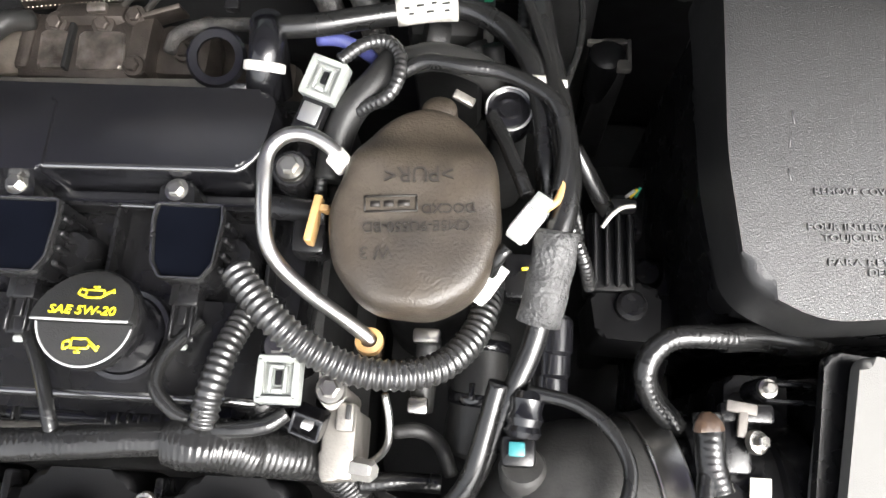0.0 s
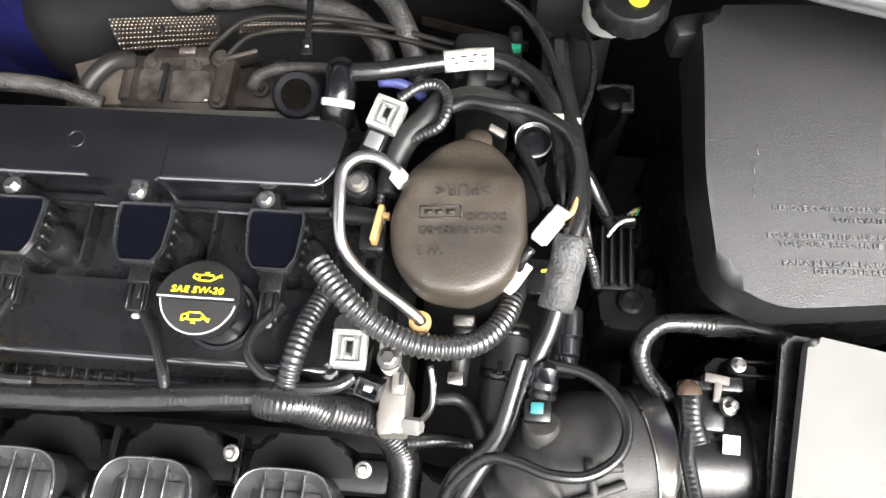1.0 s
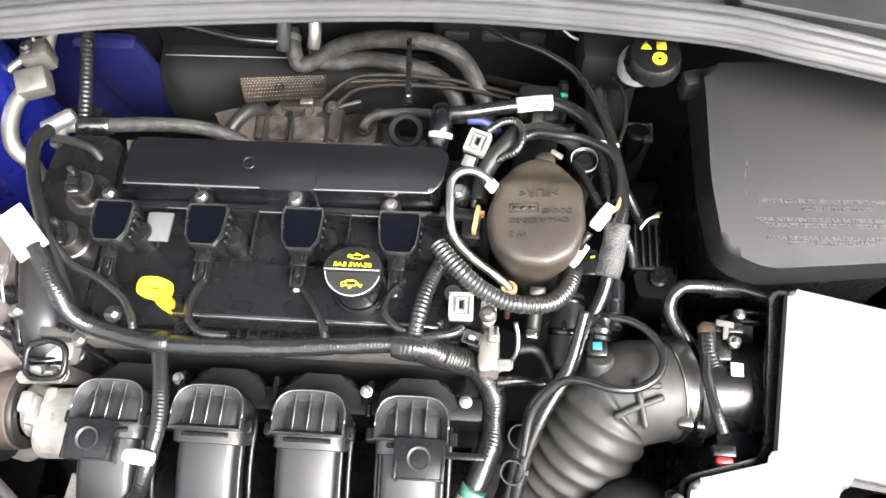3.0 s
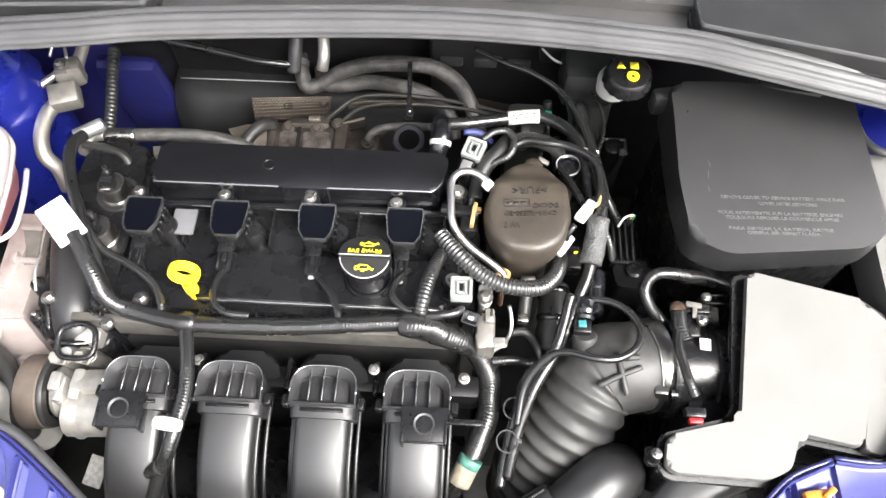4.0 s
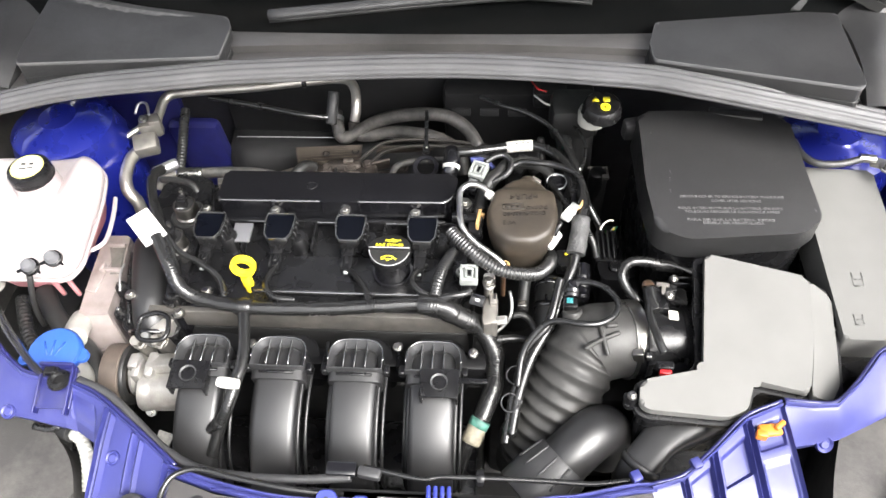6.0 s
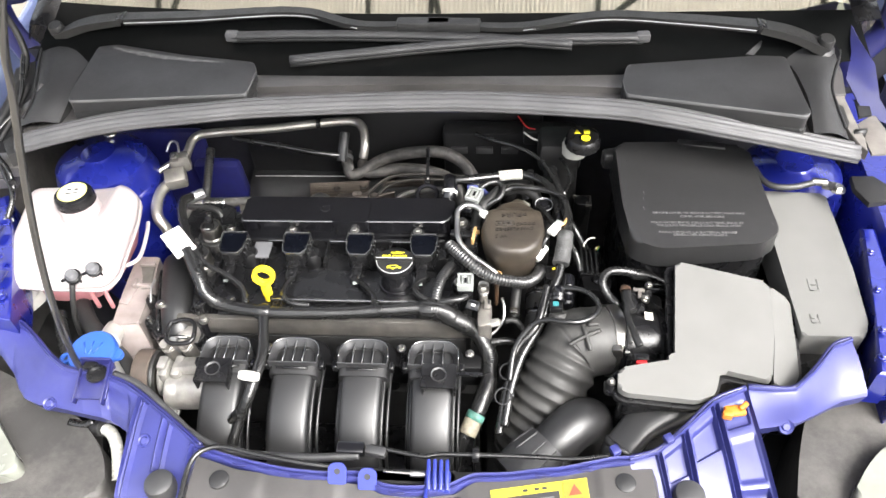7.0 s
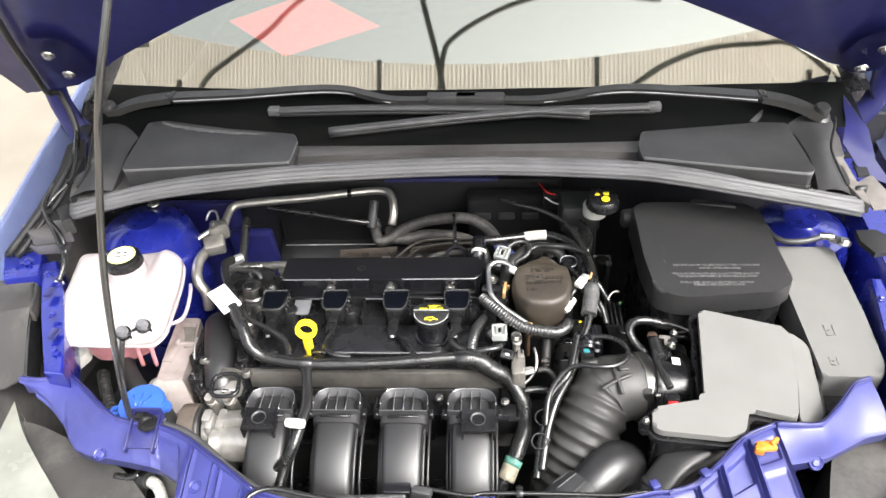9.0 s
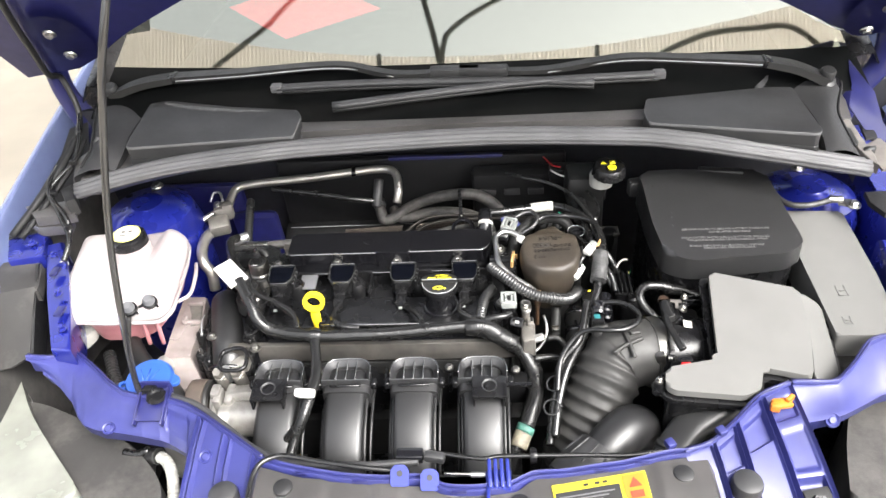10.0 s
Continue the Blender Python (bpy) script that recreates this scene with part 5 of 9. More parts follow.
for c in ((-0.384, 0.098, 0.80), (-0.333, -0.128, 0.812)):
    for k in range(5):
        a = k * 2 * math.pi / 5
        part("clover", lathe([(0.002, 0.008), (0.0042, 0.008), (0.0045, 0), (0.002, 0)], 10, (c[0] + 0.006 * math.cos(a), c[1] + 0.006 * math.sin(a), c[2])), M["black"], tim)
# cam actuator sensors
for c in ((-0.3445, 0.011, 0.837), (-0.346, -0.046, 0.835)):
    act = thing("cam_sensor", (0, 0, 0), "round metal cam solenoid with a black plug top", "sensor", "cam solenoids")
    part("can", lathe([(0.0128, 0.0125), (0.0150, 0.0125), (0.0156, 0.0115), (0.0158, -0.006), (0.0175, -0.008), (0.0180, -0.03)], 36, c), M["can_metal"], act, "bare metal can")
    part("top", lathe([(0, 0.0120), (0.0128, 0.0118), (0.0129, 0.004)], 30, c), M["black_matte"], act)
    part("plug", join_bm(box(V(*c) + V(0.001, -0.004, 0.020), (0.013, 0.009, 0.016), 0.0015), box(V(*c) + V(0.001, 0.003, 0.024), (0.009, 0.010, 0.014), 0.0015)), M["black"], act)
    part("tip", lathe([(0, 0.038), (0.0026, 0.0375), (0.0032, 0.034), (0.002, 0.030), (0.002, 0.02)], 12, V(*c) + V(0.001, 0.004, 0)), M["steel"], act)
    part("stripe", box(V(*c) + V(-0.004, -0.009, 0.0125), (0.010, 0.0012, 0.0006), 0, (0, 0, 5)), M["grey_edge"], act)
    part("collar", lathe([(0.0172, -0.010), (0.0235, -0.009), (0.0255, -0.012), (0.026, -0.03)], 32, c), M["black_matte"], act)

# ---- ignition coils ----
coil = thing("ignition_coil", (-0.308, 0, 0), "black ignition coil with recessed top, bolt and grey plug lead", "ignition coil", "ignition coils in a row")
o = [(-0.0075, -0.0105), (0.0305, -0.0105), (0.0315, -0.020), (0.0295, -0.045), (0.024, -0.054), (0.0005, -0.054), (-0.0055, -0.045), (-0.0085, -0.020)]
part("body", prism(o, 0.825, 0.8555, 0.0018, seg=2, scale_top=1.0), M["black"], coil)
cx, cy = 0.0115, -0.031
part("raised_rim", tube_ring(rounded(o, 0.002), 0.8562, 0.0010), M["edge_gloss"], coil, "thin raised rim")
part("top_fill", prism([(cx + (x - cx) * 0.93, cy + (y - cy) * 0.95) for x, y in o], 0.852, 0.8561, 0.0003, seg=1), M["potting"], coil, "smooth black potting")
part("side_rib", join_bm(*[box((0.0325, -0.020 - 0.009 * k, 0.840), (0.004, 0.004, 0.026), 0.001, seg=1) for k in range(4)]), M["black"], coil)
part("boot", lathe([(0, 0.842), (0.011, 0.842), (0.0135, 0.838), (0.0145, 0.82), (0.015, 0.80)], 24, (0.034, -0.036, 0)), M["black"], coil, "round black rubber boot")
part("tab", prism([(-0.010, 0.006), (0.010, 0.006), (0.012, -0.012), (-0.009, -0.012)], 0.82, 0.853, 0.0015, round_corner=0.005), M["black"], coil)
bolt(coil, (0, 0, 0.850), r=0.0048, material=M["steel"])
part("socket", box((0.010, -0.059, 0.835), (0.017, 0.014, 0.014), 0.002), M["black"], coil)
part("plug", join_bm(box((0.010, -0.074, 0.831), (0.0155, 0.024, 0.013), 0.002), box((0.0045, -0.074, 0.839), (0.0022, 0.021, 0.004), 0.0006, seg=1), box((0.0155, -0.074, 0.839), (0.0022, 0.021, 0.004), 0.0006, seg=1), box((0.010, -0.070, 0.8385), (0.005, 0.013, 0.003), 0.0006, seg=1)), M["black"], coil, "ribbed black plug")
part("lock_tab", box((0.010, -0.088, 0.833), (0.006, 0.004, 0.004), 0.001, seg=1), M["grey_conn"], coil)
for i in (1, 2, 3):
    copy_thing(coil, Matrix.Translation((-0.308 + 0.096 * i, 0, 0)))

# ---- oil filler cap and dipstick ----
cap = thing("oil_filler_cap", (0, 0, 0), "round black oil filler cap with yellow printed oil cans", "oil cap")
cc = V(-0.0440, -0.0825, 0.8785)
yr = cc.y - 0.003
part("neck", lathe([(0.0215, 0.0), (0.0222, -0.02), (0.0235, -0.055)], 40, cc + V(0, 0, -0.012)), M["black_gloss"], cap)
part("base_ring", lathe([(0.0235, 0.0035), (0.0262, 0.003), (0.0270, 0.001), (0.0275, -0.02)], 44, cc + V(0, 0, -0.048)), M["black_gloss"], cap)
part("skirt", lathe([(0.0258, -0.002), (0.0268, -0.004), (0.0268, -0.012), (0.0240, -0.016), (0.0215, -0.018)], 60, cc, wob=lambda a, h: 1 + (0.010 * math.cos(a * 24) if h > -0.013 else 0)), M["black"], cap)
rear = [(cc.x + 0.0262 * math.cos(a), cc.y + 0.0262 * math.sin(a)) for a in np.linspace(-0.115, math.pi + 0.115, 30)]
part("rear_half", prism(rear, cc.z - 0.012, cc.z + 0.0075, 0.0008, seg=2, zfun=lambda x, y: -0.44 * (y - yr)), M["black_matte"], cap, "sloping printed half of the cap")
front = [(cc.x + 0.0258 * math.cos(a), cc.y + 0.0258 * math.sin(a)) for a in np.linspace(math.pi + 0.12, 2 * math.pi - 0.12, 30)]
part("front_half", prism(front, cc.z - 0.010, cc.z + 0.0012, 0.0006, seg=2, zfun=lambda x, y: 0.06 * (y - yr)), M["black_matte"], cap, "lower printed half of the cap")
tube("edge_line", [(x, y, cc.z + 0.0014 + 0.06 * (y - yr)) for x, y in front[::2]], 0.0006, M["grey_edge"], cap, "pale edge bead, highlight in its colour", n=8, step=0.002)
tube("grip_edge", [(cc.x - 0.0255, yr, cc.z + 0.0072), (cc.x, yr - 0.0003, cc.z + 0.0076), (cc.x + 0.0255, yr, cc.z + 0.0072)], 0.0007, M["grey_edge"], cap, "pale edge bead, highlight in its colour", n=8, step=0.004)


def letters(name, text, size, m, material, parent, depth=0.0004, align="CENTER"):
    cu = bpy.data.curves.new(name, "FONT")
    cu.body, cu.size, cu.extrude, cu.align_x, cu.align_y = text, size, depth, align, "CENTER"
    ob = bpy.data.objects.new("tmp", cu)
    scene.collection.objects.link(ob)
    bpy.context.view_layer.update()
    me = bpy.data.meshes.new_from_object(ob.evaluated_get(bpy.context.evaluated_depsgraph_get()))
    bpy.data.objects.remove(ob)
    me.transform(m)
    return link_mesh(name, me, material, parent, smooth=False)


RM = pose(cc.x, yr, cc.z + 0.0079, -23.7, 0, 0)  # on the sloping half
letters("print", "SAE 5W-20", 0.0074, RM @ Matrix.Translation((0, 0.0058, 0)), M["yellow_print"], cap)
def can_icon(c, s, flip=1):
    """A flat oil can: body, spout, handle."""
    z0, z1 = c[2], c[2] + 0.0004
    bits = []
    def bar(a, b, w=0.0009):
        d = (Vector(b) - Vector(a))
        n = Vector((-d.y, d.x)).normalized() * w / 2
        p = [Vector(a) + n, Vector(a) - n, Vector(b) - n, Vector(b) + n]
        bits.append(prism([(c[0] + q.x * s, c[1] + flip * q.y * s) for q in p], z0, z1, 0))
    for a, b in (((-0.006, 0.003), (0.005, 0.003)), ((0.005, 0.003), (0.006, 0.0)), ((-0.006, 0.003), (-0.006, -0.003)), ((-0.006, -0.003), (0.004, -0.003)), ((0.004, -0.003), (0.011, 0.003)), ((0.011, 0.003), (0.012, 0.001)), ((0.006, 0.0), (0.0115, 0.0042)), ((-0.006, 0.002), (-0.0105, 0.004)), ((-0.0105, 0.004), (-0.011, -0.0005)), ((-0.011, -0.0005), (-0.006, -0.002)), ((-0.001, 0.003), (-0.001, 0.0055)), ((-0.003, 0.0055), (0.001, 0.0055))):
        bar(a, b, 0.0014)
    return join_bm(*bits)
part("print", moved(can_icon((0.003, 0.0165, 0), 0.82), RM), M["yellow_print"], cap)
part("print", can_icon((cc.x, cc.y - 0.0140, cc.z + 0.0009), 0.82, -1), M["yellow_print"], cap)

dip = thing("dipstick", (0, 0, 0), "bright yellow plastic dipstick ring in the valve cover", "dipstick")
dc = V(-0.230, -0.106, 0.866)
ring = lathe([(0.0104, -0.0042), (0.0158, -0.0045), (0.0166, 0), (0.0158, 0.0045), (0.0104, 0.0042), (0.0104, -0.0042)], 40, dc, (0.05, -1.0, 0.12))
part("ring", ring, M["yellow"], dip)
part("stem", lathe([(0.0060, 0.006), (0.0072, 0.0), (0.0072, -0.014), (0.006, -0.018), (0.006, -0.05)], 20, dc + V(-0.001, -0.002, -0.022), (0, 0.0, 1)), M["yellow"], dip)
part("tube", lathe([(0.0075, 0), (0.0085, -0.002), (0.0085, -0.05)], 18, dc + V(0.006, 0.0, -0.034)), M["black"], dip, "black guide tube")
for k in range(5):
    a = k * 2 * math.pi / 5
    part("clover", lathe([(0.002, 0.006), (0.004, 0.006), (0.0043, 0), (0.002, 0)], 10, dc + V(0.021 + 0.006 * math.cos(a), -0.028 + 0.006 * math.sin(a), -0.036)), M["black"], dip)

# ---- intake manifold ----
man = thing("intake_manifold", (0, 0, 0), "black plastic intake manifold with four curved runners", "manifold")
part("backing", box((-0.118, -0.182, 0.757), (0.40, 0.026, 0.045), 0.006), M["black_deep"], man)
tube("plenum", [(-0.32, -0.27, 0.58), (-0.1, -0.27, 0.58), (0.07, -0.27, 0.58)], 0.085, M["black"], man, n=24, step=0.05)


def runner_bm(w0, w1, lift=0.0, path=None, n=16):
    """A rounded-rectangular duct along a path of (y, z, half width, half height)."""
    bm = bmesh.new()
    rings = []
    for k, (y, z, hw, hh, ny, nz) in enumerate(path):
        ring = []
        for i in range(n):
            a = 2 * math.pi * i / n
            ca, sa = math.cos(a), math.sin(a)
            e = 0.36
            u = hw * math.copysign(abs(ca) ** e, ca)
            v = hh * math.copysign(abs(sa) ** e, sa)
            ring.append(bm.verts.new((u, y + ny * v, z + nz * v)))
        rings.append(ring)
    for a, b in zip(rings, rings[1:]):
        for i in range(n):
            j = (i + 1) % n
            bm.faces.new((a[i], a[j], b[j], b[i]))
    bm.faces.new(rings[0][::-1])
    bm.faces.new(rings[-1])
    return bm


def runner_path():
    out = []
    for f in np.linspace(0, 1, 14):
        a = radians(-8 + 112 * f)
        # runs forward and rolls over downward
        y = -0.205 - 0.125 * math.sin(a) ** 1.0 if a > 0 else -0.205 + 0.03 * (-a)
        z = 0.70 + 0.095 * math.cos(a)
        out.append((y, z, 0.0280 - 0.001 * f, 0.020, -math.sin(a), math.cos(a)))
    return out


RX = [-0.268, -0.173, -0.078, 0.017]
for i, x in enumerate(RX):
    rb = runner_bm(0, 0, path=runner_path())
    moved(rb, Matrix.Translation((x, 0, 0)))
    run = part("runner", rb, M["black_satin"], man, "curved satin black runner", sharp=60)
    # seams at both flanks
    for s in (-1, 1):
        pts = [(x + s * (p[2] + 0.001), p[0] + 0.004 * p[4], p[1] + 0.004 * p[5]) for p in runner_path()]
        tube("seam", pts, 0.0022, M["black_satin"], run, n=6, step=0.008)
        pts = [(x + s * (p[2] + 0.0065), p[0] - 0.012 * p[4], p[1] - 0.012 * p[5]) for p in runner_path()]
        tube("seam", pts, 0.0022, M["black_satin"], run, n=6, step=0.008)
    # scalloped flange behind each runner
    fl = []
    for a in np.linspace(0, math.pi, 15):
        ca, sa = math.cos(a), math.sin(a)
        fl.append((x + 0.0335 * math.copysign(abs(ca) ** 0.55, ca), -0.213 + 0.029 * abs(sa) ** 0.7))
    fl += [(x - 0.034, -0.224), (x + 0.034, -0.224)]
    flange = part("flange", prism(fl, 0.77, 0.811, 0.001, seg=1), M["black_satin"], man, "scalloped black flange")
    inner_f = [(x + (px - x) * 0.80, -0.207 + (py + 0.207) * 0.70) for px, py in fl]
    ring = [[(p[0], p[1], z) for p in o + o[:1]] for o, z in ((fl, 0.808), (fl, 0.8255), ([(x + (px - x) * 0.97, -0.207 + (py + 0.207) * 0.96) for px, py in fl], 0.8265), (inner_f, 0.8165), (inner_f, 0.806))]
    part("rim", strip(ring), M["rim_grey"], flange, "chamfered satin black rim", sharp=30)
    tube("rim_edge", [(p[0], p[1], 0.8262) for p in fl[:15]], 0.0010, M["edge_gloss"], flange, n=6, step=0.003)
    for k in (-0.0145, -0.001, 0.0125):
        part("rib", box((x + k, -0.2030, 0.8165), (0.0018, 0.036, 0.014), 0.0006, seg=1), M["edge_gloss"], flange)
    for k in (-1, 1):
        part("lug", box((x + k * 0.038, -0.219, 0.812), (0.008, 0.012, 0.012), 0.0015, seg=1), M["black"], flange)
    part("step", box((x, -0.2285, 0.8195), (0.044, 0.004, 0.003), 0.001, seg=1), M["black"], flange)
    part("collar", runner_bm(0, 0, path=[(-0.222, 0.795, 0.0340, 0.022, 0, 1), (-0.222, 0.795, 0.0345, 0.023, -0.1, 1), (-0.231, 0.793, 0.0335, 0.0225, -0.2, 0.98), (-0.232, 0.79, 0.031, 0.02, -0.2, 0.98)]), M["black_satin"], flange).matrix_basis = Matrix.Translation((x, 0, 0))
for x in RX:
    part("port_cover", prism([(x - 0.043, -0.195), (x - 0.032, -0.157), (x + 0.032, -0.157), (x + 0.043, -0.195)], 0.72, 0.782, 0.005, seg=3, round_corner=0.014, zfun=lambda px, py: 0.25 * (py + 0.175)), M["black_deep"], man, "rounded black port cover")
for x in RX[:3]:
    part("web", box((x + 0.0475, -0.178, 0.772), (0.006, 0.036, 0.02), 0.002), M["black"], man)
for x, s in ((-0.277, -1), (0.026, 1)):
    br = part("bracket", join_bm(box((x, -0.240, 0.826), (0.046, 0.036, 0.003), 0.0008, (4, 0, 0)), box((x - 0.021, -0.240, 0.817), (0.003, 0.036, 0.022), 0.0008), box((x + 0.021, -0.240, 0.817), (0.003, 0.036, 0.022), 0.0008), box((x, -0.257, 0.8245), (0.046, 0.0025, 0.004), 0.0008)), M["black"], man, "flat black bracket with a round hole")
    part("hole", lathe([(0.0085, 0), (0.0105, 0.0012), (0.0105, 0), (0.0085, -0.002), (0.0, -0.003)], 24, (x - s * 0.0, -0.240, 0.829), (0, -0.07, 1)), M["rubber_grey"], br)
    if s > 0:
        part("arm", box((x + 0.040, -0.235, 0.824), (0.035, 0.006, 0.004), 0.001), M["black"], br)
for c in ((-0.225, -0.168, 0.779), (-0.032, -0.174, 0.793), (0.064, -0.178, 0.79)):
    bolt(man, c, (0, -0.2, 1), 0.004, M["steel"])
# ---- battery, air cleaner, fuse box ----
bat = thing("battery_cover", (0, 0, 0), "dark grey textured battery cover with moulded lettering", "battery cover")
bo = [q[:2] for q in [(0.276, 0.132, 0.917), (0.338, 0.137, 0.920), (0.479, 0.137, 0.915), (0.482, 0.100, 0.910), (0.487, 0.030, 0.900), (0.492, -0.027, 0.893), (0.487, -0.037, 0.892), (0.464, -0.055, 0.890), (0.321, -0.072, 0.892), (0.286, -0.055, 0.895), (0.278, 0.010, 0.903), (0.278, 0.098, 0.912)]]
def battop(x, y):
    return 0.10 * (y + 0.06) - 0.04 * (x - 0.33)
cx, cy = sum(q[0] for q in bo) / len(bo), sum(q[1] for q in bo) / len(bo)
lid = prism([(cx + (x - cx) * 1.012, cy + (y - cy) * 1.012) for x, y in bo], 0.862, 0.899, 0.0075, seg=4, zfun=battop, round_corner=0.016, scale_top=1 / 1.012)
part("lid", lid, M["grey_cover"], bat, "deep textured lid with rounded rim")
part("box", prism([(cx + (x - cx) * 0.955, cy + (y - cy) * 0.955) for x, y in bo], 0.52, 0.875, 0.004, seg=2, round_corner=0.02), M["black"], bat, "dark side walls")
part("base", box((cx, cy, 0.45), (0.22, 0.2, 0.36), 0.01), M["black"], bat)
part("tab", box((0.278, 0.128, 0.893), (0.035, 0.02, 0.03), 0.006, (0, 0, 12)), M["grey_cover"], bat)
part("pry_slot", box((0.41, 0.136, 0.914), (0.07, 0.014, 0.006), 0.002, (0, 0, -8)), M["grey_cover"], bat)
for x, y, l, r in ((0.311, 0.03, 0.007, 8), (0.309, 0.018, 0.008, -6), (0.308, 0.0, 0.006, 12), (0.485, -0.02, 0.005, 20)):
    part("scratch", box((x, y, 0.8994 + battop(x, y)), (0.0005, l, 0.0003), 0, (5.7, 2.3, r)), M["lettering"], bat, "pale scratch")
LINES = [("REMOVE COVER TO SERVICE BATTERY. MAKE SURE", (0.319, -0.008, 0.903), 0.130), ("COVER AFTER SERVICING", (0.357, -0.007, 0.903), 0.062), ("POUR INTERVENTIR SUR LA BATTERIE, ENLEVEZ", (0.315, -0.026, 0.901), 0.130),
         ("TOUJOURS REPOSER LE COUVERCLE APRES", (0.322, -0.031, 0.900), 0.118), ("PARA REVISAR LA BATERIA, RETIRE", (0.324, -0.043, 0.899), 0.108), ("DEBERA SER REINSTALADA", (0.343, -0.047, 0.898), 0.075)]
for k, (txt, c, w) in enumerate(LINES):
    ob = letters("lettering", txt, 0.0048, Matrix.Identity(4), M["lettering"], bat, depth=0.0006, align="LEFT")
    wide = max(v.co.x for v in ob.data.vertices)
    ob.data.transform(pose(c[0], c[1] - (0.0065 if k == 1 else 0), 0.8996 + battop(c[0], c[1]), 5.7, 2.3, 2.5) @ Matrix.Diagonal((w / wide, 1.0, 1, 1)))
air = thing("air_cleaner", (0, 0, 0), "grey plastic air cleaner box with a stepped lid", "air cleaner")
ao = [(0.343, -0.083), (0.470, -0.098), (0.462, -0.18), (0.447, -0.243), (0.383, -0.236), (0.371, -0.270), (0.347, -0.281), (0.259, -0.282), (0.249, -0.276), (0.252, -0.250), (0.325, -0.229)]
def airtop(x, y):
    return 0.185 * (y + 0.083) - 0.16 * (x - 0.343)
part("lid", prism(ao, 0.876, 0.886, 0.005, seg=3, zfun=airtop, round_corner=0.008, zlow=airtop), M["air_grey"], air, "smooth grey lid sloping to the front")
cx, cy = 0.385, -0.19
lip = [(0.332, -0.080), (0.470, -0.090), (0.503, -0.108), (0.498, -0.19), (0.492, -0.234), (0.474, -0.2495), (0.448, -0.2465), (0.3865, -0.2405), (0.3745, -0.2735), (0.350, -0.2845), (0.256, -0.2855), (0.2445, -0.279), (0.247, -0.246), (0.320, -0.223)]
part("facet", prism([(0.4715, -0.100), (0.499, -0.114), (0.494, -0.18), (0.489, -0.224), (0.474, -0.247), (0.4485, -0.245), (0.4635, -0.18)], 0.868, 0.882, 0.003, seg=2, round_corner=0.006, zfun=lambda x, y: airtop(x, y) - 0.25 * (x - 0.462 - 0.1 * (y + 0.18)), zlow=airtop), M["air_grey"], air, "sloping side facet")
part("wall", prism([(0.385 + (x - 0.385) * 0.95, -0.185 + (y + 0.185) * 0.93) for x, y in ao], 0.74, 0.868, 0.002, zfun=airtop, round_corner=0.008), M["black"], air)
part("rim", prism(lip, 0.864, 0.871, 0.002, seg=2, round_corner=0.008, zfun=airtop, zlow=airtop), M["black"], air, "black lower rim")
part("body", prism([(cx + 0.015 + (x - cx) * 0.86, max(cy + 0.012 + (y - cy) * 0.86, -0.236)) for x, y in lip], 0.55, 0.795, 0.004, round_corner=0.01), M["black"], air, "black lower box")
part("side_face", prism([(0.300, -0.085), (0.335, -0.085), (0.327, -0.225), (0.290, -0.235)], 0.62, 0.815, 0.006, round_corner=0.006), M["black"], air)
part("base", box((0.39, -0.19, 0.42), (0.2, 0.18, 0.30), 0.01), M["black"], air)
for c in ((0.311, -0.097, 0.848), (0.2425, -0.2655, 0.8600)):
    part("boss", lathe([(0, 0), (0.0055, 0), (0.0068, -0.003), (0.0072, -0.02)], 18, c), M["black"], air)
    bolt(air, c, r=0.0034, material=M["steel"])
part("bolt_lug", box((0.2475, -0.2645, 0.846), (0.024, 0.018, 0.010), 0.003), M["black"], air)
for k in range(2):
    part("ridge", box((0.325, -0.094 - 0.009 * k, 0.845), (0.03, 0.002, 0.010), 0.0006, seg=1), M["black"], air)
tube("lid_seam", [(0.334, -0.095, 0.862), (0.327, -0.15, 0.853), (0.322, -0.222, 0.842), (0.285, -0.236, 0.843)], 0.0015, M["rubber_grey"], air, n=8, step=0.006)

fus = thing("fuse_box", (0, 0, 0), "flat grey plastic fuse box lid with moulded pictograms", "fuse box")
fo = [(0.495, 0.085), (0.593, 0.080), (0.596, -0.060), (0.592, -0.148), (0.583, -0.171), (0.502, -0.171)]
part("lid", prism(fo, 0.80, 0.853, 0.004, seg=3, round_corner=0.006, zfun=lambda x, y: 0.10 * (y + 0.05)), M["air_grey"], fus)
part("body", prism([(0.500, 0.06), (0.588, 0.06), (0.578, -0.166), (0.506, -0.166)], 0.55, 0.815, 0.004), M["black"], fus, "black lower body")
part("base", box((0.55, -0.06, 0.45), (0.08, 0.18, 0.34), 0.01), M["black"], fus)
for c, w, h in (((0.535, -0.090), 0.012, 0.020), ((0.524, -0.145), 0.010, 0.014)):
    z = 0.8533 + 0.10 * (c[1] + 0.05)
    part("pictogram", join_bm(*[box((c[0] + dx, c[1] + dy, z), (sx, sy, 0.0005), 0, (5.7, 0, 0)) for dx, dy, sx, sy in ((0, h / 2, w, 0.0015), (0, -h / 2, w, 0.0015), (-w / 2, 0, 0.0015, h), (w / 2, 0, 0.0015, h), (0, 0, w * 0.6, 0.0015))]), M["air_mark"], fus)

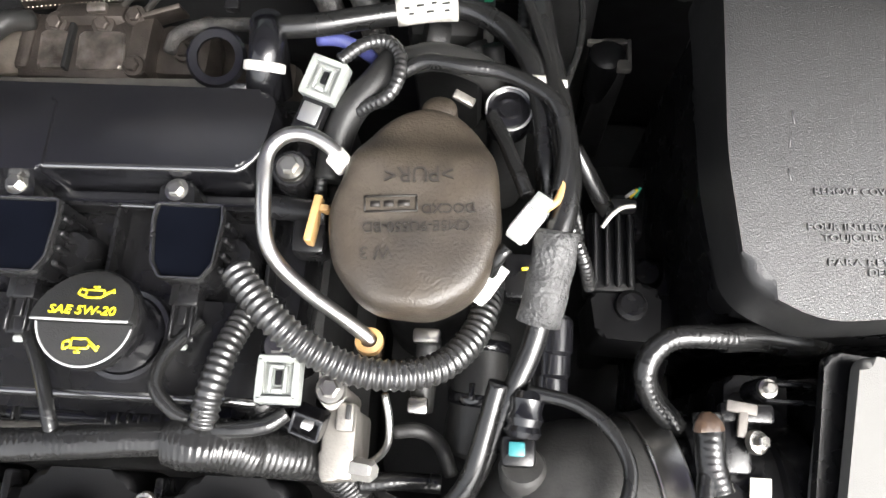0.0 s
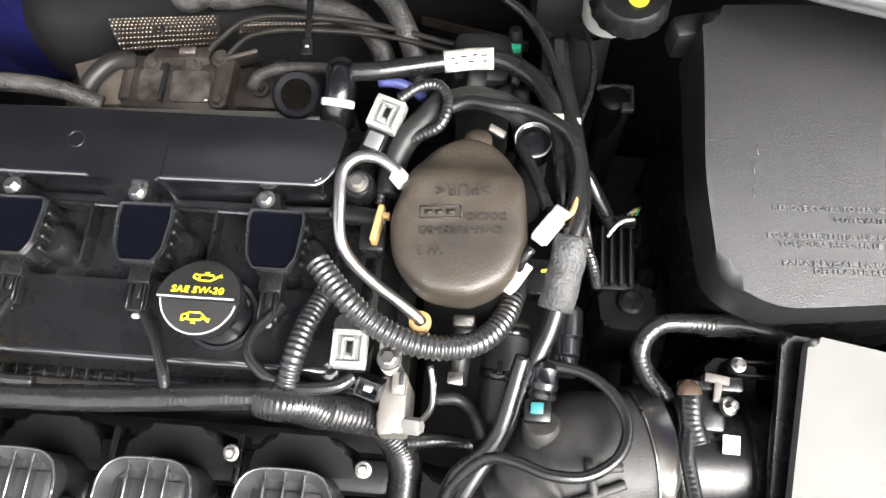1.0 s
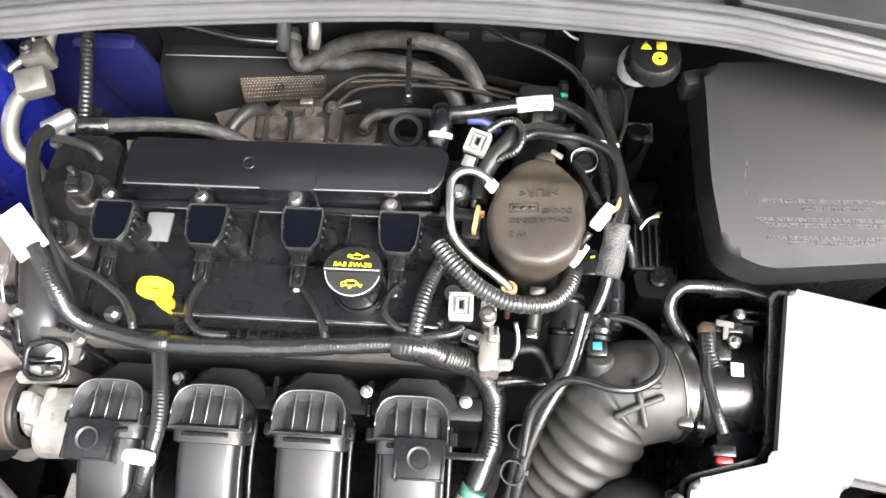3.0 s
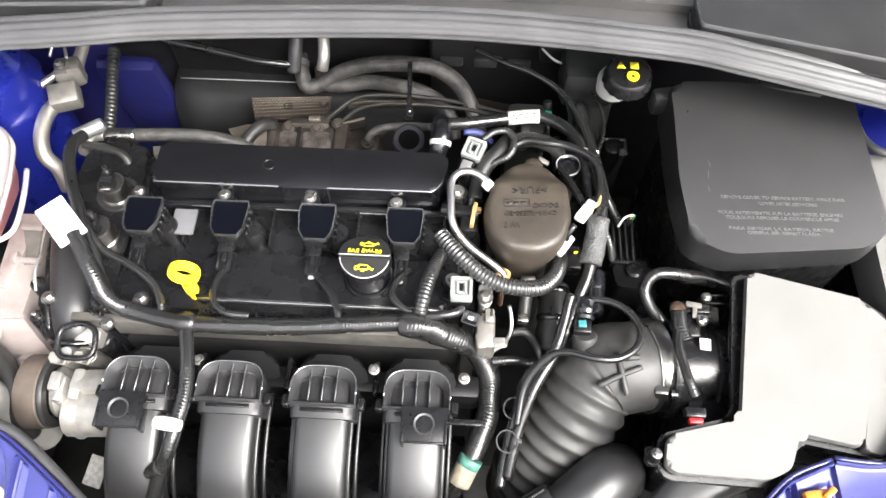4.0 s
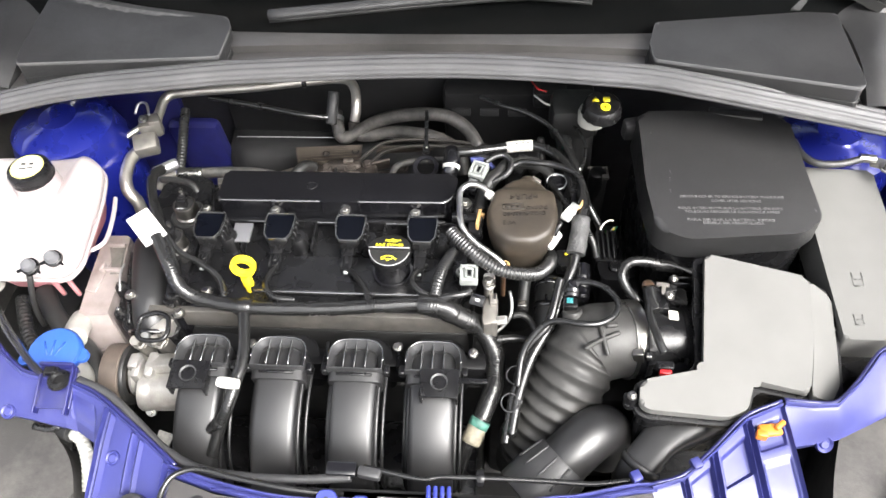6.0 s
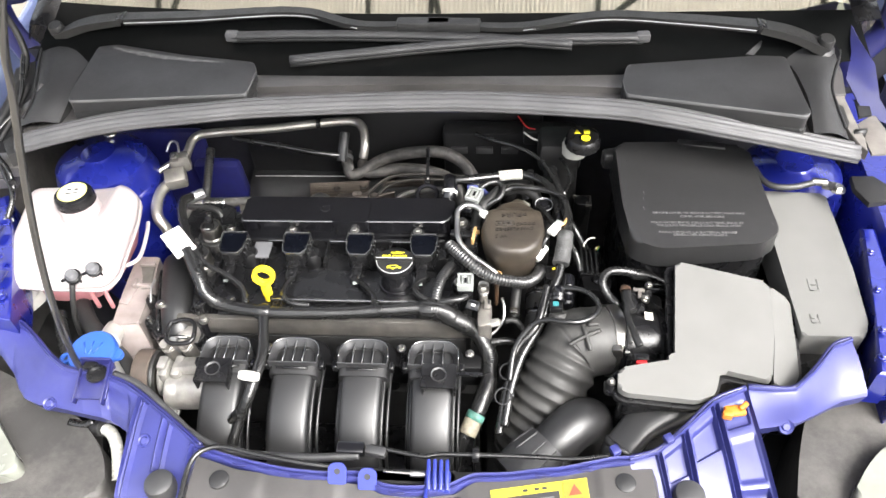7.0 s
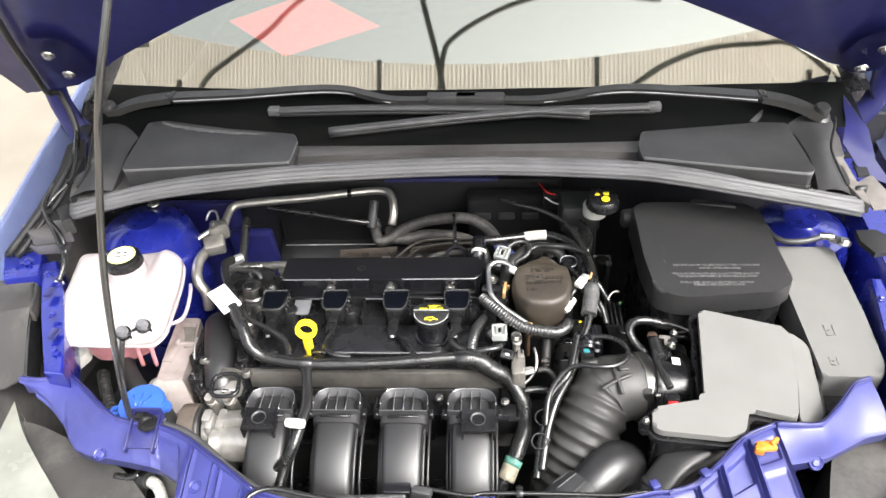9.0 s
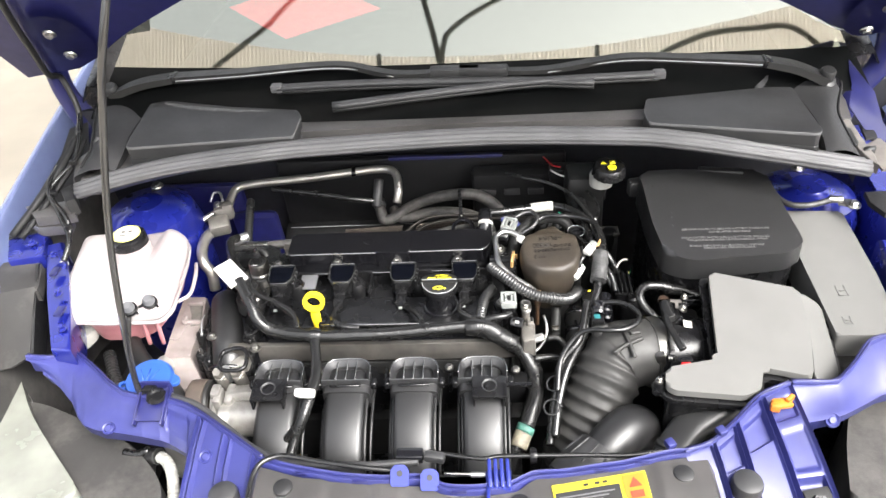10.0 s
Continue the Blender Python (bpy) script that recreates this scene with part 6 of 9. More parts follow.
# ---- coolant reservoir ----
res = thing("coolant_reservoir", (0, 0, 0), "translucent white coolant reservoir with pink coolant and black cap", "reservoir")
tank_o = rounded([(-0.658, 0.080), (-0.600, 0.085), (-0.500, 0.086), (-0.470, 0.060), (-0.459, 0.010), (-0.450, -0.100), (-0.462, -0.123), (-0.546, -0.124), (-0.614, -0.119), (-0.633, -0.100), (-0.641, -0.038)], 0.016, 6)
def tank_top(x, y):
    """Two lobes with a valley for the cap between them, moulded patches and a shallow dent."""
    valley = ease(-0.500, -0.545, x) * ease(-0.62, -0.575, x) * ease(-0.03, 0.02, y)
    lobe = 0.006 * ease(-0.530, -0.505, x)
    dent = 0.005 * math.exp(-((x + 0.585) / 0.012) ** 2) * ease(0.0, -0.06, y) * ease(-0.135, -0.110, y)
    patch = 0.0012 * noise.noise(Vector((x * 170, y * 170, 0))) * math.exp(-((x + 0.500) / 0.018) ** 2 - ((y - 0.035) / 0.030) ** 2)
    patch += 0.0010 * noise.noise(Vector((x * 150, y * 150, 3))) * math.exp(-((x + 0.488) / 0.018) ** 2 - ((y + 0.075) / 0.025) ** 2)
    return -0.010 * valley + lobe - dent + patch + 0.02 * y
part("tank_top", dome(tank_o, [(0, 0.8665)] + [(k / 16, 0.8665) for k in range(1, 14)] + [(0.86, 0.8662), (0.90, 0.8655), (0.94, 0.8638), (0.97, 0.8612), (0.99, 0.858), (1.0, 0.854), (0.99, 0.848)], tank_top, closed=False), M["tank"], res)
part("seam", dome(tank_o, [(0.97, 0.8505), (1.010, 0.8505), (1.014, 0.8495), (1.014, 0.8475), (1.010, 0.8465), (0.97, 0.8465)], lambda x, y: 0.02 * y), M["tank"], res, "moulded seam round the tank")
low_o = rounded([(-0.626, 0.065), (-0.490, 0.070), (-0.490, -0.02), (-0.500, -0.070), (-0.530, -0.092), (-0.595, -0.092), (-0.618, -0.07)], 0.02, 5)
part("tank_bottom", dome(low_o, [(1.08, 0.848), (1.05, 0.835), (1.0, 0.81), (0.95, 0.79), (0.86, 0.772), (0.6, 0.765), (0.0, 0.764)]), M["pink"], res, "pink coolant seen through the plastic")
foot_o = [(-0.648, -0.060), (-0.600, -0.066), (-0.592, -0.092), (-0.624, -0.136), (-0.636, -0.140), (-0.642, -0.131)]
part("foot", prism(foot_o, 0.782, 0.802, 0.004, round_corner=0.006, zfun=lambda x, y: 0.25 * (y + 0.1), zlow=lambda x, y: 0.25 * (y + 0.1)), M["tank_grey"], res, "pale moulded foot with a notched edge")
for k in range(6):
    part("notch", box((-0.6445 + 0.0012 * k, -0.080 - 0.009 * k, 0.800 - 0.002 * k), (0.006, 0.004, 0.008), 0.001, (0, 0, 10)), M["tank_grey"], res)
tube("overflow_tube", [(-0.462, 0.040, 0.825), (-0.452, 0.010, 0.830), (-0.445, -0.030, 0.832), (-0.446, -0.052, 0.834), (-0.460, -0.064, 0.834)], 0.0032, M["tank"], res, "pale looped overflow tube", n=12)
for x in (-0.500, -0.478):
    tube("pink_rib", [(x, -0.105, 0.840), (x - 0.004, -0.102, 0.81), (x - 0.010, -0.095, 0.775)], 0.0035, M["pink"], res, n=10)
part("neck", lathe([(0.030, 0.0), (0.030, -0.02), (0.034, -0.03)], 32, (-0.552, 0.026, 0.884)), M["tank"], res)
cp = part("cap", lathe([(0, 0.014), (0.024, 0.014), (0.0275, 0.012), (0.029, 0.008), (0.029, -0.006), (0.027, -0.008)], 48, (-0.552, 0.026, 0.888), wob=lambda a, h: 1 + (0.014 * math.cos(a * 20) if h < 0.009 else 0)), M["black"], res, "black screw cap with a pale label")
part("cap_label", lathe([(0, 0.0006), (0.022, 0.0006), (0.0222, 0)], 32, (-0.552, 0.026, 0.9023)), M["cap_label"], cp, "pale yellow-edged label")
part("cap_print", lathe([(0, 0.0006), (0.0185, 0.0006), (0.0186, 0)], 32, (-0.552, 0.026, 0.9027)), M["paper"], cp)
part("cap_print", join_bm(*[box((-0.552 + dx, 0.026 + dy, 0.9035), (sx, sy, 0.0006), 0) for dx, dy, sx, sy in ((-0.006, 0.004, 0.007, 0.003), (0.005, 0.005, 0.006, 0.004), (0.006, -0.002, 0.008, 0.002), (-0.004, -0.005, 0.01, 0.002))]), M["print_hole_black"], cp)
for c in ((-0.5030, -0.1190, 0.8705), (-0.4760, -0.1070, 0.8725)):
    nz = part("nipple", lathe([(0, 0.013), (0.006, 0.013), (0.0085, 0.010), (0.009, 0.0), (0.010, -0.006)], 22, c, (0.05, -0.3, 1)), M["grey_pad"], res, "short grey hose stub")
    part("clip_ring", lathe([(0.0088, 0.004), (0.0112, 0.003), (0.0114, -0.002), (0.0088, -0.003), (0.0088, 0.004)], 22, c, (0.05, -0.3, 1)), M["black"], nz, "black spring clip")
    for k in (-1, 1):
        part("clip_ear", box(V(*c) + V(0.012 * k, -0.006, -0.001), (0.008, 0.003, 0.004), 0.001, (0, 0, -35 * k)), M["black"], nz)
tube("vent_hose", [(-0.5035, -0.128, 0.864), (-0.508, -0.138, 0.840), (-0.516, -0.144, 0.805), (-0.526, -0.140, 0.765)], 0.0038, M["rubber"], res, n=8)

wash = thing("washer_filler", (0, 0, 0), "bright blue washer filler cap on a white neck", "washer cap")
wc = V(-0.452, -0.218, 0.826)
part("neck", lathe([(0.024, 0), (0.022, -0.03), (0.02, -0.2)], 28, wc + V(0, 0, -0.006)), M["tank_grey"], wash)
tube("filler_pipe", [(-0.478, -0.128, 0.760), (-0.470, -0.150, 0.775), (-0.462, -0.172, 0.785)], 0.0155, M["tank_grey"], wash, "pale filler pipe", n=20)
part("lid", lathe([(0, 0.008), (0.02, 0.0085), (0.031, 0.006), (0.0335, 0.002), (0.033, -0.006), (0.029, -0.008)], 48, wc, (0, -0.12, 1)), M["blue_cap"], wash)
part("tab", prism(rounded([(wc.x + 0.028, wc.y + 0.010), (wc.x + 0.043, wc.y + 0.004), (wc.x + 0.043, wc.y - 0.008), (wc.x + 0.028, wc.y - 0.012)], 0.005), wc.z - 0.004, wc.z + 0.002, 0.001), M["blue_cap"], wash)
part("loop", lathe([(0.004, -0.002), (0.0085, -0.002), (0.0085, 0.002), (0.004, 0.002), (0.004, -0.002)], 20, wc + V(-0.036, -0.008, -0.003)), M["blue_cap"], wash)
part("pictogram", join_bm(*[box((wc.x + dx, wc.y + dy, wc.z + 0.0086 + 0.12 * dy), (0.0025, 0.02, 0.0008), 0, (6, 0, r)) for dx, dy, r in ((-0.009, 0.002, 25), (0.0, 0.003, 0), (0.009, 0.002, -25))]), M["blue_cap"], wash)

# ---- brake fluid reservoir ----
brk = thing("brake_fluid_reservoir", (0, 0, 0), "black brake fluid cap with yellow symbols on a pale tank", "brake fluid cap")
bc = V(0.229, 0.132, 0.928)
part("tank", lathe([(0, 0), (0.018, 0), (0.020, -0.006), (0.019, -0.022)], 30, bc + V(-0.010, 0.010, -0.014)), M["tank_grey"], brk, "pale translucent tank neck")
# the pale tank's body is coloured near-black for the shade it sits in
part("tank_body", box((0.20, 0.19, 0.86), (0.07, 0.06, 0.06), 0.012), M["dark"], brk)
bcap = part("cap", lathe([(0, 0.006), (0.0225, 0.006), (0.0245, 0.004), (0.0262, -0.003), (0.0270, -0.011), (0.025, -0.013)], 48, bc, (0, -0.08, 1), wob=lambda a, h: 1 + (0.022 * math.cos(a * 16) if h < 0.003 else 0)), M["black"], brk, "ribbed black screw cap")
part("symbol", lathe([(0.0018, 0.001), (0.0034, 0.001), (0.0034, 0.0004), (0.0046, 0.0004), (0.0046, 0.001), (0.0068, 0.001), (0.0069, 0), (0.0018, 0)], 24, bc + V(0.003, -0.008, 0.0065), (0, -0.08, 1)), M["yellow_print"], bcap)
part("symbol", moved(prism([(-0.009, 0), (0.001, 0), (-0.004, 0.010)], 0, 0.0008, 0), Matrix.Translation(bc + V(-0.005, 0.003, 0.0062))), M["yellow_print"], bcap)
part("symbol", moved(prism([(0, 0), (0.009, 0), (0.009, 0.010), (0, 0.010)], 0, 0.0008, 0), Matrix.Translation(bc + V(0.001, 0.003, 0.0062))), M["yellow_print"], bcap)
part("stand", lathe([(0.02, 0), (0.03, -0.3)], 20, (0.21, 0.17, 0.85)), M["dark"], brk)

# ---- brown foam cover and its pipe ----
can = thing("pump_cover", (0, 0, 0), "brown foam cover over the pump with moulded letters", "pump cover")
kc = V(0.1225, -0.0285, 0.890)
def egg(a):
    """Round front, drawn out to a lower neck at the rear."""
    return 0.0460 + 0.0320 * max(0, math.cos(a - 1.50)) ** 3.1 + 0.0006 * math.sin(5 * a) + 0.0004 * math.sin(9 * a + 1)
def foam_top(x, y):
    return -0.013 * ease(0.036, 0.060, y - kc.y) + 0.0009 * noise.noise(Vector((x * 60, y * 60, 0)))
egg_o = [(kc.x + egg(k * math.pi / 48) * math.cos(k * math.pi / 48), kc.y + egg(k * math.pi / 48) * math.sin(k * math.pi / 48)) for k in range(96)]
part("foam_shell", dome(egg_o, [(kk, kc.z + dz) for kk, dz in ((0, 0), (0.15, 0), (0.3, 0), (0.45, 0), (0.6, 0), (0.7, 0), (0.78, -0.0003), (0.85, -0.0008), (0.91, -0.0018), (0.955, -0.0042), (0.985, -0.008), (1.0, -0.014), (1.0, -0.022), (0.975, -0.032), (0.92, -0.044), (0.84, -0.058), (0.74, -0.075), (0.66, -0.095))], foam_top), M["foam"], can)
part("neck_plug", lathe([(0, 0.004), (0.007, 0.003), (0.010, 0.0), (0.012, -0.02)], 20, (0.131, 0.050, 0.868), (0, 0.3, 1)), M["foam"], can)
def canword(txt, x, y, size):
    letters("lettering", txt, size, pose(x, y, kc.z + 0.0001, 0, 0, 184), M["foam_letter"], can, depth=0.0010)
canword(">PUR<", 0.124, 0.000, 0.0125)
canword("DOCXD", 0.1405, -0.0185, 0.0075)
canword("CM5E-9U550-BD", 0.1245, -0.0290, 0.0078)
canword("W 3", 0.105, -0.0440, 0.0095)
part("logo_frame", join_bm(*[moved(box((dx, dy, 0), (sx, sy, 0.0018), 0), pose(0.1105, -0.0175, kc.z, 0, 0, 4)) for dx, dy, sx, sy in ((0, 0.0042, 0.027, 0.0009), (0, -0.0042, 0.027, 0.0009), (-0.0135, 0, 0.0009, 0.0084), (0.0135, 0, 0.0009, 0.0084), (-0.008, 0, 0.005, 0.003), (-0.001, 0, 0.005, 0.003), (0.007, 0, 0.006, 0.003))]), M["foam_letter"], can)
part("pump_body", lathe([(0.026, 0), (0.032, -0.02), (0.036, -0.15)], 30, (kc.x, kc.y + 0.004, kc.z - 0.085)), M["dark"], can)
pipe = thing("fuel_pipe", (0.002, 0, 0), "bare bent aluminium pipe beside the foam cover", "pipe")
tube("pipe", [(0.080, 0.007, 0.882), (0.073, 0.015, 0.886), (0.061, 0.021, 0.888), (0.048, 0.020, 0.888), (0.039, 0.010, 0.886), (0.039, -0.009, 0.884), (0.041, -0.033, 0.878), (0.048, -0.047, 0.872), (0.064, -0.060, 0.864), (0.085, -0.073, 0.857), (0.098, -0.082, 0.850), (0.098, -0.086, 0.842)], 0.0042, M["alu"], pipe, n=16, step=0.003)
part("nut", moved(lathe([(0, 0.004), (0.0055, 0.004), (0.006, 0.003), (0.006, -0.006), (0, -0.006)], 16), aim((0.079, 0.008, 0.882), (0.6, -0.6, -0.1))), M["white"], pipe, "small white sleeve")
part("clip_ring", moved(lathe([(0.0045, 0.003), (0.0076, 0.002), (0.0078, -0.002), (0.0045, -0.003), (0.0045, 0.003)], 24), aim((0.098, -0.083, 0.851), (0, 0.2, 1))), M["tan"], pipe, "tan plastic ring")
part("fitting", lathe([(0.0055, 0.0), (0.0055, -0.012), (0.0032, -0.014), (0.0032, -0.05)], 14, (0.098, -0.086, 0.846), (0, 0.1, 1)), M["amber_tape"], pipe, "brown stem under the ring")
tc = thing("tan_clip", (0.003, 0, 0), "tan plastic clip on a black hose stub", "clip")
part("clip", join_bm(box((0.063, -0.020, 0.866), (0.0045, 0.027, 0.012), 0.001, (0, 0, -8)), box((0.066, -0.013, 0.866), (0.010, 0.004, 0.008), 0.001, (0, 0, -8))), M["tan"], tc)
part("stub", lathe([(0, 0.02), (0.0075, 0.02), (0.0085, 0.012), (0.007, 0.010), (0.007, -0.02)], 18, (0.048, -0.011, 0.858), (1, -0.1, 0)), M["black"], tc)
part("holder", box((0.059, -0.022, 0.850), (0.02, 0.03, 0.02), 0.004), M["black"], tc)

# ---- looms and hoses over the engine ----
def hose(name, label, category, pts, r, m, ribbed=None, seed=0.0, group="", n=14, step=0.003, extra=None):
    h = thing(name, (0, 0, 0), label, category, group)
    rf = None
    if ribbed:
        rf = ribs(*ribbed)
    elif m in ("tape",):
        rf = wraps(seed, 0.050, 0.0034)
        n, step = max(n, 16), min(step, 0.0009)
    tube("sheath" if m in ("loom", "tape") else "hose_body", pts, r, M[m], h, n=n, step=step, rfun=rf)
    return h

hose("corrugated_loom", "thick black corrugated loom curling under the foam cover", "wiring loom",
     [(0.031, -0.054, 0.882), (0.040, -0.065, 0.882), (0.056, -0.081, 0.880), (0.074, -0.093, 0.872), (0.097, -0.101, 0.864), (0.121, -0.101, 0.858), (0.141, -0.093, 0.848), (0.156, -0.075, 0.838), (0.163, -0.054, 0.828), (0.165, -0.034, 0.810)], 0.0088, "loom", (0.0043, 0.16), n=18, step=0.0007)
hose("corrugated_loom", "black corrugated loom rising from the main harness", "wiring loom",
     [(0.015, -0.133, 0.850), (0.018, -0.115, 0.855), (0.022, -0.093, 0.852), (0.026, -0.076, 0.845), (0.033, -0.053, 0.835)], 0.0078, "loom", (0.0042, 0.14), n=16, step=0.0008)
main = hose("main_harness", "thick harness wrapped in black vinyl tape along the engine", "wiring harness",
     [(-0.345, -0.076, 0.885), (-0.323, -0.111, 0.872), (-0.309, -0.132, 0.855), (-0.286, -0.140, 0.842), (-0.227, -0.150, 0.840), (-0.166, -0.151, 0.840), (-0.105, -0.148, 0.840), (-0.044, -0.143, 0.842), (0.011, -0.139, 0.840), (0.042, -0.143, 0.825), (0.072, -0.145, 0.800), (0.092, -0.166, 0.775), (0.091, -0.210, 0.765), (0.075, -0.252, 0.755), (0.059, -0.279, 0.740), (0.046, -0.301, 0.700)],
     0.0090, "tape", seed=1.0, n=20, step=0.0016)
tube("junction_wrap", [(-0.006, -0.141, 0.842), (0.010, -0.141, 0.842), (0.027, -0.142, 0.836), (0.042, -0.146, 0.828)], 0.0142, M["tape"], main, "bulging taped junction", n=20, step=0.0009, rfun=lambda s, t, a: (0.78 + 0.25 * math.sin(math.pi * s / t) ** 0.6) * wraps(31.0)(s, t, a))
tube("junction_wrap", [(-0.237, -0.150, 0.840), (-0.227, -0.150, 0.840), (-0.215, -0.151, 0.840)], 0.0112, M["tape"], main, n=20, step=0.0009, rfun=lambda s, t, a: (0.82 + 0.2 * math.sin(math.pi * s / t) ** 0.6) * wraps(32.0)(s, t, a))
tube("thick_sheath", [(0.036, -0.143, 0.829), (0.055, -0.144, 0.815), (0.072, -0.145, 0.800), (0.086, -0.158, 0.782), (0.092, -0.172, 0.774), (0.092, -0.192, 0.768), (0.090, -0.212, 0.765), (0.082, -0.234, 0.760), (0.075, -0.252, 0.755)], 0.0132, M["tape"], main, "thicker taped bend", n=20, step=0.0009, rfun=lambda s, t, a: (1 - 0.10 * s / t) * wraps(41.0, 0.05, 0.0034)(s, t, a))
tp = [(0.075, -0.252, 0.757), (0.066, -0.271, 0.745)]
tube("teal_band", [Vector(tp[0]) + V(0.001, 0, 0.0), Vector(tp[0]) * 0.6 + Vector(tp[1]) * 0.4], 0.0128, M["teal_tape"], main, "teal tape band", n=20)
tube("label_band", [Vector(tp[0]) * 0.6 + Vector(tp[1]) * 0.4, Vector(tp[1]) + V(-0.003, -0.006, -0.003)], 0.0124, M["cream"], main, "cream paper label band", n=20)
hose("branch_harness", "tape-wrapped harness branch hanging down past the runners", "wiring harness",
     [(-0.226, -0.154, 0.838), (-0.217, -0.192, 0.835), (-0.214, -0.222, 0.830), (-0.217, -0.248, 0.825), (-0.223, -0.272, 0.815), (-0.236, -0.294, 0.790), (-0.244, -0.318, 0.770)], 0.0074, "tape", seed=2.0, n=16, step=0.0016)
hose("branch_harness", "thin taped offshoot behind the intake runner", "wiring harness", [(-0.232, -0.288, 0.800), (-0.259, -0.292, 0.770), (-0.285, -0.302, 0.720), (-0.298, -0.317, 0.680)], 0.0085, "tape", seed=7.0, n=14, step=0.002)
hose("harness_tail", "taped harness tail rising beside the cam solenoids", "wiring harness",
     [(-0.308, -0.133, 0.850), (-0.343, -0.064, 0.872), (-0.382, 0.008, 0.868), (-0.397, 0.052, 0.860), (-0.394, 0.075, 0.850)], 0.0068, "tape", seed=3.0, n=14, step=0.0018)
wt = thing("white_tag", (0, 0, 0), "blank white tag taped round the harness", "tag")
a, b = Vector((-0.372, -0.053, 0.893)), Vector((-0.347, -0.079, 0.888))
part("tag", moved(box((0, 0, 0), (0.031, 0.004, 0.052), 0.0015), aim((a + b) / 2, (b - a), (0.3, -0.4, 1))), M["white"], wt)
wt2 = thing("white_clip", (0, 0, 0), "small white plastic clip on the harness branch", "clip")
a, b = Vector((-0.231, -0.254, 0.836)), Vector((-0.211, -0.256, 0.836))
part("clip", moved(lathe([(0, 0.014), (0.0055, 0.012), (0.0068, 0.006), (0.0068, -0.008), (0.0055, -0.014), (0, -0.015)], 20), aim((a + b) / 2, b - a)), M["white"], wt2)
# leads from the coils down to the harness
for k, pts in enumerate(([(-0.295, -0.076, 0.833), (-0.275, -0.104, 0.845), (-0.257, -0.124, 0.850), (-0.252, -0.140, 0.845)], [(-0.199, -0.077, 0.832), (-0.203, -0.103, 0.842), (-0.200, -0.127, 0.848), (-0.185, -0.140, 0.848), (-0.161, -0.141, 0.845)],
                         [(-0.103, -0.082, 0.832), (-0.085, -0.105, 0.842), (-0.073, -0.125, 0.848), (-0.068, -0.141, 0.845)], [(-0.001, -0.073, 0.832), (-0.014, -0.094, 0.842), (-0.015, -0.112, 0.848), (-0.003, -0.125, 0.848), (0.012, -0.131, 0.846)])):
    hose("coil_lead", "thin taped wiring lead from an ignition coil", "wiring lead", pts, 0.0040, "tape", seed=4.0 + k, group="coil leads", n=14, step=0.0009)
hose("wiring_lead", "thin taped lead from the white tag to the harness", "wiring lead", [(-0.342, -0.062, 0.875), (-0.323, -0.081, 0.862), (-0.292, -0.095, 0.856), (-0.264, -0.114, 0.852), (-0.252, -0.136, 0.848)], 0.0042, "tape", seed=9.0, n=12, step=0.002)
hose("wiring_lead", "short taped lead to a grey connector", "wiring lead", [(0.020, -0.134, 0.848), (0.035, -0.133, 0.852), (0.050, -0.130, 0.852), (0.059, -0.123, 0.850)], 0.0045, "tape", seed=10.0, n=12, step=0.0016)

def grey_connector(at, yaw, label, tilt=(0, 0)):
    g = thing("grey_connector", (0, 0, 0), label, "connector", "grey connectors")
    m = pose(*at, tilt[0], tilt[1], yaw)
    fr = bmesh.new()
    bits = [box((0, 0.0105, 0), (0.022, 0.0035, 0.012), 0.0007), box((0, -0.0105, 0), (0.022, 0.0035, 0.012), 0.0007), box((-0.0095, 0, 0), (0.0035, 0.022, 0.012), 0.0007), box((0.0095, 0, 0), (0.0035, 0.022, 0.012), 0.0007)]
    part("shell", moved(join_bm(*bits), m), M["grey_conn"], g)
    part("core", moved(join_bm(box((0, 0, -0.002), (0.016, 0.018, 0.008), 0.0006), box((-0.004, 0, 0.002), (0.0018, 0.014, 0.008), 0.0004, seg=1), box((0.004, 0, 0.002), (0.0018, 0.014, 0.008), 0.0004, seg=1), box((0, 0.0062, 0.002), (0.009, 0.0018, 0.008), 0.0004, seg=1), box((0, -0.0062, 0.001), (0.006, 0.0028, 0.007), 0.0004, seg=1)), m), M["grey_conn"], g)
    part("slot", moved(box((0, 0.0008, 0.003), (0.0032, 0.0075, 0.0022), 0.0003, seg=1), m), M["black"], g, "dark latch slot")
    part("lower_body", moved(box((0, -0.002, -0.011), (0.019, 0.021, 0.012), 0.002), m), M["black"], g)
    return g
grey_connector((0.0565, -0.1075, 0.862), 1, "light grey rectangular connector beside the foam cover")
gc = grey_connector((0.0635, 0.0655, 0.868), -20, "light grey rectangular connector on a black clip", (12, 0))
part("mount", moved(box((0, -0.022, -0.006), (0.017, 0.022, 0.016), 0.002), pose(*(0.0625, 0.0665, 0.866), 12, 0, -20)), M["black"], gc, "black clip")
part("mount_window", moved(box((0, -0.021, 0.002), (0.012, 0.012, 0.002), 0.0006), pose(*(0.0625, 0.0665, 0.866), 12, 0, -20)), M["steel_dark"], gc)
sq = thing("square_connector", (0, 0, 0), "open black square connector socket with pale rim", "connector")
mm = pose(*(0.068, -0.127, 0.835), 30, 0, -18)
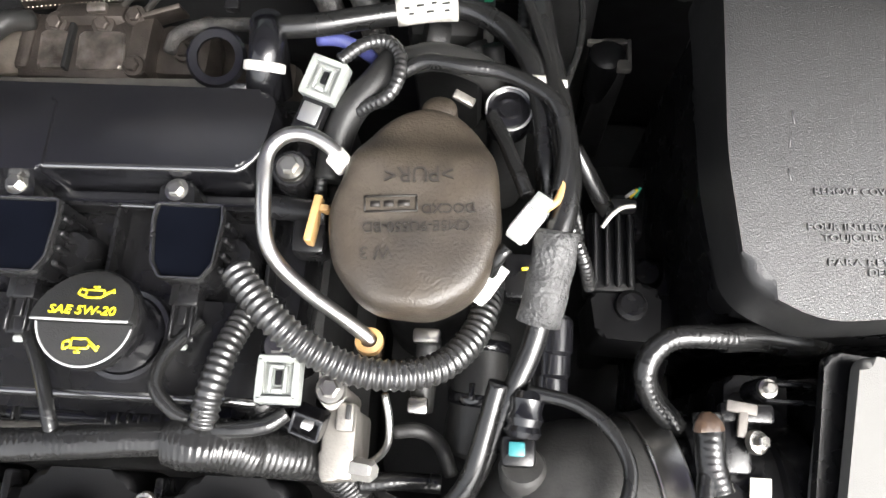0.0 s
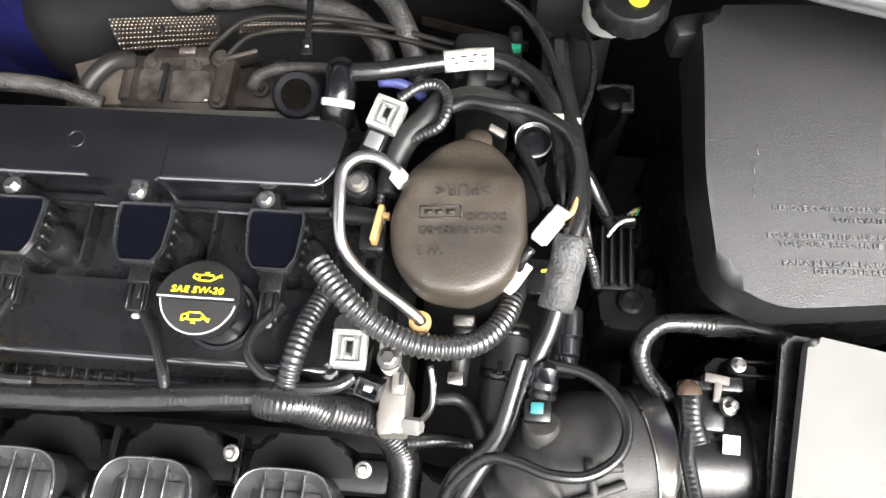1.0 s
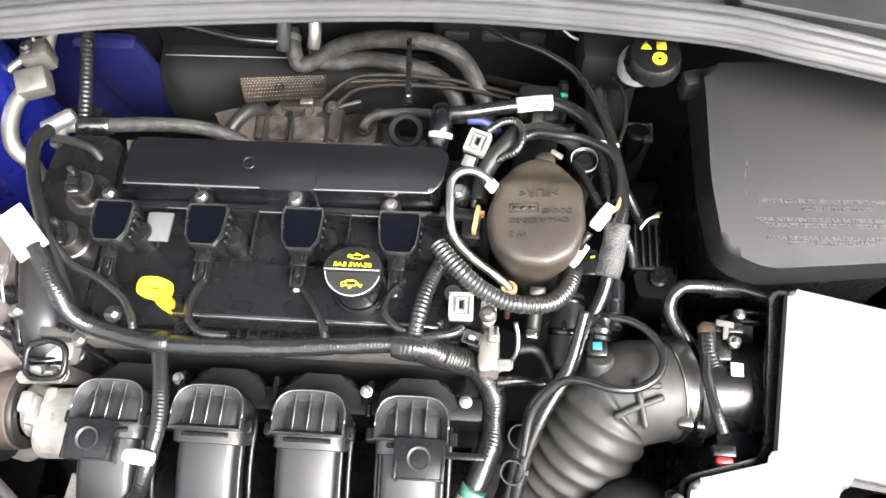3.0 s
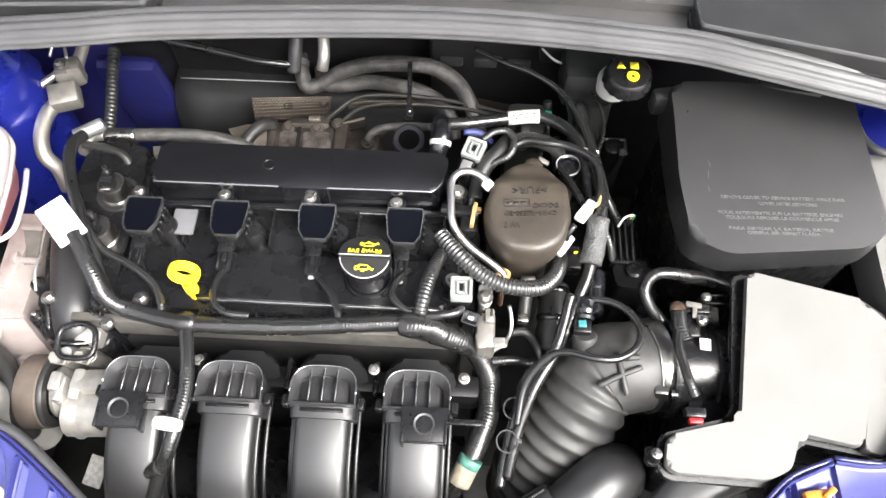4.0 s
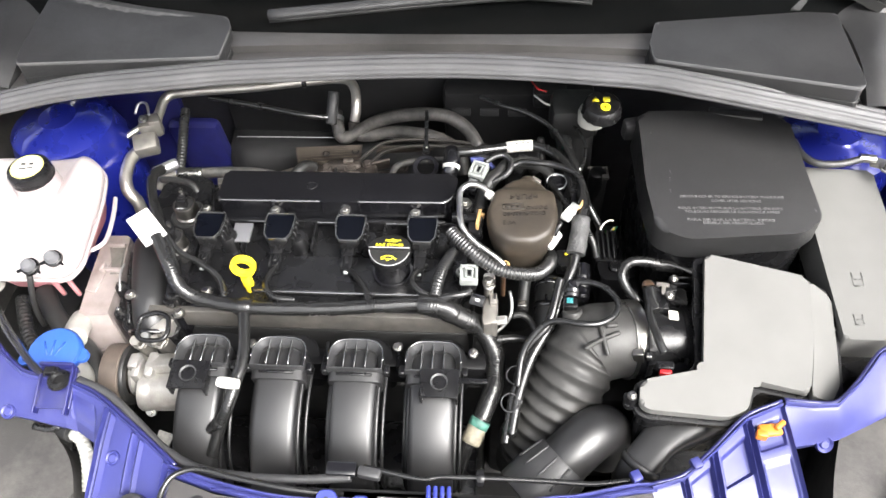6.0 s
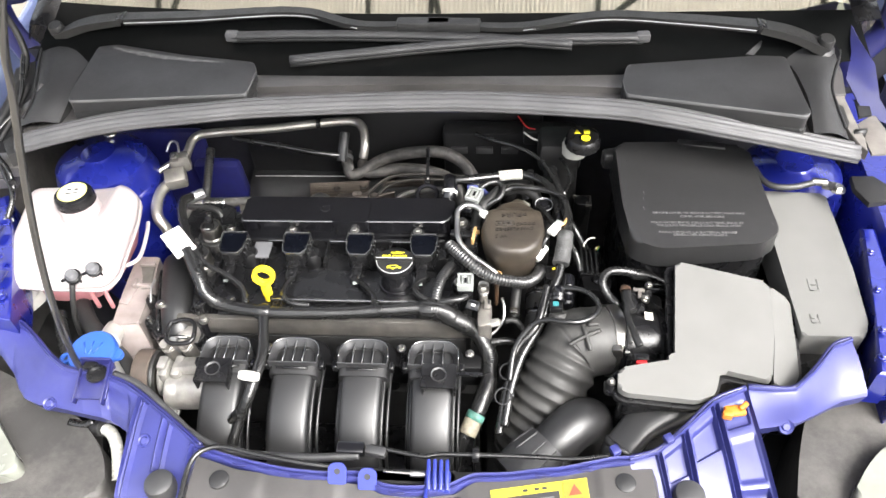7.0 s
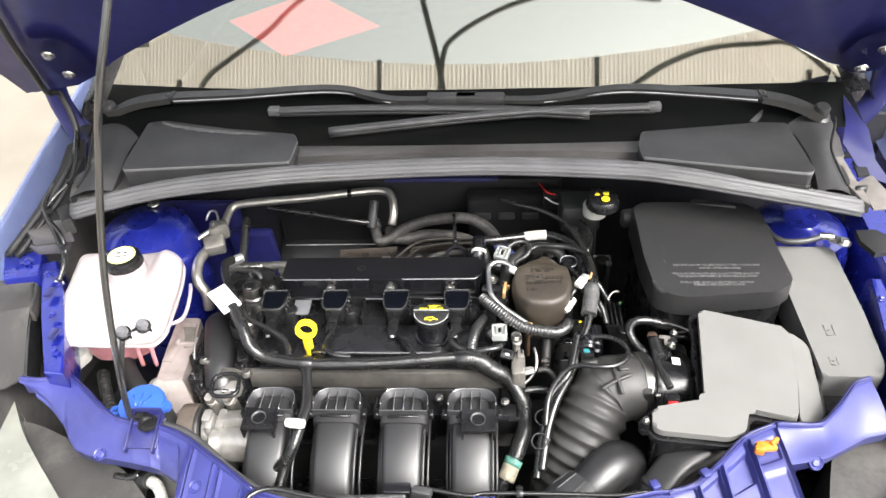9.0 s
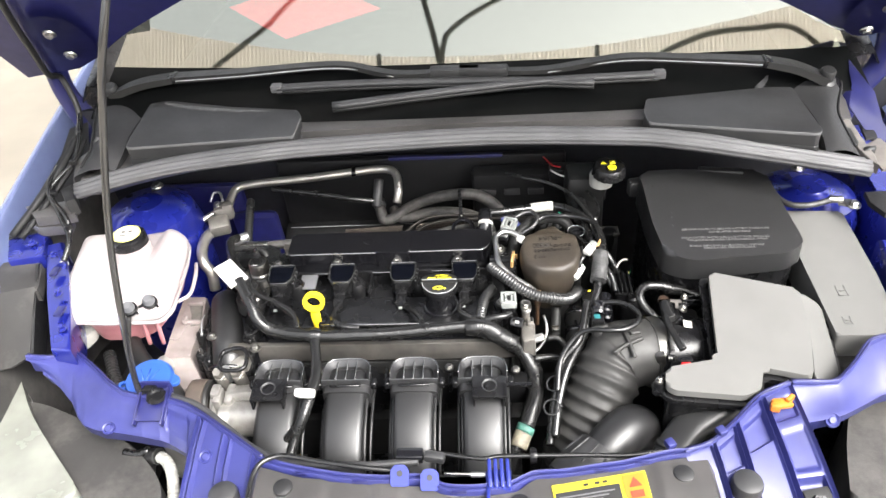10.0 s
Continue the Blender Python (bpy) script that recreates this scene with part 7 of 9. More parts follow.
part("shell", moved(join_bm(box((0, 0.006, 0), (0.018, 0.002, 0.010), 0.0005, seg=1), box((0, -0.006, 0), (0.018, 0.002, 0.010), 0.0005, seg=1), box((-0.008, 0, 0), (0.002, 0.014, 0.010), 0.0005, seg=1), box((0.008, 0, 0), (0.002, 0.014, 0.010), 0.0005, seg=1), box((0, 0, -0.006), (0.018, 0.014, 0.006), 0.001)), mm), M["black_gloss"], sq)
part("pin_block", moved(box((0, 0, 0.001), (0.006, 0.004, 0.006), 0.0008), mm), M["grey_edge"], sq)

# ---- big cables and hoses right of the engine ----
pc = thing("vapour_hose", (0, 0, 0), "thick glossy black hose with a white printed label", "hose")
pts = [(0.032, 0.101, 0.868), (0.053, 0.103, 0.868), (0.080, 0.110, 0.866), (0.107, 0.117, 0.864), (0.131, 0.123, 0.862), (0.152, 0.118, 0.862), (0.171, 0.103, 0.864), (0.181, 0.085, 0.868), (0.186, 0.072, 0.868), (0.191, 0.051, 0.866), (0.193, 0.024, 0.862), (0.194, 0.006, 0.855), (0.192, -0.008, 0.850)]
tube("hose_body", pts, 0.0072, M["rubber_gloss"], pc, n=16)
tube("label", [(0.101, 0.116, 0.864), (0.112, 0.118, 0.864), (0.124, 0.120, 0.864), (0.138, 0.121, 0.864)], 0.0082, M["paper_print"], pc, "white printed label", n=18)
for k, c in enumerate([(0.108, 0.114, 0.872), (0.116, 0.116, 0.872), (0.124, 0.118, 0.872), (0.131, 0.118, 0.872), (0.111, 0.110, 0.872), (0.122, 0.112, 0.872), (0.132, 0.113, 0.872)]):
    part("print_bar", box(c, (0.0045 if k % 2 else 0.003, 0.0012, 0.0006), 0, (0, 0, 8)), M["print_hole_black"], pc)
el = part("elbow", lathe([(0, 0.012), (0.009, 0.012), (0.011, 0.008), (0.0115, -0.02), (0.010, -0.022), (0.010, -0.05)], 22, (0.024, 0.100, 0.862), (0.1, 0.25, 1)), M["black_gloss"], pc, "black quick-connect elbow")
tube("elbow_pipe", [(0.024, 0.102, 0.866), (0.026, 0.087, 0.868), (0.024, 0.074, 0.860), (0.020, 0.069, 0.845)], 0.0105, M["black_gloss"], pc, n=18)
part("white_ring", moved(lathe([(0.0108, 0.003), (0.0124, 0.0024), (0.0124, -0.0024), (0.0108, -0.003)], 24), aim((0.025, 0.076, 0.864), Vector((0.026, 0.087, 0.868)) - Vector((0.024, 0.067, 0.858)))), M["white"], pc, "white locking ring")
cable = thing("battery_cable", (0, 0, 0), "thick black sleeved cable running to the front", "cable")
pts = [(0.186, 0.141, 0.860), (0.189, 0.109, 0.864), (0.194, 0.080, 0.868), (0.199, 0.048, 0.872), (0.203, 0.015, 0.876), (0.202, -0.009, 0.877), (0.198, -0.027, 0.875), (0.194, -0.048, 0.868), (0.190, -0.070, 0.858), (0.182, -0.095, 0.850), (0.173, -0.120, 0.840), (0.162, -0.145, 0.825), (0.154, -0.166, 0.810)] + [(0.130, -0.208, 0.800), (0.117, -0.255, 0.770), (0.112, -0.272, 0.755)]
tube("sheath", pts[:9], 0.0075, M["rubber_gloss"], cable, n=16)
tube("sleeve", [(0.198, -0.025, 0.878), (0.195, -0.046, 0.872), (0.192, -0.061, 0.866), (0.190, -0.071, 0.862)], 0.0118, M["foam_sleeve"], cable, "black foam sleeve", n=18, rfun=lambda s, t, a: 1 + 0.03 * math.sin(s * 300 + a))
lowpts = [(0.192, -0.065, 0.860), (0.187, -0.084, 0.853), (0.178, -0.106, 0.845), (0.168, -0.133, 0.833), (0.156, -0.157, 0.820)] + [(0.136, -0.191, 0.808), (0.122, -0.228, 0.785), (0.113, -0.272, 0.757)]
tube("bare_run", lowpts, 0.0062, M["rubber_gloss"], cable, n=16)
hose("drain_hose", "long thin black hose beside the battery cable", "hose", [(0.171, -0.101, 0.850), (0.156, -0.154, 0.830), (0.130, -0.179, 0.810), (0.120, -0.211, 0.790), (0.111, -0.247, 0.765), (0.106, -0.280, 0.750)], 0.0058, "rubber_gloss", n=14)
hose("purge_hose", "thin glossy black hose arching over the intake duct", "hose",
     [(0.186, -0.105, 0.850), (0.211, -0.111, 0.856), (0.228, -0.124, 0.860), (0.237, -0.143, 0.862), (0.231, -0.163, 0.865), (0.212, -0.176, 0.866), (0.190, -0.177, 0.866), (0.168, -0.170, 0.860), (0.151, -0.169, 0.850), (0.134, -0.181, 0.835), (0.124, -0.197, 0.820), (0.119, -0.228, 0.800)], 0.0038, "rubber_gloss", n=14)
hose("thin_loom", "thin corrugated loom looping behind the foam cover", "wiring loom", [(0.072, 0.075, 0.875), (0.086, 0.086, 0.876), (0.099, 0.088, 0.876), (0.107, 0.079, 0.876), (0.107, 0.064, 0.876), (0.101, 0.055, 0.872), (0.088, 0.051, 0.865), (0.074, 0.044, 0.855), (0.065, 0.020, 0.850), (0.062, 0.004, 0.845)], 0.0042, "loom", (0.0034, 0.14), n=12, step=0.0008)
hose("rubber_hose", "dull black hose along the foam cover", "hose", [(0.102, 0.085, 0.860), (0.093, 0.070, 0.862), (0.078, 0.052, 0.858), (0.070, 0.035, 0.850), (0.067, 0.012, 0.845)], 0.0095, "rubber", n=16)
hose("wiring_lead", "taped black lead arching over the pump", "wiring lead", [(0.108, 0.071, 0.872), (0.123, 0.076, 0.876), (0.143, 0.071, 0.880), (0.166, 0.068, 0.880), (0.185, 0.058, 0.882), (0.196, 0.048, 0.882), (0.201, 0.033, 0.880), (0.201, 0.013, 0.880), (0.198, -0.004, 0.880)], 0.0046, "tape", seed=12.0, n=12, step=0.0016)
hose("rubber_hose", "dull black hose behind the pump", "hose", [(0.109, 0.084, 0.862), (0.126, 0.086, 0.865), (0.146, 0.081, 0.866), (0.160, 0.078, 0.855), (0.165, 0.073, 0.830)], 0.0085, "rubber", n=14)
hose("wiring_lead", "thin black lead down to the white connector", "wiring lead", [(0.161, 0.051, 0.860), (0.169, 0.032, 0.866), (0.176, 0.012, 0.872), (0.182, -0.005, 0.876)], 0.0042, "tape", seed=13.0, n=10, step=0.002)
wcn = thing("white_connector", (0, 0, 0), "white two-wire connector with brown lead", "connector")
a, b = Vector((0.173, -0.035, 0.884)), Vector((0.188, -0.013, 0.882))
mw = aim((a + b) / 2, b - a, (0, 0, 1))
part("body", moved(join_bm(box((0, 0, 0.002), (0.012, 0.009, 0.019), 0.0012), box((0, 0.003, -0.006), (0.010, 0.006, 0.01), 0.001), box((0.004, 0.005, 0.004), (0.002, 0.003, 0.012), 0.0005, seg=1)), mw), M["white"], wcn)
part("latch", moved(box((0, 0.004, 0.013), (0.010, 0.006, 0.010), 0.001), mw), M["grey_conn"], wcn, "grey latch half")
tube("brown_lead", [(0.190, -0.015, 0.883), (0.196, -0.011, 0.884), (0.199, -0.004, 0.883), (0.200, 0.005, 0.882)], 0.0022, M["tan"], wcn, "pale brown wires", n=8)
tube("black_lead", [(0.172, -0.036, 0.882), (0.167, -0.042, 0.878), (0.164, -0.047, 0.868), (0.162, -0.051, 0.850)], 0.0034, M["rubber_gloss"], wcn, n=8)
part("white_sleeve", moved(lathe([(0, 0.012), (0.0065, 0.012), (0.008, 0.006), (0.008, -0.012), (0, -0.012)], 18), aim((0.161, -0.049, 0.862), (-0.55, -0.8, -0.3))), M["white"], wcn, "white elbow sleeve")
cl = thing("cable_label", (0, 0, 0), "small white paper flags on the cables", "label")
part("flag", box((0.186, 0.066, 0.876), (0.012, 0.006, 0.001), 0, (0, 20, 10)), M["paper"], cl)
part("flag", box((0.200, 0.064, 0.876), (0.005, 0.005, 0.001), 0, (0, 10, 0)), M["paper"], cl)
gr = thing("engine_lifting_ring", (0, 0, 0), "round dark pulley-like disc with a pale rim behind the pump", "mount")
part("disc", lathe([(0, 0.002), (0.004, 0.002), (0.0045, 0.0035), (0.006, 0.0035), (0.007, 0.0015), (0.011, 0.001), (0.0125, 0.002), (0.0135, 0.0005), (0.0135, -0.02)], 32, (0.171, 0.057, 0.857), (0, -0.05, 1)), M["black_gloss"], gr)
part("rim", lathe([(0.0128, 0.002), (0.0136, 0.0028), (0.0142, 0.001), (0.0128, 0.002)], 32, (0.171, 0.057, 0.857), (0, -0.05, 1)), M["grey_edge"], gr)
part("stem", lathe([(0.012, 0), (0.014, -0.12)], 18, (0.171, 0.057, 0.85)), M["dark"], gr)

# ---- intake duct ----
duct = thing("intake_duct", (0, 0, 0), "black ribbed rubber intake duct with a steel clamp", "intake duct")
dp = [(0.262, -0.155, 0.800), (0.238, -0.160, 0.803), (0.208, -0.167, 0.797), (0.188, -0.195, 0.775), (0.168, -0.222, 0.742), (0.150, -0.245, 0.70), (0.14, -0.26, 0.65)]
def duct_r(s, total, a):
    if s < 0.055:
        return 1.0 + 0.05 * ease(0.02, 0.05, s)
    if s > total - 0.03:
        return 0.95
    return 1.0 - 0.085 * (0.5 + 0.5 * math.cos(2 * math.pi * s / 0.0165)) ** 0.7 + 0.03
tube("bellows", dp, 0.0475, M["rubber_duct"], duct, "ribbed black rubber bellows", n=36, step=0.0012, rfun=duct_r)
cd = Vector(dp[0]) - Vector(dp[1])
clamp = part("clamp", moved(lathe([(0.0480, 0.0085), (0.0500, 0.0085), (0.0503, 0.0075), (0.0496, 0.006), (0.0496, -0.006), (0.0503, -0.0075), (0.0500, -0.0085), (0.0480, -0.0085), (0.0480, 0.0085)], 48), aim(Vector(dp[0]) - cd.normalized() * 0.004, cd)), M["steel"], duct, "bright steel band clamp")
part("screw", moved(join_bm(box((0, 0, 0), (0.010, 0.022, 0.013), 0.002), lathe([(0, 0.016), (0.005, 0.016), (0.005, 0.010)], 12)), aim((0.262, -0.195, 0.826), (0.9, -0.1, 0.2))), M["steel"], clamp)
for k, pts in enumerate(([(0.196, -0.196, 0.8405), (0.214, -0.188, 0.8475), (0.238, -0.178, 0.8510)], [(0.214, -0.164, 0.8520), (0.218, -0.182, 0.8500), (0.224, -0.204, 0.8400)], [(0.222, -0.170, 0.8520), (0.236, -0.168, 0.8520)])):
    tube("moulded_rib", pts, 0.0030, M["rubber_duct"], duct, n=8)
part("spigot", lathe([(0, 0.012), (0.011, 0.012), (0.013, 0.009), (0.0125, -0.03)], 20, (0.186, -0.148, 0.832), (-0.1, 0.45, 0.8)), M["rubber_duct"], duct)
maf = thing("airflow_meter", (0, 0, 0), "black airflow meter housing with label and red-tabbed plug", "sensor")
part("housing", moved(lathe([(0.047, -0.005), (0.0475, 0.006), (0.044, 0.008), (0.043, 0.05), (0.046, 0.052), (0.046, 0.07)], 40), aim((0.268, -0.158, 0.800), (1, 0.03, -0.02))), M["black"], maf)
part("ring", moved(lathe([(0.0475, 0), (0.052, 0), (0.052, 0.006), (0.0475, 0.006)], 40), aim((0.272, -0.158, 0.800), (1, 0.03, -0.02))), M["black"], maf)
part("sensor_block", box((0.292, -0.126, 0.838), (0.020, 0.030, 0.020), 0.003), M["black"], maf)
part("label", box((0.3055, -0.148, 0.8455), (0.012, 0.012, 0.001), 0.0003, (8, 12, 0), seg=1), M["paper"], maf, "white paper label")
part("side_bracket", box((0.300, -0.110, 0.846), (0.028, 0.010, 0.008), 0.002), M["black"], maf)
part("sensor_head", join_bm(box((0.296, -0.108, 0.8525), (0.016, 0.006, 0.003), 0.001, (0, 0, -8)), box((0.296, -0.116, 0.8525), (0.005, 0.014, 0.003), 0.001, (0, 0, -8))), M["plate_pale"], maf, "pale T-shaped sensor head")
bolt(maf, (0.302, -0.125, 0.852), (0.4, 0, 1), 0.004, M["steel"])
part("plug", box((0.285, -0.222, 0.850), (0.020, 0.010, 0.012), 0.002), M["black"], maf)
part("red_tab", box((0.285, -0.230, 0.851), (0.014, 0.006, 0.008), 0.002), M["red"], maf, "red locking tab")
hose("meter_lead", "taped lead from the airflow meter to its plug", "wiring lead", [(0.278, -0.129, 0.858), (0.273, -0.154, 0.862), (0.275, -0.173, 0.862), (0.279, -0.192, 0.862), (0.285, -0.208, 0.858)], 0.0050, "tape", seed=15.0, n=12, step=0.0016)
hose("yellow_taped_lead", "short loom end with torn brown tape at the airflow meter", "wiring lead", [(0.276, -0.113, 0.862), (0.276, -0.124, 0.862), (0.277, -0.138, 0.860), (0.281, -0.151, 0.858)], 0.0075, "tape", seed=16.0, n=14, step=0.0016)
tt = thing("torn_tape", (0, 0, 0), "torn amber tape end on the loom", "tape")
part("flap", moved(lathe([(0.0015, 0.006), (0.0035, 0.005), (0.0062, 0.001), (0.0072, -0.003)], 14, wob=lambda a, h: 1 + 0.2 * math.sin(3 * a)), aim((0.274, -0.118, 0.866), (-0.1, 0.9, 0.3))), M["amber_tape"], tt)
hose("sensor_hose", "taped loom looping between duct and battery", "wiring loom",
     [(0.296, -0.070, 0.845), (0.279, -0.071, 0.850), (0.263, -0.073, 0.852), (0.252, -0.081, 0.852), (0.248, -0.093, 0.848), (0.254, -0.105, 0.840), (0.267, -0.117, 0.830), (0.276, -0.127, 0.815)], 0.0065, "tape", seed=17.0, n=14, step=0.0016)
hose("sensor_hose", "dull wrapped loom disappearing beneath the battery cover", "wiring loom", [(0.291, -0.070, 0.843), (0.312, -0.067, 0.836), (0.341, -0.066, 0.820), (0.363, -0.059, 0.800)], 0.0080, "rubber_gloss", n=14)
tq = thing("teal_connector", (0, 0, 0), "black quick connector with a teal locking tab", "connector")
part("body", box((0.182, -0.136, 0.842), (0.018, 0.016, 0.018), 0.003), M["black"], tq)
part("tab", box((0.181, -0.135, 0.852), (0.0085, 0.0075, 0.003), 0.001), M["teal"], tq, "teal locking tab")
part("barrel", lathe([(0.008, 0), (0.010, 0.003), (0.0085, 0.006), (0.010, 0.010), (0.0085, 0.014), (0.0095, 0.02), (0.007, 0.024), (0, 0.024)], 20, (0.184, -0.129, 0.848), (0.1, 1, 0.1)), M["black_gloss"], tq)

# ---- parts between foam cover and duct ----
th = thing("thermostat_housing", (0, 0, 0), "cast metal housing with bolts beneath the loom", "housing")
part("strap", prism(rounded([(0.0745, -0.094), (0.0885, -0.094), (0.0900, -0.114), (0.0820, -0.122), (0.0740, -0.114)], 0.005), 0.846, 0.8495, 0.0008), M["cast_bright"], th, "flat plated strap with a bolt")
bolt(th, (0.0815, -0.1095, 0.8495), r=0.0052, material=M["steel"])
part("strap_post", lathe([(0.006, 0), (0.006, -0.07)], 14, (0.0815, -0.1095, 0.846)), M["cast_light"], th)
part("casting", join_bm(box((0.084, -0.136, 0.798), (0.020, 0.040, 0.060), 0.004), box((0.0875, -0.122, 0.822), (0.010, 0.016, 0.024), 0.002), box((0.080, -0.148, 0.812), (0.012, 0.018, 0.03), 0.003, (0, 0, 10))), M["cast_light"], th, "grey cast body with ledges")
part("slot", box((0.0895, -0.1195, 0.8345), (0.003, 0.008, 0.002), 0.0005), M["print_hole_black"], th)
part("union", lathe([(0, 0.010), (0.0045, 0.010), (0.006, 0.008), (0.0062, -0.004)], 6, (0.0965, -0.149, 0.824), (0.9, -0.1, 0.4)), M["cast_bright"], th, "hexagon union")
hose("metal_line", "thin bare metal line beside the housing", "pipe", [(0.108, -0.108, 0.830), (0.111, -0.121, 0.825), (0.110, -0.135, 0.815), (0.100, -0.144, 0.800), (0.082, -0.152, 0.790)], 0.0022, "alu", n=10)
hose("small_hose", "thin black hose beside the housing", "hose", [(0.112, -0.126, 0.800), (0.127, -0.125, 0.800), (0.139, -0.132, 0.790), (0.146, -0.148, 0.780)], 0.0045, "rubber", n=10)
hose("small_hose", "thin taped hose under the main harness", "hose", [(0.093, -0.157, 0.790), (0.113, -0.154, 0.790), (0.140, -0.154, 0.785)], 0.0055, "tape", seed=20, n=10)
wp = thing("water_hose", (0, 0, 0), "short thick black coolant hose with spring clamps", "hose")
wpts = [(0.161, -0.065, 0.790), (0.161, -0.086, 0.790), (0.160, -0.107, 0.785), (0.156, -0.130, 0.770)]
tube("hose_body", wpts, 0.0172, M["rubber"], wp, n=24, rfun=lambda s, t, a: 1 + 0.02 * math.sin(s * 260))
for a, b in (((0.161, -0.070, 0.790), (0.161, -0.077, 0.790)), ((0.1605, -0.098, 0.7875), (0.1602, -0.105, 0.7855))):
    tube("clamp", [a, b], 0.0186, M["black_gloss"], wp, "black spring clamp", n=24)
    part("clamp_ear", box(Vector(a) * 0.5 + Vector(b) * 0.5 + V(-0.004, 0, 0.019), (0.004, 0.010, 0.007), 0.001), M["black_gloss"], wp)
qs = thing("hose_stub", (0, 0, 0), "black coolant stub with a metal spring clip", "hose stub")
tube("hose_body", [(0.130, -0.071, 0.810), (0.128, -0.090, 0.800), (0.126, -0.112, 0.790)], 0.0075, M["rubber"], qs, n=14)
part("clip", box((0.129, -0.073, 0.823), (0.016, 0.009, 0.006), 0.002), M["steel"], qs)
part("clip", box((0.125, -0.111, 0.805), (0.012, 0.010, 0.006), 0.002), M["steel"], qs)
bq = thing("black_connector", (0, 0, 0), "stacked black quick connectors beside the cable", "connector")
for k, y in enumerate((600, 640, 680)):
    part("segment", lathe([(0, 0.012), (0.008, 0.012), (0.0105, 0.009), (0.0105, -0.009), (0.008, -0.012)], 18, Vector((0.203, -0.069, 0.820)) + V(-0.001 * k, -0.013 * k, -0.003 * k), (0, -1, -0.1)), M["black_gloss"], bq)
mb = thing("mount_bracket", (0, 0, 0), "black cast gearbox mount bracket", "bracket")
part("arm", prism([(0.242, 0.004), (0.288, 0.004), (0.292, -0.02), (0.288, -0.06), (0.275, -0.10), (0.262, -0.10), (0.266, -0.055), (0.248, -0.04)], 0.68, 0.748, 0.006, seg=3, round_corner=0.012), M["black"], mb)
part("boss", lathe([(0, 0.006), (0.008, 0.006), (0.011, 0.003), (0.012, 0)], 20, (0.272, -0.008, 0.748)), M["black"], mb)
part("lug", box((0.245, -0.02, 0.74), (0.02, 0.03, 0.03), 0.006), M["black"], mb)
part("post", box((0.27, -0.03, 0.6), (0.04, 0.05, 0.2), 0.008), M["dark"], mb)
# ---- behind the engine ----
hv = thing("heater_hose", (0, 0, 0), "dusty grey rubber heater hose bent across the bulkhead", "hose", "heater hoses")
tube("hose_body", [(-0.183, 0.290, 0.770), (-0.178, 0.265, 0.760), (-0.170, 0.250, 0.750), (-0.149, 0.253, 0.755), (-0.116, 0.260, 0.775), (-0.073, 0.255, 0.795), (-0.026, 0.244, 0.810), (0.010, 0.238, 0.810), (0.039, 0.224, 0.800), (0.057, 0.198, 0.790), (0.068, 0.176, 0.775), (0.073, 0.163, 0.750)], 0.0105, M["hose_grey"], hv, n=18)
part("end_clamp", moved(lathe([(0.0108, 0.004), (0.0118, 0.004), (0.0118, -0.004), (0.0108, -0.004)], 22), aim((-0.181, 0.278, 0.765), (0, -0.9, -0.3))), M["steel_dark"], hv)
hb = thing("heater_hose", (0, 0, 0), "dusty grey rubber heater hose below the first", "hose", "heater hoses")
tube("hose_body", [(-0.155, 0.284, 0.750), (-0.146, 0.257, 0.752), (-0.122, 0.250, 0.755), (-0.083, 0.250, 0.765), (-0.040, 0.236, 0.775), (-0.007, 0.226, 0.775), (0.017, 0.214, 0.770), (0.033, 0.195, 0.760), (0.037, 0.179, 0.740)], 0.0100, M["hose_grey"], hb, n=18)
st = thing("tie_strap", (0, 0, 0), "long black plastic strap standing across the hoses", "strap")
a, b = Vector((-0.022, 0.227, 0.832)), Vector((-0.018, 0.152, 0.822))
part("strap", moved(box((0, 0, 0), (0.006, 0.004, (b - a).length), 0.001), aim((a + b) / 2, b - a)), M["black"], st)
part("strap_head", moved(box((0, 0, 0), (0.010, 0.008, 0.016), 0.002), aim(b, b - a)), M["black"], st)
part("eye_dot", box(b + V(0.001, -0.002, 0.006), (0.003, 0.002, 0.001), 0), M["paper"], st)
lift = thing("lifting_eye", (0, 0, 0), "black steel lifting eye behind the valve cover", "bracket")
lc = V(*(-0.013, 0.093, 0.845))
part("eye", lathe([(0.0125, 0.0015), (0.0175, 0.002), (0.0195, 0), (0.0175, -0.002), (0.0125, -0.0015), (0.0125, 0.0015)], 32, lc, (0, -0.35, 1)), M["black_gloss"], lift)
part("stem", box(lc + V(0.006, -0.022, -0.014), (0.026, 0.022, 0.004), 0.001, (35, 0, 0)), M["black_gloss"], lift)
shp = thing("heat_shield", (0, 0, 0), "perforated silver heat shield over the exhaust", "heat shield")
q = [(-0.246, 0.230, 0.745), (-0.135, 0.239, 0.745), (-0.140, 0.229, 0.710), (-0.247, 0.219, 0.705)]
def shield_sheet(q, nu, nv, amp):
    rows = []
    for j in range(nv + 1):
        row = []
        for i in range(nu + 1):
            u, v = i / nu, j / nv
            p = lerp4(q, u, v, u, v)[0]
            dz = amp if (i % 2) ^ (j % 2) else -amp
            row.append((p.x, p.y, p.z + dz + 0.006 * math.sin(v * math.pi)))
        rows.append(row)
    return strip(rows)
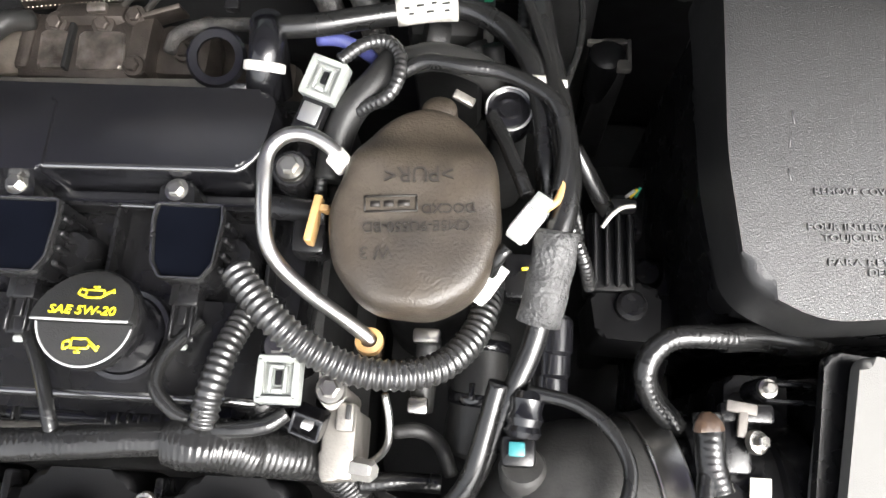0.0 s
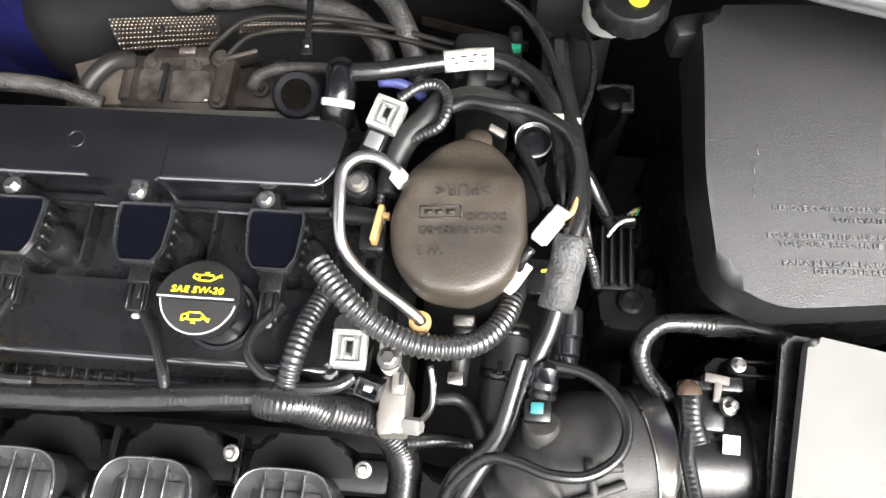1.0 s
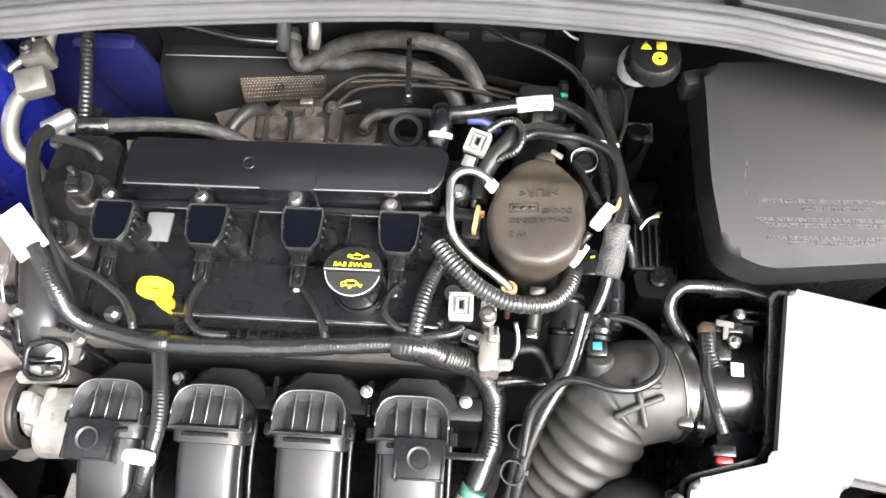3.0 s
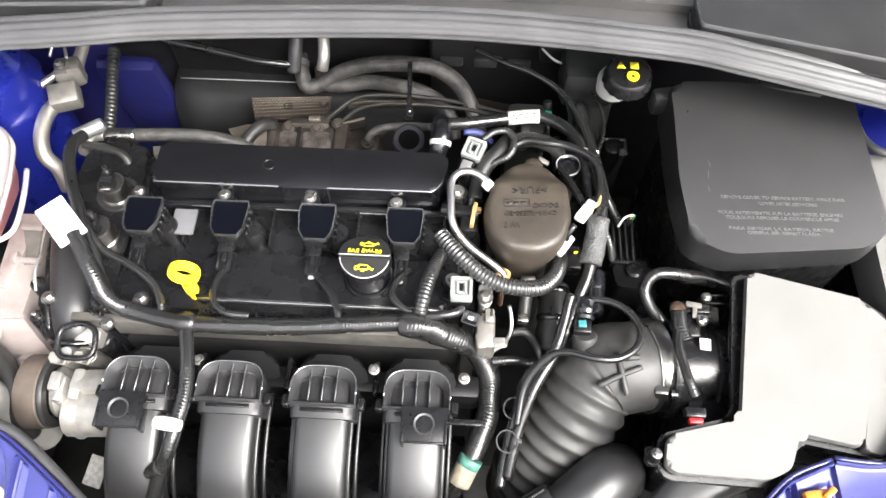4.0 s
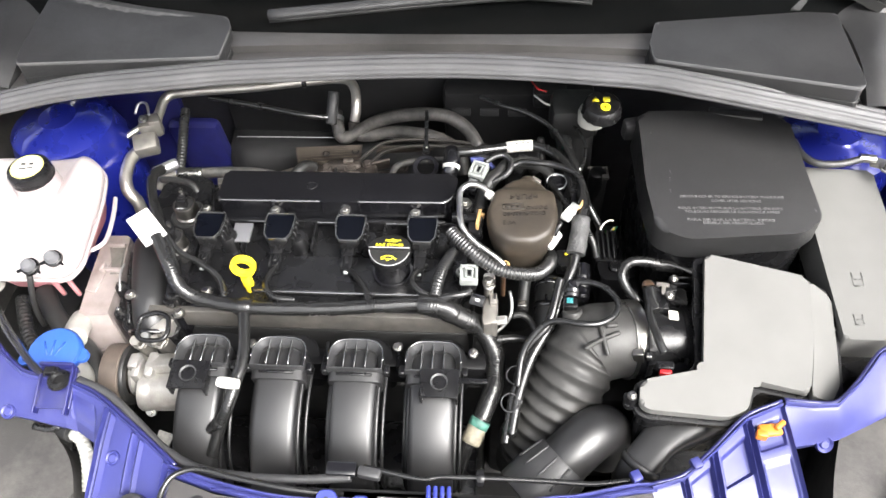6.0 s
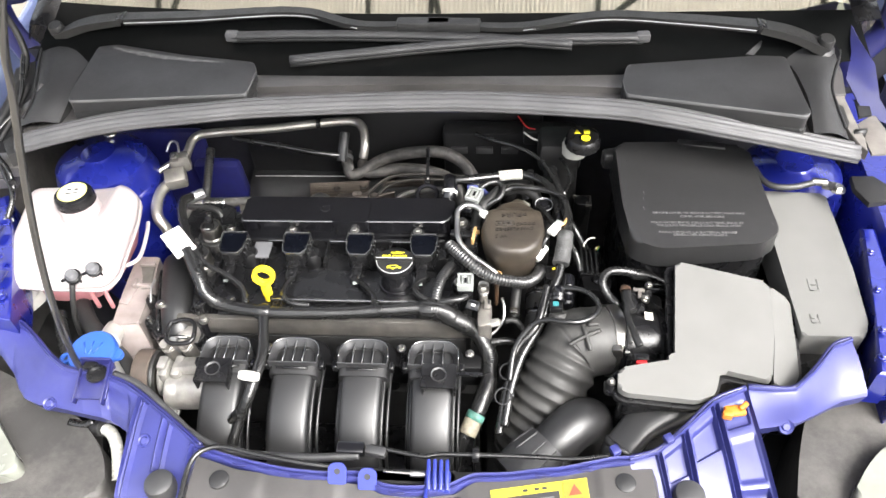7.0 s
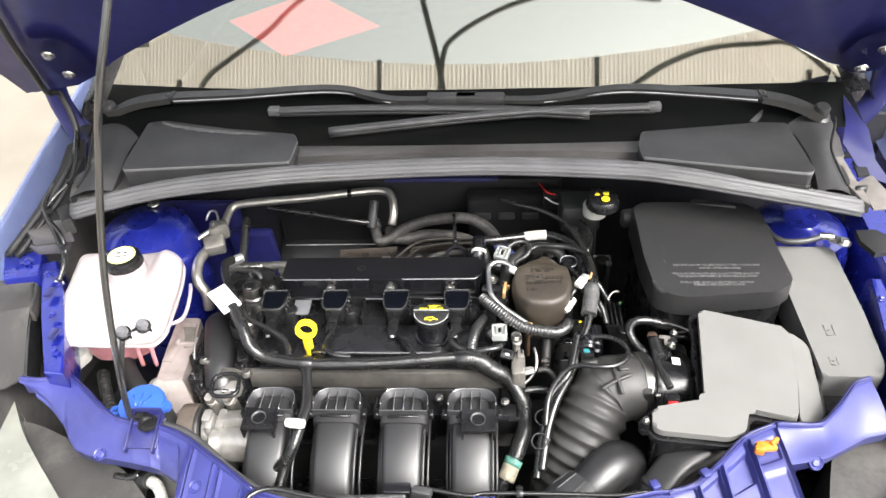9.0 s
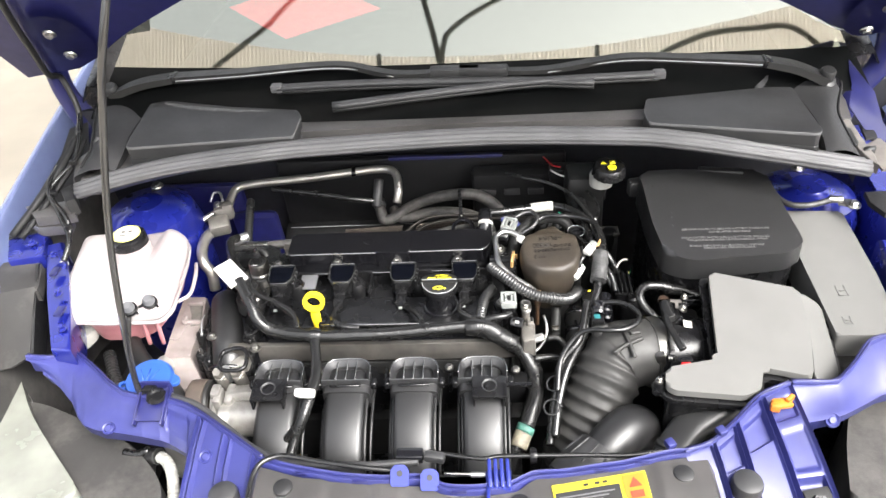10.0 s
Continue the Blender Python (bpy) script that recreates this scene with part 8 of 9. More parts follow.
def dimples(q, nu, nv, r):
    bm = bmesh.new()
    for j in range(nv):
        for i in range(nu):
            u, v = (i + 0.5 + 0.5 * (j % 2)) / (nu + 1), (j + 0.5) / nv
            p = lerp4(q, u, v, u, v)[0] + V(0, 0, 0.006 * math.sin(v * math.pi) + 0.0005)
            ring = [bm.verts.new((p.x + r * math.cos(a), p.y + r * math.sin(a), p.z)) for a in (0, 1.57, 3.14, 4.71)]
            top = bm.verts.new((p.x, p.y, p.z + r * 0.6))
            for k in range(4):
                bm.faces.new((ring[k], ring[(k + 1) % 4], top))
    return bm
part("sheet", shield_sheet(q, 64, 12, 0.0002), M["shield"], shp, sharp=15)
part("dimpling", dimples(q, 26, 8, 0.0009), M["dimple"], shp, "rows of bright dimples")
part("dimpling", dimples([(-0.101, 0.221, 0.760), (-0.015, 0.220, 0.765), (-0.015, 0.216, 0.757), (-0.109, 0.212, 0.750)], 22, 3, 0.0008), M["dimple"], shp)
part("sheet", shield_sheet([(-0.101, 0.221, 0.760), (-0.015, 0.220, 0.765), (-0.015, 0.216, 0.757), (-0.109, 0.212, 0.750)], 50, 6, 0.0002), M["shield"], shp, sharp=15)
part("sheet", shield_sheet([(0.063, 0.251, 0.740), (0.167, 0.221, 0.750), (0.168, 0.213, 0.742), (0.064, 0.245, 0.735)], 50, 6, 0.0002), M["shield"], shp, sharp=15)
for p in [(-0.196, 0.225, 0.736), (-0.147, 0.232, 0.736)]:
    part("rivet", lathe([(0.004, 0.001), (0.006, 0.001), (0.0065, 0)], 14, p), M["dark"], shp)
ex = thing("exhaust_manifold", (0, 0, 0), "heat-stained brown exhaust manifold", "exhaust")
for c, d, w, r in (((-0.162, 0.158, 0.735), (0.100, 0.060, 0.034), 0.008, None), ((-0.158, 0.182, 0.738), (0.060, 0.022, 0.040), 0.008, (-20, 0, 2)), ((-0.112, 0.158, 0.738), (0.018, 0.052, 0.044), 0.005, None), ((-0.085, 0.162, 0.725), (0.050, 0.050, 0.040), 0.012, None), ((-0.205, 0.160, 0.735), (0.012, 0.050, 0.040), 0.004, None)):
    part("casting", box(c, d, w, r), M["rust"], ex, "grimy brown casting")
for x0, x1 in ((-0.197, -0.171), (-0.166, -0.126)):
    xm = (x0 + x1) / 2
    part("machined_flat", prism(rounded([(x0 + 0.002, 0.168), (x1 - 0.001, 0.169), (x1 + 0.003, 0.136), (x0 + 0.005, 0.135)], 0.004), 0.74, 0.756, 0.003, seg=3, zfun=lambda x, y: -6.0 * (y - 0.152) ** 2), M["rust_shiny"], ex, "burnished brown flat")
    bolt(ex, (xm, 0.176, 0.752), (0, -0.3, 1), 0.006, M["rust"])
part("rib", box((-0.1685, 0.154, 0.7545), (0.0035, 0.040, 0.008), 0.001), M["dark"], ex)
part("lug", box((-0.150, 0.186, 0.760), (0.016, 0.008, 0.006), 0.002, (10, 0, 4)), M["rust_shiny"], ex)
part("funnel", strip([[(-0.272, 0.182, 0.735), (-0.245, 0.186, 0.742), (-0.215, 0.184, 0.745)], [(-0.258, 0.160, 0.742), (-0.236, 0.160, 0.750), (-0.212, 0.160, 0.752)], [(-0.242, 0.134, 0.740), (-0.225, 0.132, 0.748), (-0.208, 0.132, 0.750)]], thick=0.006), M["shield_dull"], ex, "dull brown heat plate")
for x, y in ((-0.118, 0.180), (-0.112, 0.136), (-0.075, 0.150), (-0.060, 0.172)):
    bolt(ex, (x, y, 0.758), (0, -0.2, 1), 0.0055, M["rust"], "nut")
part("bracket", box((-0.098, 0.186, 0.752), (0.030, 0.004, 0.030), 0.001, (20, 0, 20)), M["rust"], ex)
tube("branch", [(-0.238, 0.130, 0.760), (-0.228, 0.148, 0.768), (-0.214, 0.166, 0.768), (-0.204, 0.176, 0.755)], 0.0085, M["rubber"], ex, n=14)
part("collector", box((-0.17, 0.16, 0.655), (0.26, 0.09, 0.10), 0.02), M["rust"], ex)
part("cover", box((-0.05, 0.15, 0.66), (0.10, 0.08, 0.08), 0.02), M["rust"], ex)
tube("sensor_pipe", [(-0.071, 0.131, 0.790), (-0.063, 0.137, 0.800), (-0.044, 0.142, 0.805), (-0.014, 0.141, 0.810), (0.011, 0.133, 0.820)], 0.005, M["hose_grey"], ex, n=10)
for pts in ([(-0.150, 0.184, 0.740), (-0.123, 0.199, 0.760), (-0.096, 0.211, 0.775), (-0.056, 0.211, 0.785), (0.022, 0.203, 0.790), (0.110, 0.176, 0.800)], [(-0.128, 0.174, 0.745), (-0.101, 0.193, 0.765), (-0.081, 0.198, 0.775), (-0.041, 0.197, 0.785), (0.035, 0.191, 0.790), (0.098, 0.171, 0.800)]):
    tube("metal_line", pts, 0.0027, M["steel_dark2"], ex, n=10)
sp = thing("rear_gasket_plate", (0, 0, 0), "dull grey-brown metal plate along the rear of the head", "plate")
part("plate", prism([p[:2] for p in [(-0.319, 0.078, 0.830), (-0.021, 0.086, 0.830), (-0.017, 0.077, 0.830), (-0.315, 0.065, 0.830)]], 0.80, 0.832, 0.002), M["plate"], sp)
ins = thing("insulation_panel", (0, 0, 0), "black moulded insulation panel on the bulkhead", "panel")
part("upper_panel", box((-0.10, 0.322, 0.775), (0.56, 0.02, 0.15), 0.008), M["cowl_dark"], ins)
bulge = []
for y, z in ((0.312, 0.706), (0.298, 0.704), (0.280, 0.700), (0.262, 0.685), (0.250, 0.655), (0.248, 0.615), (0.258, 0.575), (0.28, 0.545)):
    bulge.append([(x, y + 0.012 * math.exp(-((x + 0.385) / 0.02) ** 2) + 0.004 * noise.noise(Vector((x * 14, z * 14, 2))), z - 0.010 * math.exp(-((x + 0.385) / 0.012) ** 2)) for x in np.linspace(-0.385, 0.02, 40)])
part("bulged_panel", strip(bulge, thick=0.006), M["cowl_dark"], ins, "bulged lower panel with a folded top edge", sharp=60)
tube("fold_line", [(-0.372, 0.295, 0.7055), (-0.2, 0.295, 0.7065), (-0.0, 0.295, 0.7065)], 0.0009, M["grey_edge"], ins, "thin pale folded edge", n=6, step=0.05)
part("panel", box((0.12, 0.29, 0.74), (0.24, 0.04, 0.20), 0.012, (6, 0, 0)), M["cowl_dark"], ins)
for x in (0.03, 0.075, 0.12):
    part("pad", box((x, 0.262, 0.80), (0.03, 0.008, 0.014), 0.002), M["rubber_grey"], ins)
ac = thing("air_con_pipe", (0, 0, 0), "bare aluminium air-conditioning pipe along the bulkhead", "pipe")
tube("pipe", [(-0.453, 0.192, 0.815), (-0.451, 0.224, 0.825), (-0.441, 0.251, 0.835), (-0.400, 0.257, 0.840), (-0.302, 0.267, 0.842), (-0.226, 0.280, 0.843), (-0.164, 0.289, 0.842), (-0.142, 0.274, 0.838), (-0.137, 0.248, 0.820), (-0.141, 0.237, 0.800)], 0.0078, M["alu_dull"], ac, n=16)
part("clip", moved(lathe([(0.008, 0.004), (0.0105, 0.003), (0.0105, -0.003), (0.008, -0.004)], 18), aim((-0.222, 0.280, 0.843), (1, 0, 0))), M["black"], ac)
tube("valve_stub", [(-0.175, 0.271, 0.830), (-0.177, 0.255, 0.815), (-0.181, 0.241, 0.790)], 0.009, M["rubber_grey"], ac, n=14)
tube("side_pipe", [(-0.470, 0.195, 0.822), (-0.499, 0.169, 0.815), (-0.521, 0.143, 0.810), (-0.545, 0.131, 0.800)], 0.0052, M["alu_dull"], ac, n=12)
tube("lower_pipe", [(-0.471, 0.158, 0.805), (-0.478, 0.136, 0.805), (-0.478, 0.108, 0.800), (-0.471, 0.086, 0.790), (-0.460, 0.079, 0.770), (-0.459, 0.071, 0.740)], 0.0095, M["alu_dull"], ac, n=16)
bk = V(-0.457, 0.193, 0.824)
part("block", join_bm(box(bk, (0.03, 0.03, 0.026), 0.003, (0, 0, 15)), box(bk + V(0.012, -0.004, 0.004), (0.018, 0.016, 0.03), 0.003, (0, 0, 15)), box(bk + V(0.0, -0.032, -0.010), (0.036, 0.030, 0.026), 0.004, (15, 0, 20))), M["cast_light"], ac, "pale cast joint block")
bolt(ac, bk + V(-0.006, -0.002, 0.014), r=0.0045, material=M["steel"])
tube("bracket_wire", [(-0.482, 0.207, 0.835), (-0.477, 0.221, 0.845), (-0.465, 0.221, 0.845), (-0.456, 0.201, 0.840)], 0.0022, M["steel_dark"], ac, n=8)
ah = thing("air_con_hose", (0, 0, 0), "dusty grey hose with a silver crimped end behind the engine", "hose")
tube("hose_body", [(-0.360, 0.116, 0.800), (-0.319, 0.119, 0.800), (-0.276, 0.122, 0.795), (-0.240, 0.122, 0.785), (-0.212, 0.118, 0.770)], 0.0085, M["hose_grey"], ah, n=16)
tube("crimp", [(-0.397, 0.114, 0.800), (-0.379, 0.114, 0.800), (-0.359, 0.115, 0.800)], 0.0098, M["steel"], ah, "silver crimped ferrule", n=18, rfun=lambda s, t, a: 1 + 0.05 * math.sin(s * 900))
tube("elbow", [(-0.397, 0.114, 0.800), (-0.412, 0.112, 0.800), (-0.419, 0.103, 0.795), (-0.426, 0.096, 0.785)], 0.008, M["cast_light"], ah, n=14)
part("cap_can", lathe([(0, 0.02), (0.007, 0.02), (0.0085, 0.016), (0.0085, -0.016)], 18, (-0.406, 0.101, 0.825), (0.7, 0.4, 0.1)), M["steel_dark"], ah)
hose("thin_hose", "dull black hose beside the cam cover corner", "hose", [(-0.408, 0.083, 0.820), (-0.376, 0.074, 0.828), (-0.352, 0.064, 0.830), (-0.343, 0.054, 0.820)], 0.0050, "rubber", n=12)
hose("black_loom", "black corrugated loom running down the bulkhead", "wiring loom", [(-0.426, 0.258, 0.800), (-0.420, 0.213, 0.790), (-0.414, 0.170, 0.780), (-0.410, 0.128, 0.770)], 0.008, "loom", (0.006, 0.12), n=12, step=0.0012)
hose("black_loom", "dark loom along the bulkhead top", "wiring loom", [(-0.381, 0.267, 0.820), (-0.326, 0.254, 0.820), (-0.263, 0.244, 0.815), (-0.222, 0.238, 0.810), (-0.183, 0.244, 0.800)], 0.0055, "tape", seed=30.0, n=12)
hose("sensor_wire", "thin black wire from bulkhead to engine", "wire", [(0.061, 0.217, 0.870), (0.094, 0.193, 0.875), (0.130, 0.177, 0.875), (0.162, 0.154, 0.872), (0.181, 0.118, 0.872), (0.191, 0.085, 0.872), (0.197, 0.054, 0.874)], 0.0036, "rubber_gloss", n=10)
hose("sensor_wire", "thin black wire looping beside the cables", "wire", [(0.175, 0.188, 0.860), (0.198, 0.162, 0.865), (0.211, 0.132, 0.866), (0.211, 0.098, 0.868), (0.202, 0.065, 0.870)], 0.0022, "rubber_gloss", n=8)
hose("thin_loom", "thin upright corrugated loom beside the cables", "wiring loom", [(0.178, 0.169, 0.840), (0.180, 0.146, 0.845), (0.180, 0.124, 0.845), (0.179, 0.107, 0.840)], 0.0055, "loom", (0.0038, 0.13), n=12, step=0.001)
gq = thing("green_connector", (0, 0, 0), "black sensor plug with a green lock", "connector")
part("lock", box((0.153, 0.162, 0.820), (0.013, 0.006, 0.008), 0.002), M["green"], gq)
part("body", lathe([(0, 0.012), (0.005, 0.012), (0.006, 0.008), (0.0065, 0), (0.0065, -0.04)], 14, (0.154, 0.172, 0.815), (0, 0.4, 0.9)), M["black_matte"], gq)
bt = thing("blue_hose", (0, 0, 0), "short blue-grey vacuum hose", "hose")
tube("hose_body", [(0.051, 0.105, 0.850), (0.064, 0.105, 0.850), (0.076, 0.103, 0.845), (0.084, 0.102, 0.835)], 0.0042, M["blue_hose"], bt, n=10)
tw = thing("dark_turbine", (0, 0, 0), "dark sensor bodies crowded behind the pump", "sensor")
for px, r in (([(0.114, 0.119, 0.830), (0.128, 0.118, 0.825)], 0.016), ([(0.145, 0.122, 0.820), (0.151, 0.110, 0.815)], 0.012), ([(0.160, 0.118, 0.830), (0.162, 0.108, 0.820)], 0.007)):
    tube("body", px, r, M["dark"], tw, n=14)
part("stay", box((0.128, 0.148, 0.760), (0.05, 0.05, 0.14), 0.01), M["dark"], tw)
part("shim", box((0.144, 0.038, 0.855), (0.010, 0.010, 0.004), 0.001, (10, 10, 20)), M["steel_dark"], tw)
part("shim", box((0.144, 0.067, 0.850), (0.014, 0.006, 0.004), 0.001, (0, 20, -20)), M["cast_light"], tw)
wr = thing("red_wires", (0, 0, 0), "small red and pale wires near the brake reservoir", "wires")
tube("wire", [(0.133, 0.267, 0.870), (0.147, 0.235, 0.872), (0.161, 0.228, 0.872)], 0.0014, M["red"], wr, n=6)
tube("wire", [(0.142, 0.222, 0.870), (0.160, 0.200, 0.872), (0.188, 0.193, 0.872), (0.202, 0.201, 0.874)], 0.0016, M["white"], wr, n=6)
part("block", box((0.167, 0.245, 0.850), (0.05, 0.03, 0.03), 0.005), M["dark"], wr)

# ---- right of the engine, in the dark ----
vb = thing("vacuum_valve", (0, 0, 0), "black round valve on a pale bracket beside the battery", "valve")
part("bracket", join_bm(box((0.240, 0.143, 0.797), (0.030, 0.003, 0.006), 0.0008), box((0.2535, 0.134, 0.797), (0.003, 0.022, 0.006), 0.0008), box((0.250, 0.125, 0.797), (0.010, 0.008, 0.006), 0.001)), M["plate"], vb, "pale steel bracket")
part("body", lathe([(0, 0.006), (0.008, 0.006), (0.012, 0.003), (0.013, -0.012), (0.010, -0.05)], 24, (0.239, 0.134, 0.795)), M["black_deep"], vb)
part("pedestal", box((0.244, 0.134, 0.70), (0.02, 0.02, 0.18), 0.004), M["dark"], vb)
gbx = thing("control_block", (0, 0, 0), "black finned plastic control block in the gap beside the pump", "control unit")
part("body", box((0.239, -0.010, 0.790), (0.030, 0.052, 0.026), 0.003), M["black_deep"], gbx)
for k in range(4):
    part("fin", box((0.2285 + 0.007 * k, -0.010, 0.806), (0.0022, 0.046, 0.008), 0.0008, seg=1), M["black_satin"], gbx)
part("stand", box((0.239, -0.010, 0.70), (0.022, 0.03, 0.16), 0.004), M["dark"], gbx)
rs = thing("relay_box", (0, 0, 0), "black box with a low round cap beside the sensor loom", "relay")
part("body", prism(rounded([(0.226, -0.034), (0.262, -0.028), (0.270, -0.036), (0.268, -0.066), (0.230, -0.064)], 0.006), 0.74, 0.800, 0.003), M["black_deep"], rs)
part("cap", lathe([(0, 0.006), (0.007, 0.006), (0.0095, 0.004), (0.010, 0)], 24, (0.251, -0.044, 0.800)), M["black"], rs)
part("stand", box((0.248, -0.05, 0.67), (0.02, 0.02, 0.14), 0.004), M["dark"], rs)
hose("corrugated_loom", "short thin corrugated loom behind the cable sleeve", "wiring loom", [(0.206, 0.006, 0.835), (0.211, -0.010, 0.836), (0.218, -0.026, 0.832), (0.224, -0.036, 0.812)], 0.0042, "loom", (0.0030, 0.16), n=12, step=0.0007)
hose("white_lead", "short pale wire end above the control block", "wiring lead", [(0.229, -0.004, 0.830), (0.234, 0.002, 0.836), (0.240, 0.006, 0.838), (0.247, 0.008, 0.836)], 0.0013, "paper", n=8)
hose("dark_hose", "black hose dropping between pump and battery", "hose", [(0.211, 0.045, 0.835), (0.222, 0.030, 0.825), (0.236, 0.016, 0.805), (0.250, 0.010, 0.770)], 0.0055, "rubber_gloss", n=12)

dk = thing("shift_linkage", (0, 0, 0), "dark plug and bracket deep beside the battery", "linkage")
part("plug", box((0.255, 0.026, 0.760), (0.022, 0.030, 0.03), 0.004), M["black"], dk)
part("plug_top", box((0.251, 0.030, 0.778), (0.018, 0.008, 0.01), 0.002), M["rubber_grey"], dk)
for k in range(3):
    tube("lead", [Vector((0.253, 0.036, 0.780)) + V(0.003 * k, 0, 0), Vector((0.258, 0.039, 0.785)) + V(0.002 * k, 0.001 * k, 0)], 0.0012, (M["white"], M["yellow"], M["green"])[k], dk, n=6)
part("frame", box((0.273, 0.053, 0.660), (0.06, 0.09, 0.08), 0.01), M["dark"], dk)
part("rust_pad", box((0.254, 0.178, 0.740), (0.02, 0.012, 0.008), 0.003), M["rust"], dk)
hose("thin_loom", "thin corrugated loom deep beside the cable sleeve", "wiring loom", [(0.216, 0.021, 0.800), (0.223, 0.005, 0.790), (0.230, -0.007, 0.780), (0.235, -0.017, 0.770)], 0.004, "loom", (0.0034, 0.13), n=10, step=0.001)
part("yellow_mark", box((0.186, -0.023, 0.800), (0.005, 0.002, 0.004), 0.001, (0, 0, 10)), M["yellow"], dk)
part("yellow_mark_base", box((0.183, -0.026, 0.785), (0.02, 0.03, 0.02), 0.003), M["black"], dk)

# ---- belt end: mount, alternator, hoses ----
mt = thing("engine_mount", (0, 0, 0), "cast aluminium engine mount with a stamped top", "engine mount")
part("top", prism([(-0.484, 0.006), (-0.445, 0.006), (-0.436, -0.075), (-0.435, -0.129), (-0.474, -0.135), (-0.480, -0.075)], 0.70, 0.780, 0.003, seg=2, round_corner=0.004), M["mount"], mt)
part("front_leg", strip([[(-0.474, -0.134, 0.776), (-0.455, -0.1325, 0.777), (-0.435, -0.129, 0.776)], [(-0.472, -0.150, 0.745), (-0.448, -0.152, 0.745), (-0.420, -0.147, 0.745)], [(-0.464, -0.170, 0.700), (-0.438, -0.172, 0.700), (-0.405, -0.165, 0.700)], [(-0.455, -0.180, 0.640), (-0.430, -0.182, 0.640), (-0.402, -0.175, 0.640)]], thick=0.008), M["mount"], mt, "sloping cast front leg")
part("arm", box((-0.405, -0.06, 0.715), (0.08, 0.09, 0.09), 0.010), M["black"], mt)
part("ledge", prism([(-0.470, -0.014), (-0.446, -0.014), (-0.437, -0.062), (-0.452, -0.064), (-0.456, -0.040)], 0.775, 0.7835, 0.0012, seg=1), M["cast_light"], mt, "machined ledge with bolt ears")
for ec, es in (((-0.456, -0.016, 0.786), (0.026, 0.006, 0.006)), ((-0.446, -0.060, 0.786), (0.026, 0.006, 0.006)), ((-0.461, -0.058, 0.789), (0.006, 0.014, 0.010))):
    part("ear", box(ec, es, 0.0015), M["mount"], mt)
part("step_edge", box((-0.466, -0.055, 0.7815), (0.016, 0.080, 0.003), 0.001, (0, 0, -6)), M["mount"], mt)
part("washer", lathe([(0, 0.006), (0.006, 0.006), (0.0075, 0.003), (0.0145, 0.003), (0.0155, 0), (0.0155, -0.01)], 28, (-0.4385, -0.170, 0.729), (-0.1, -0.8, 0.6)), M["mount"], mt, "round washer and bolt")
part("side_bush", lathe([(0, 0.004), (0.014, 0.003), (0.017, 0), (0.026, -0.001), (0.028, -0.01)], 30, (-0.482, -0.075, 0.745), (-1, -0.2, 0.5)), M["mount"], mt)
part("leg", box((-0.45, -0.05, 0.58), (0.07, 0.10, 0.18), 0.01), M["cast"], mt)
alt = thing("alternator", (0, 0, 0), "cast alternator with a brown belt pulley", "alternator")
ap = V(-0.415, -0.203, 0.748)
ax = (1, 0.04, 0)
part("belt_pulley", lathe([(0.026, 0.003), (0.0385, 0.0), (0.0405, 0.0015), (0.0408, 0.012), (0.0405, 0.0235), (0.0385, 0.025), (0.026, 0.024)], 48, ap, ax), M["belt"], alt, "worn brown pulley belt")
part("belt_edge", lathe([(0.030, 0.024), (0.0395, 0.0255), (0.0400, 0.028), (0.0385, 0.031), (0.030, 0.032)], 44, ap, ax), M["rubber"], alt, "black rear rim of the pulley")
part("hub", lathe([(0, 0.030), (0.020, 0.031), (0.028, 0.034), (0.029, 0.038), (0.024, 0.042), (0.020, 0.050), (0, 0.050)], 32, ap, ax), M["cast_bright"], alt)
part("flange", join_bm(box(ap + V(0.046, -0.004, 0.0), (0.012, 0.030, 0.066), 0.004), box(ap + V(0.044, -0.014, -0.038), (0.018, 0.020, 0.018), 0.004), box(ap + V(0.042, 0.002, 0.030), (0.014, 0.022, 0.016), 0.004)), M["cast_bright"], alt, "bright cast flange")
part("casing", join_bm(lathe([(0, 0.048), (0.0245, 0.048), (0.0262, 0.050), (0.0262, 0.062), (0.0255, 0.064), (0.0262, 0.068), (0.0262, 0.118), (0, 0.118)], 36, ap + V(0, -0.022, -0.004), ax), box(ap + V(0.085, 0.008, 0.022), (0.062, 0.026, 0.016), 0.005, (-18, 0, 6)), box(ap + V(0.062, 0.002, 0.016), (0.014, 0.036, 0.030), 0.005)), M["cast_bright"], alt)
for c in (ap + V(0.042, 0.030, 0.036), ap + V(0.068, 0.032, 0.036)):
    part("nut", lathe([(0, 0.018), (0.0065, 0.018), (0.008, 0.015), (0.0082, 0.006), (0.0105, 0.005), (0.0105, 0)], 6, c, (0, -0.45, 0.9)), M["cast_light"], alt, "grey hexagon nut")
    part("nut_seat", lathe([(0.006, 0.0), (0.010, -0.002), (0.010, -0.05)], 16, c, (0, -0.2, 1)), M["cast_light"], alt)
bolt(alt, ap + V(0.052, -0.034, -0.034), (0, -0.6, 0.6), 0.005, M["steel"])
lp = thing("hose_clip", (0, 0, 0), "oval black plastic clip at the corner of the head", "clip")
c0 = Vector((-0.350, -0.155, 0.800))
LR = [(-0.017, 0.012), (0.0, 0.018), (0.016, 0.013), (0.020, -0.002), (0.017, -0.016), (0.0, -0.020), (-0.016, -0.017), (-0.020, -0.003)]
tube("loop", [c0 + V(x, y * 0.95 - 0.008, 0.008 + y * 0.25) for x, y in LR + LR[:2]], 0.0032, M["black"], lp, n=10, step=0.003, caps=False)
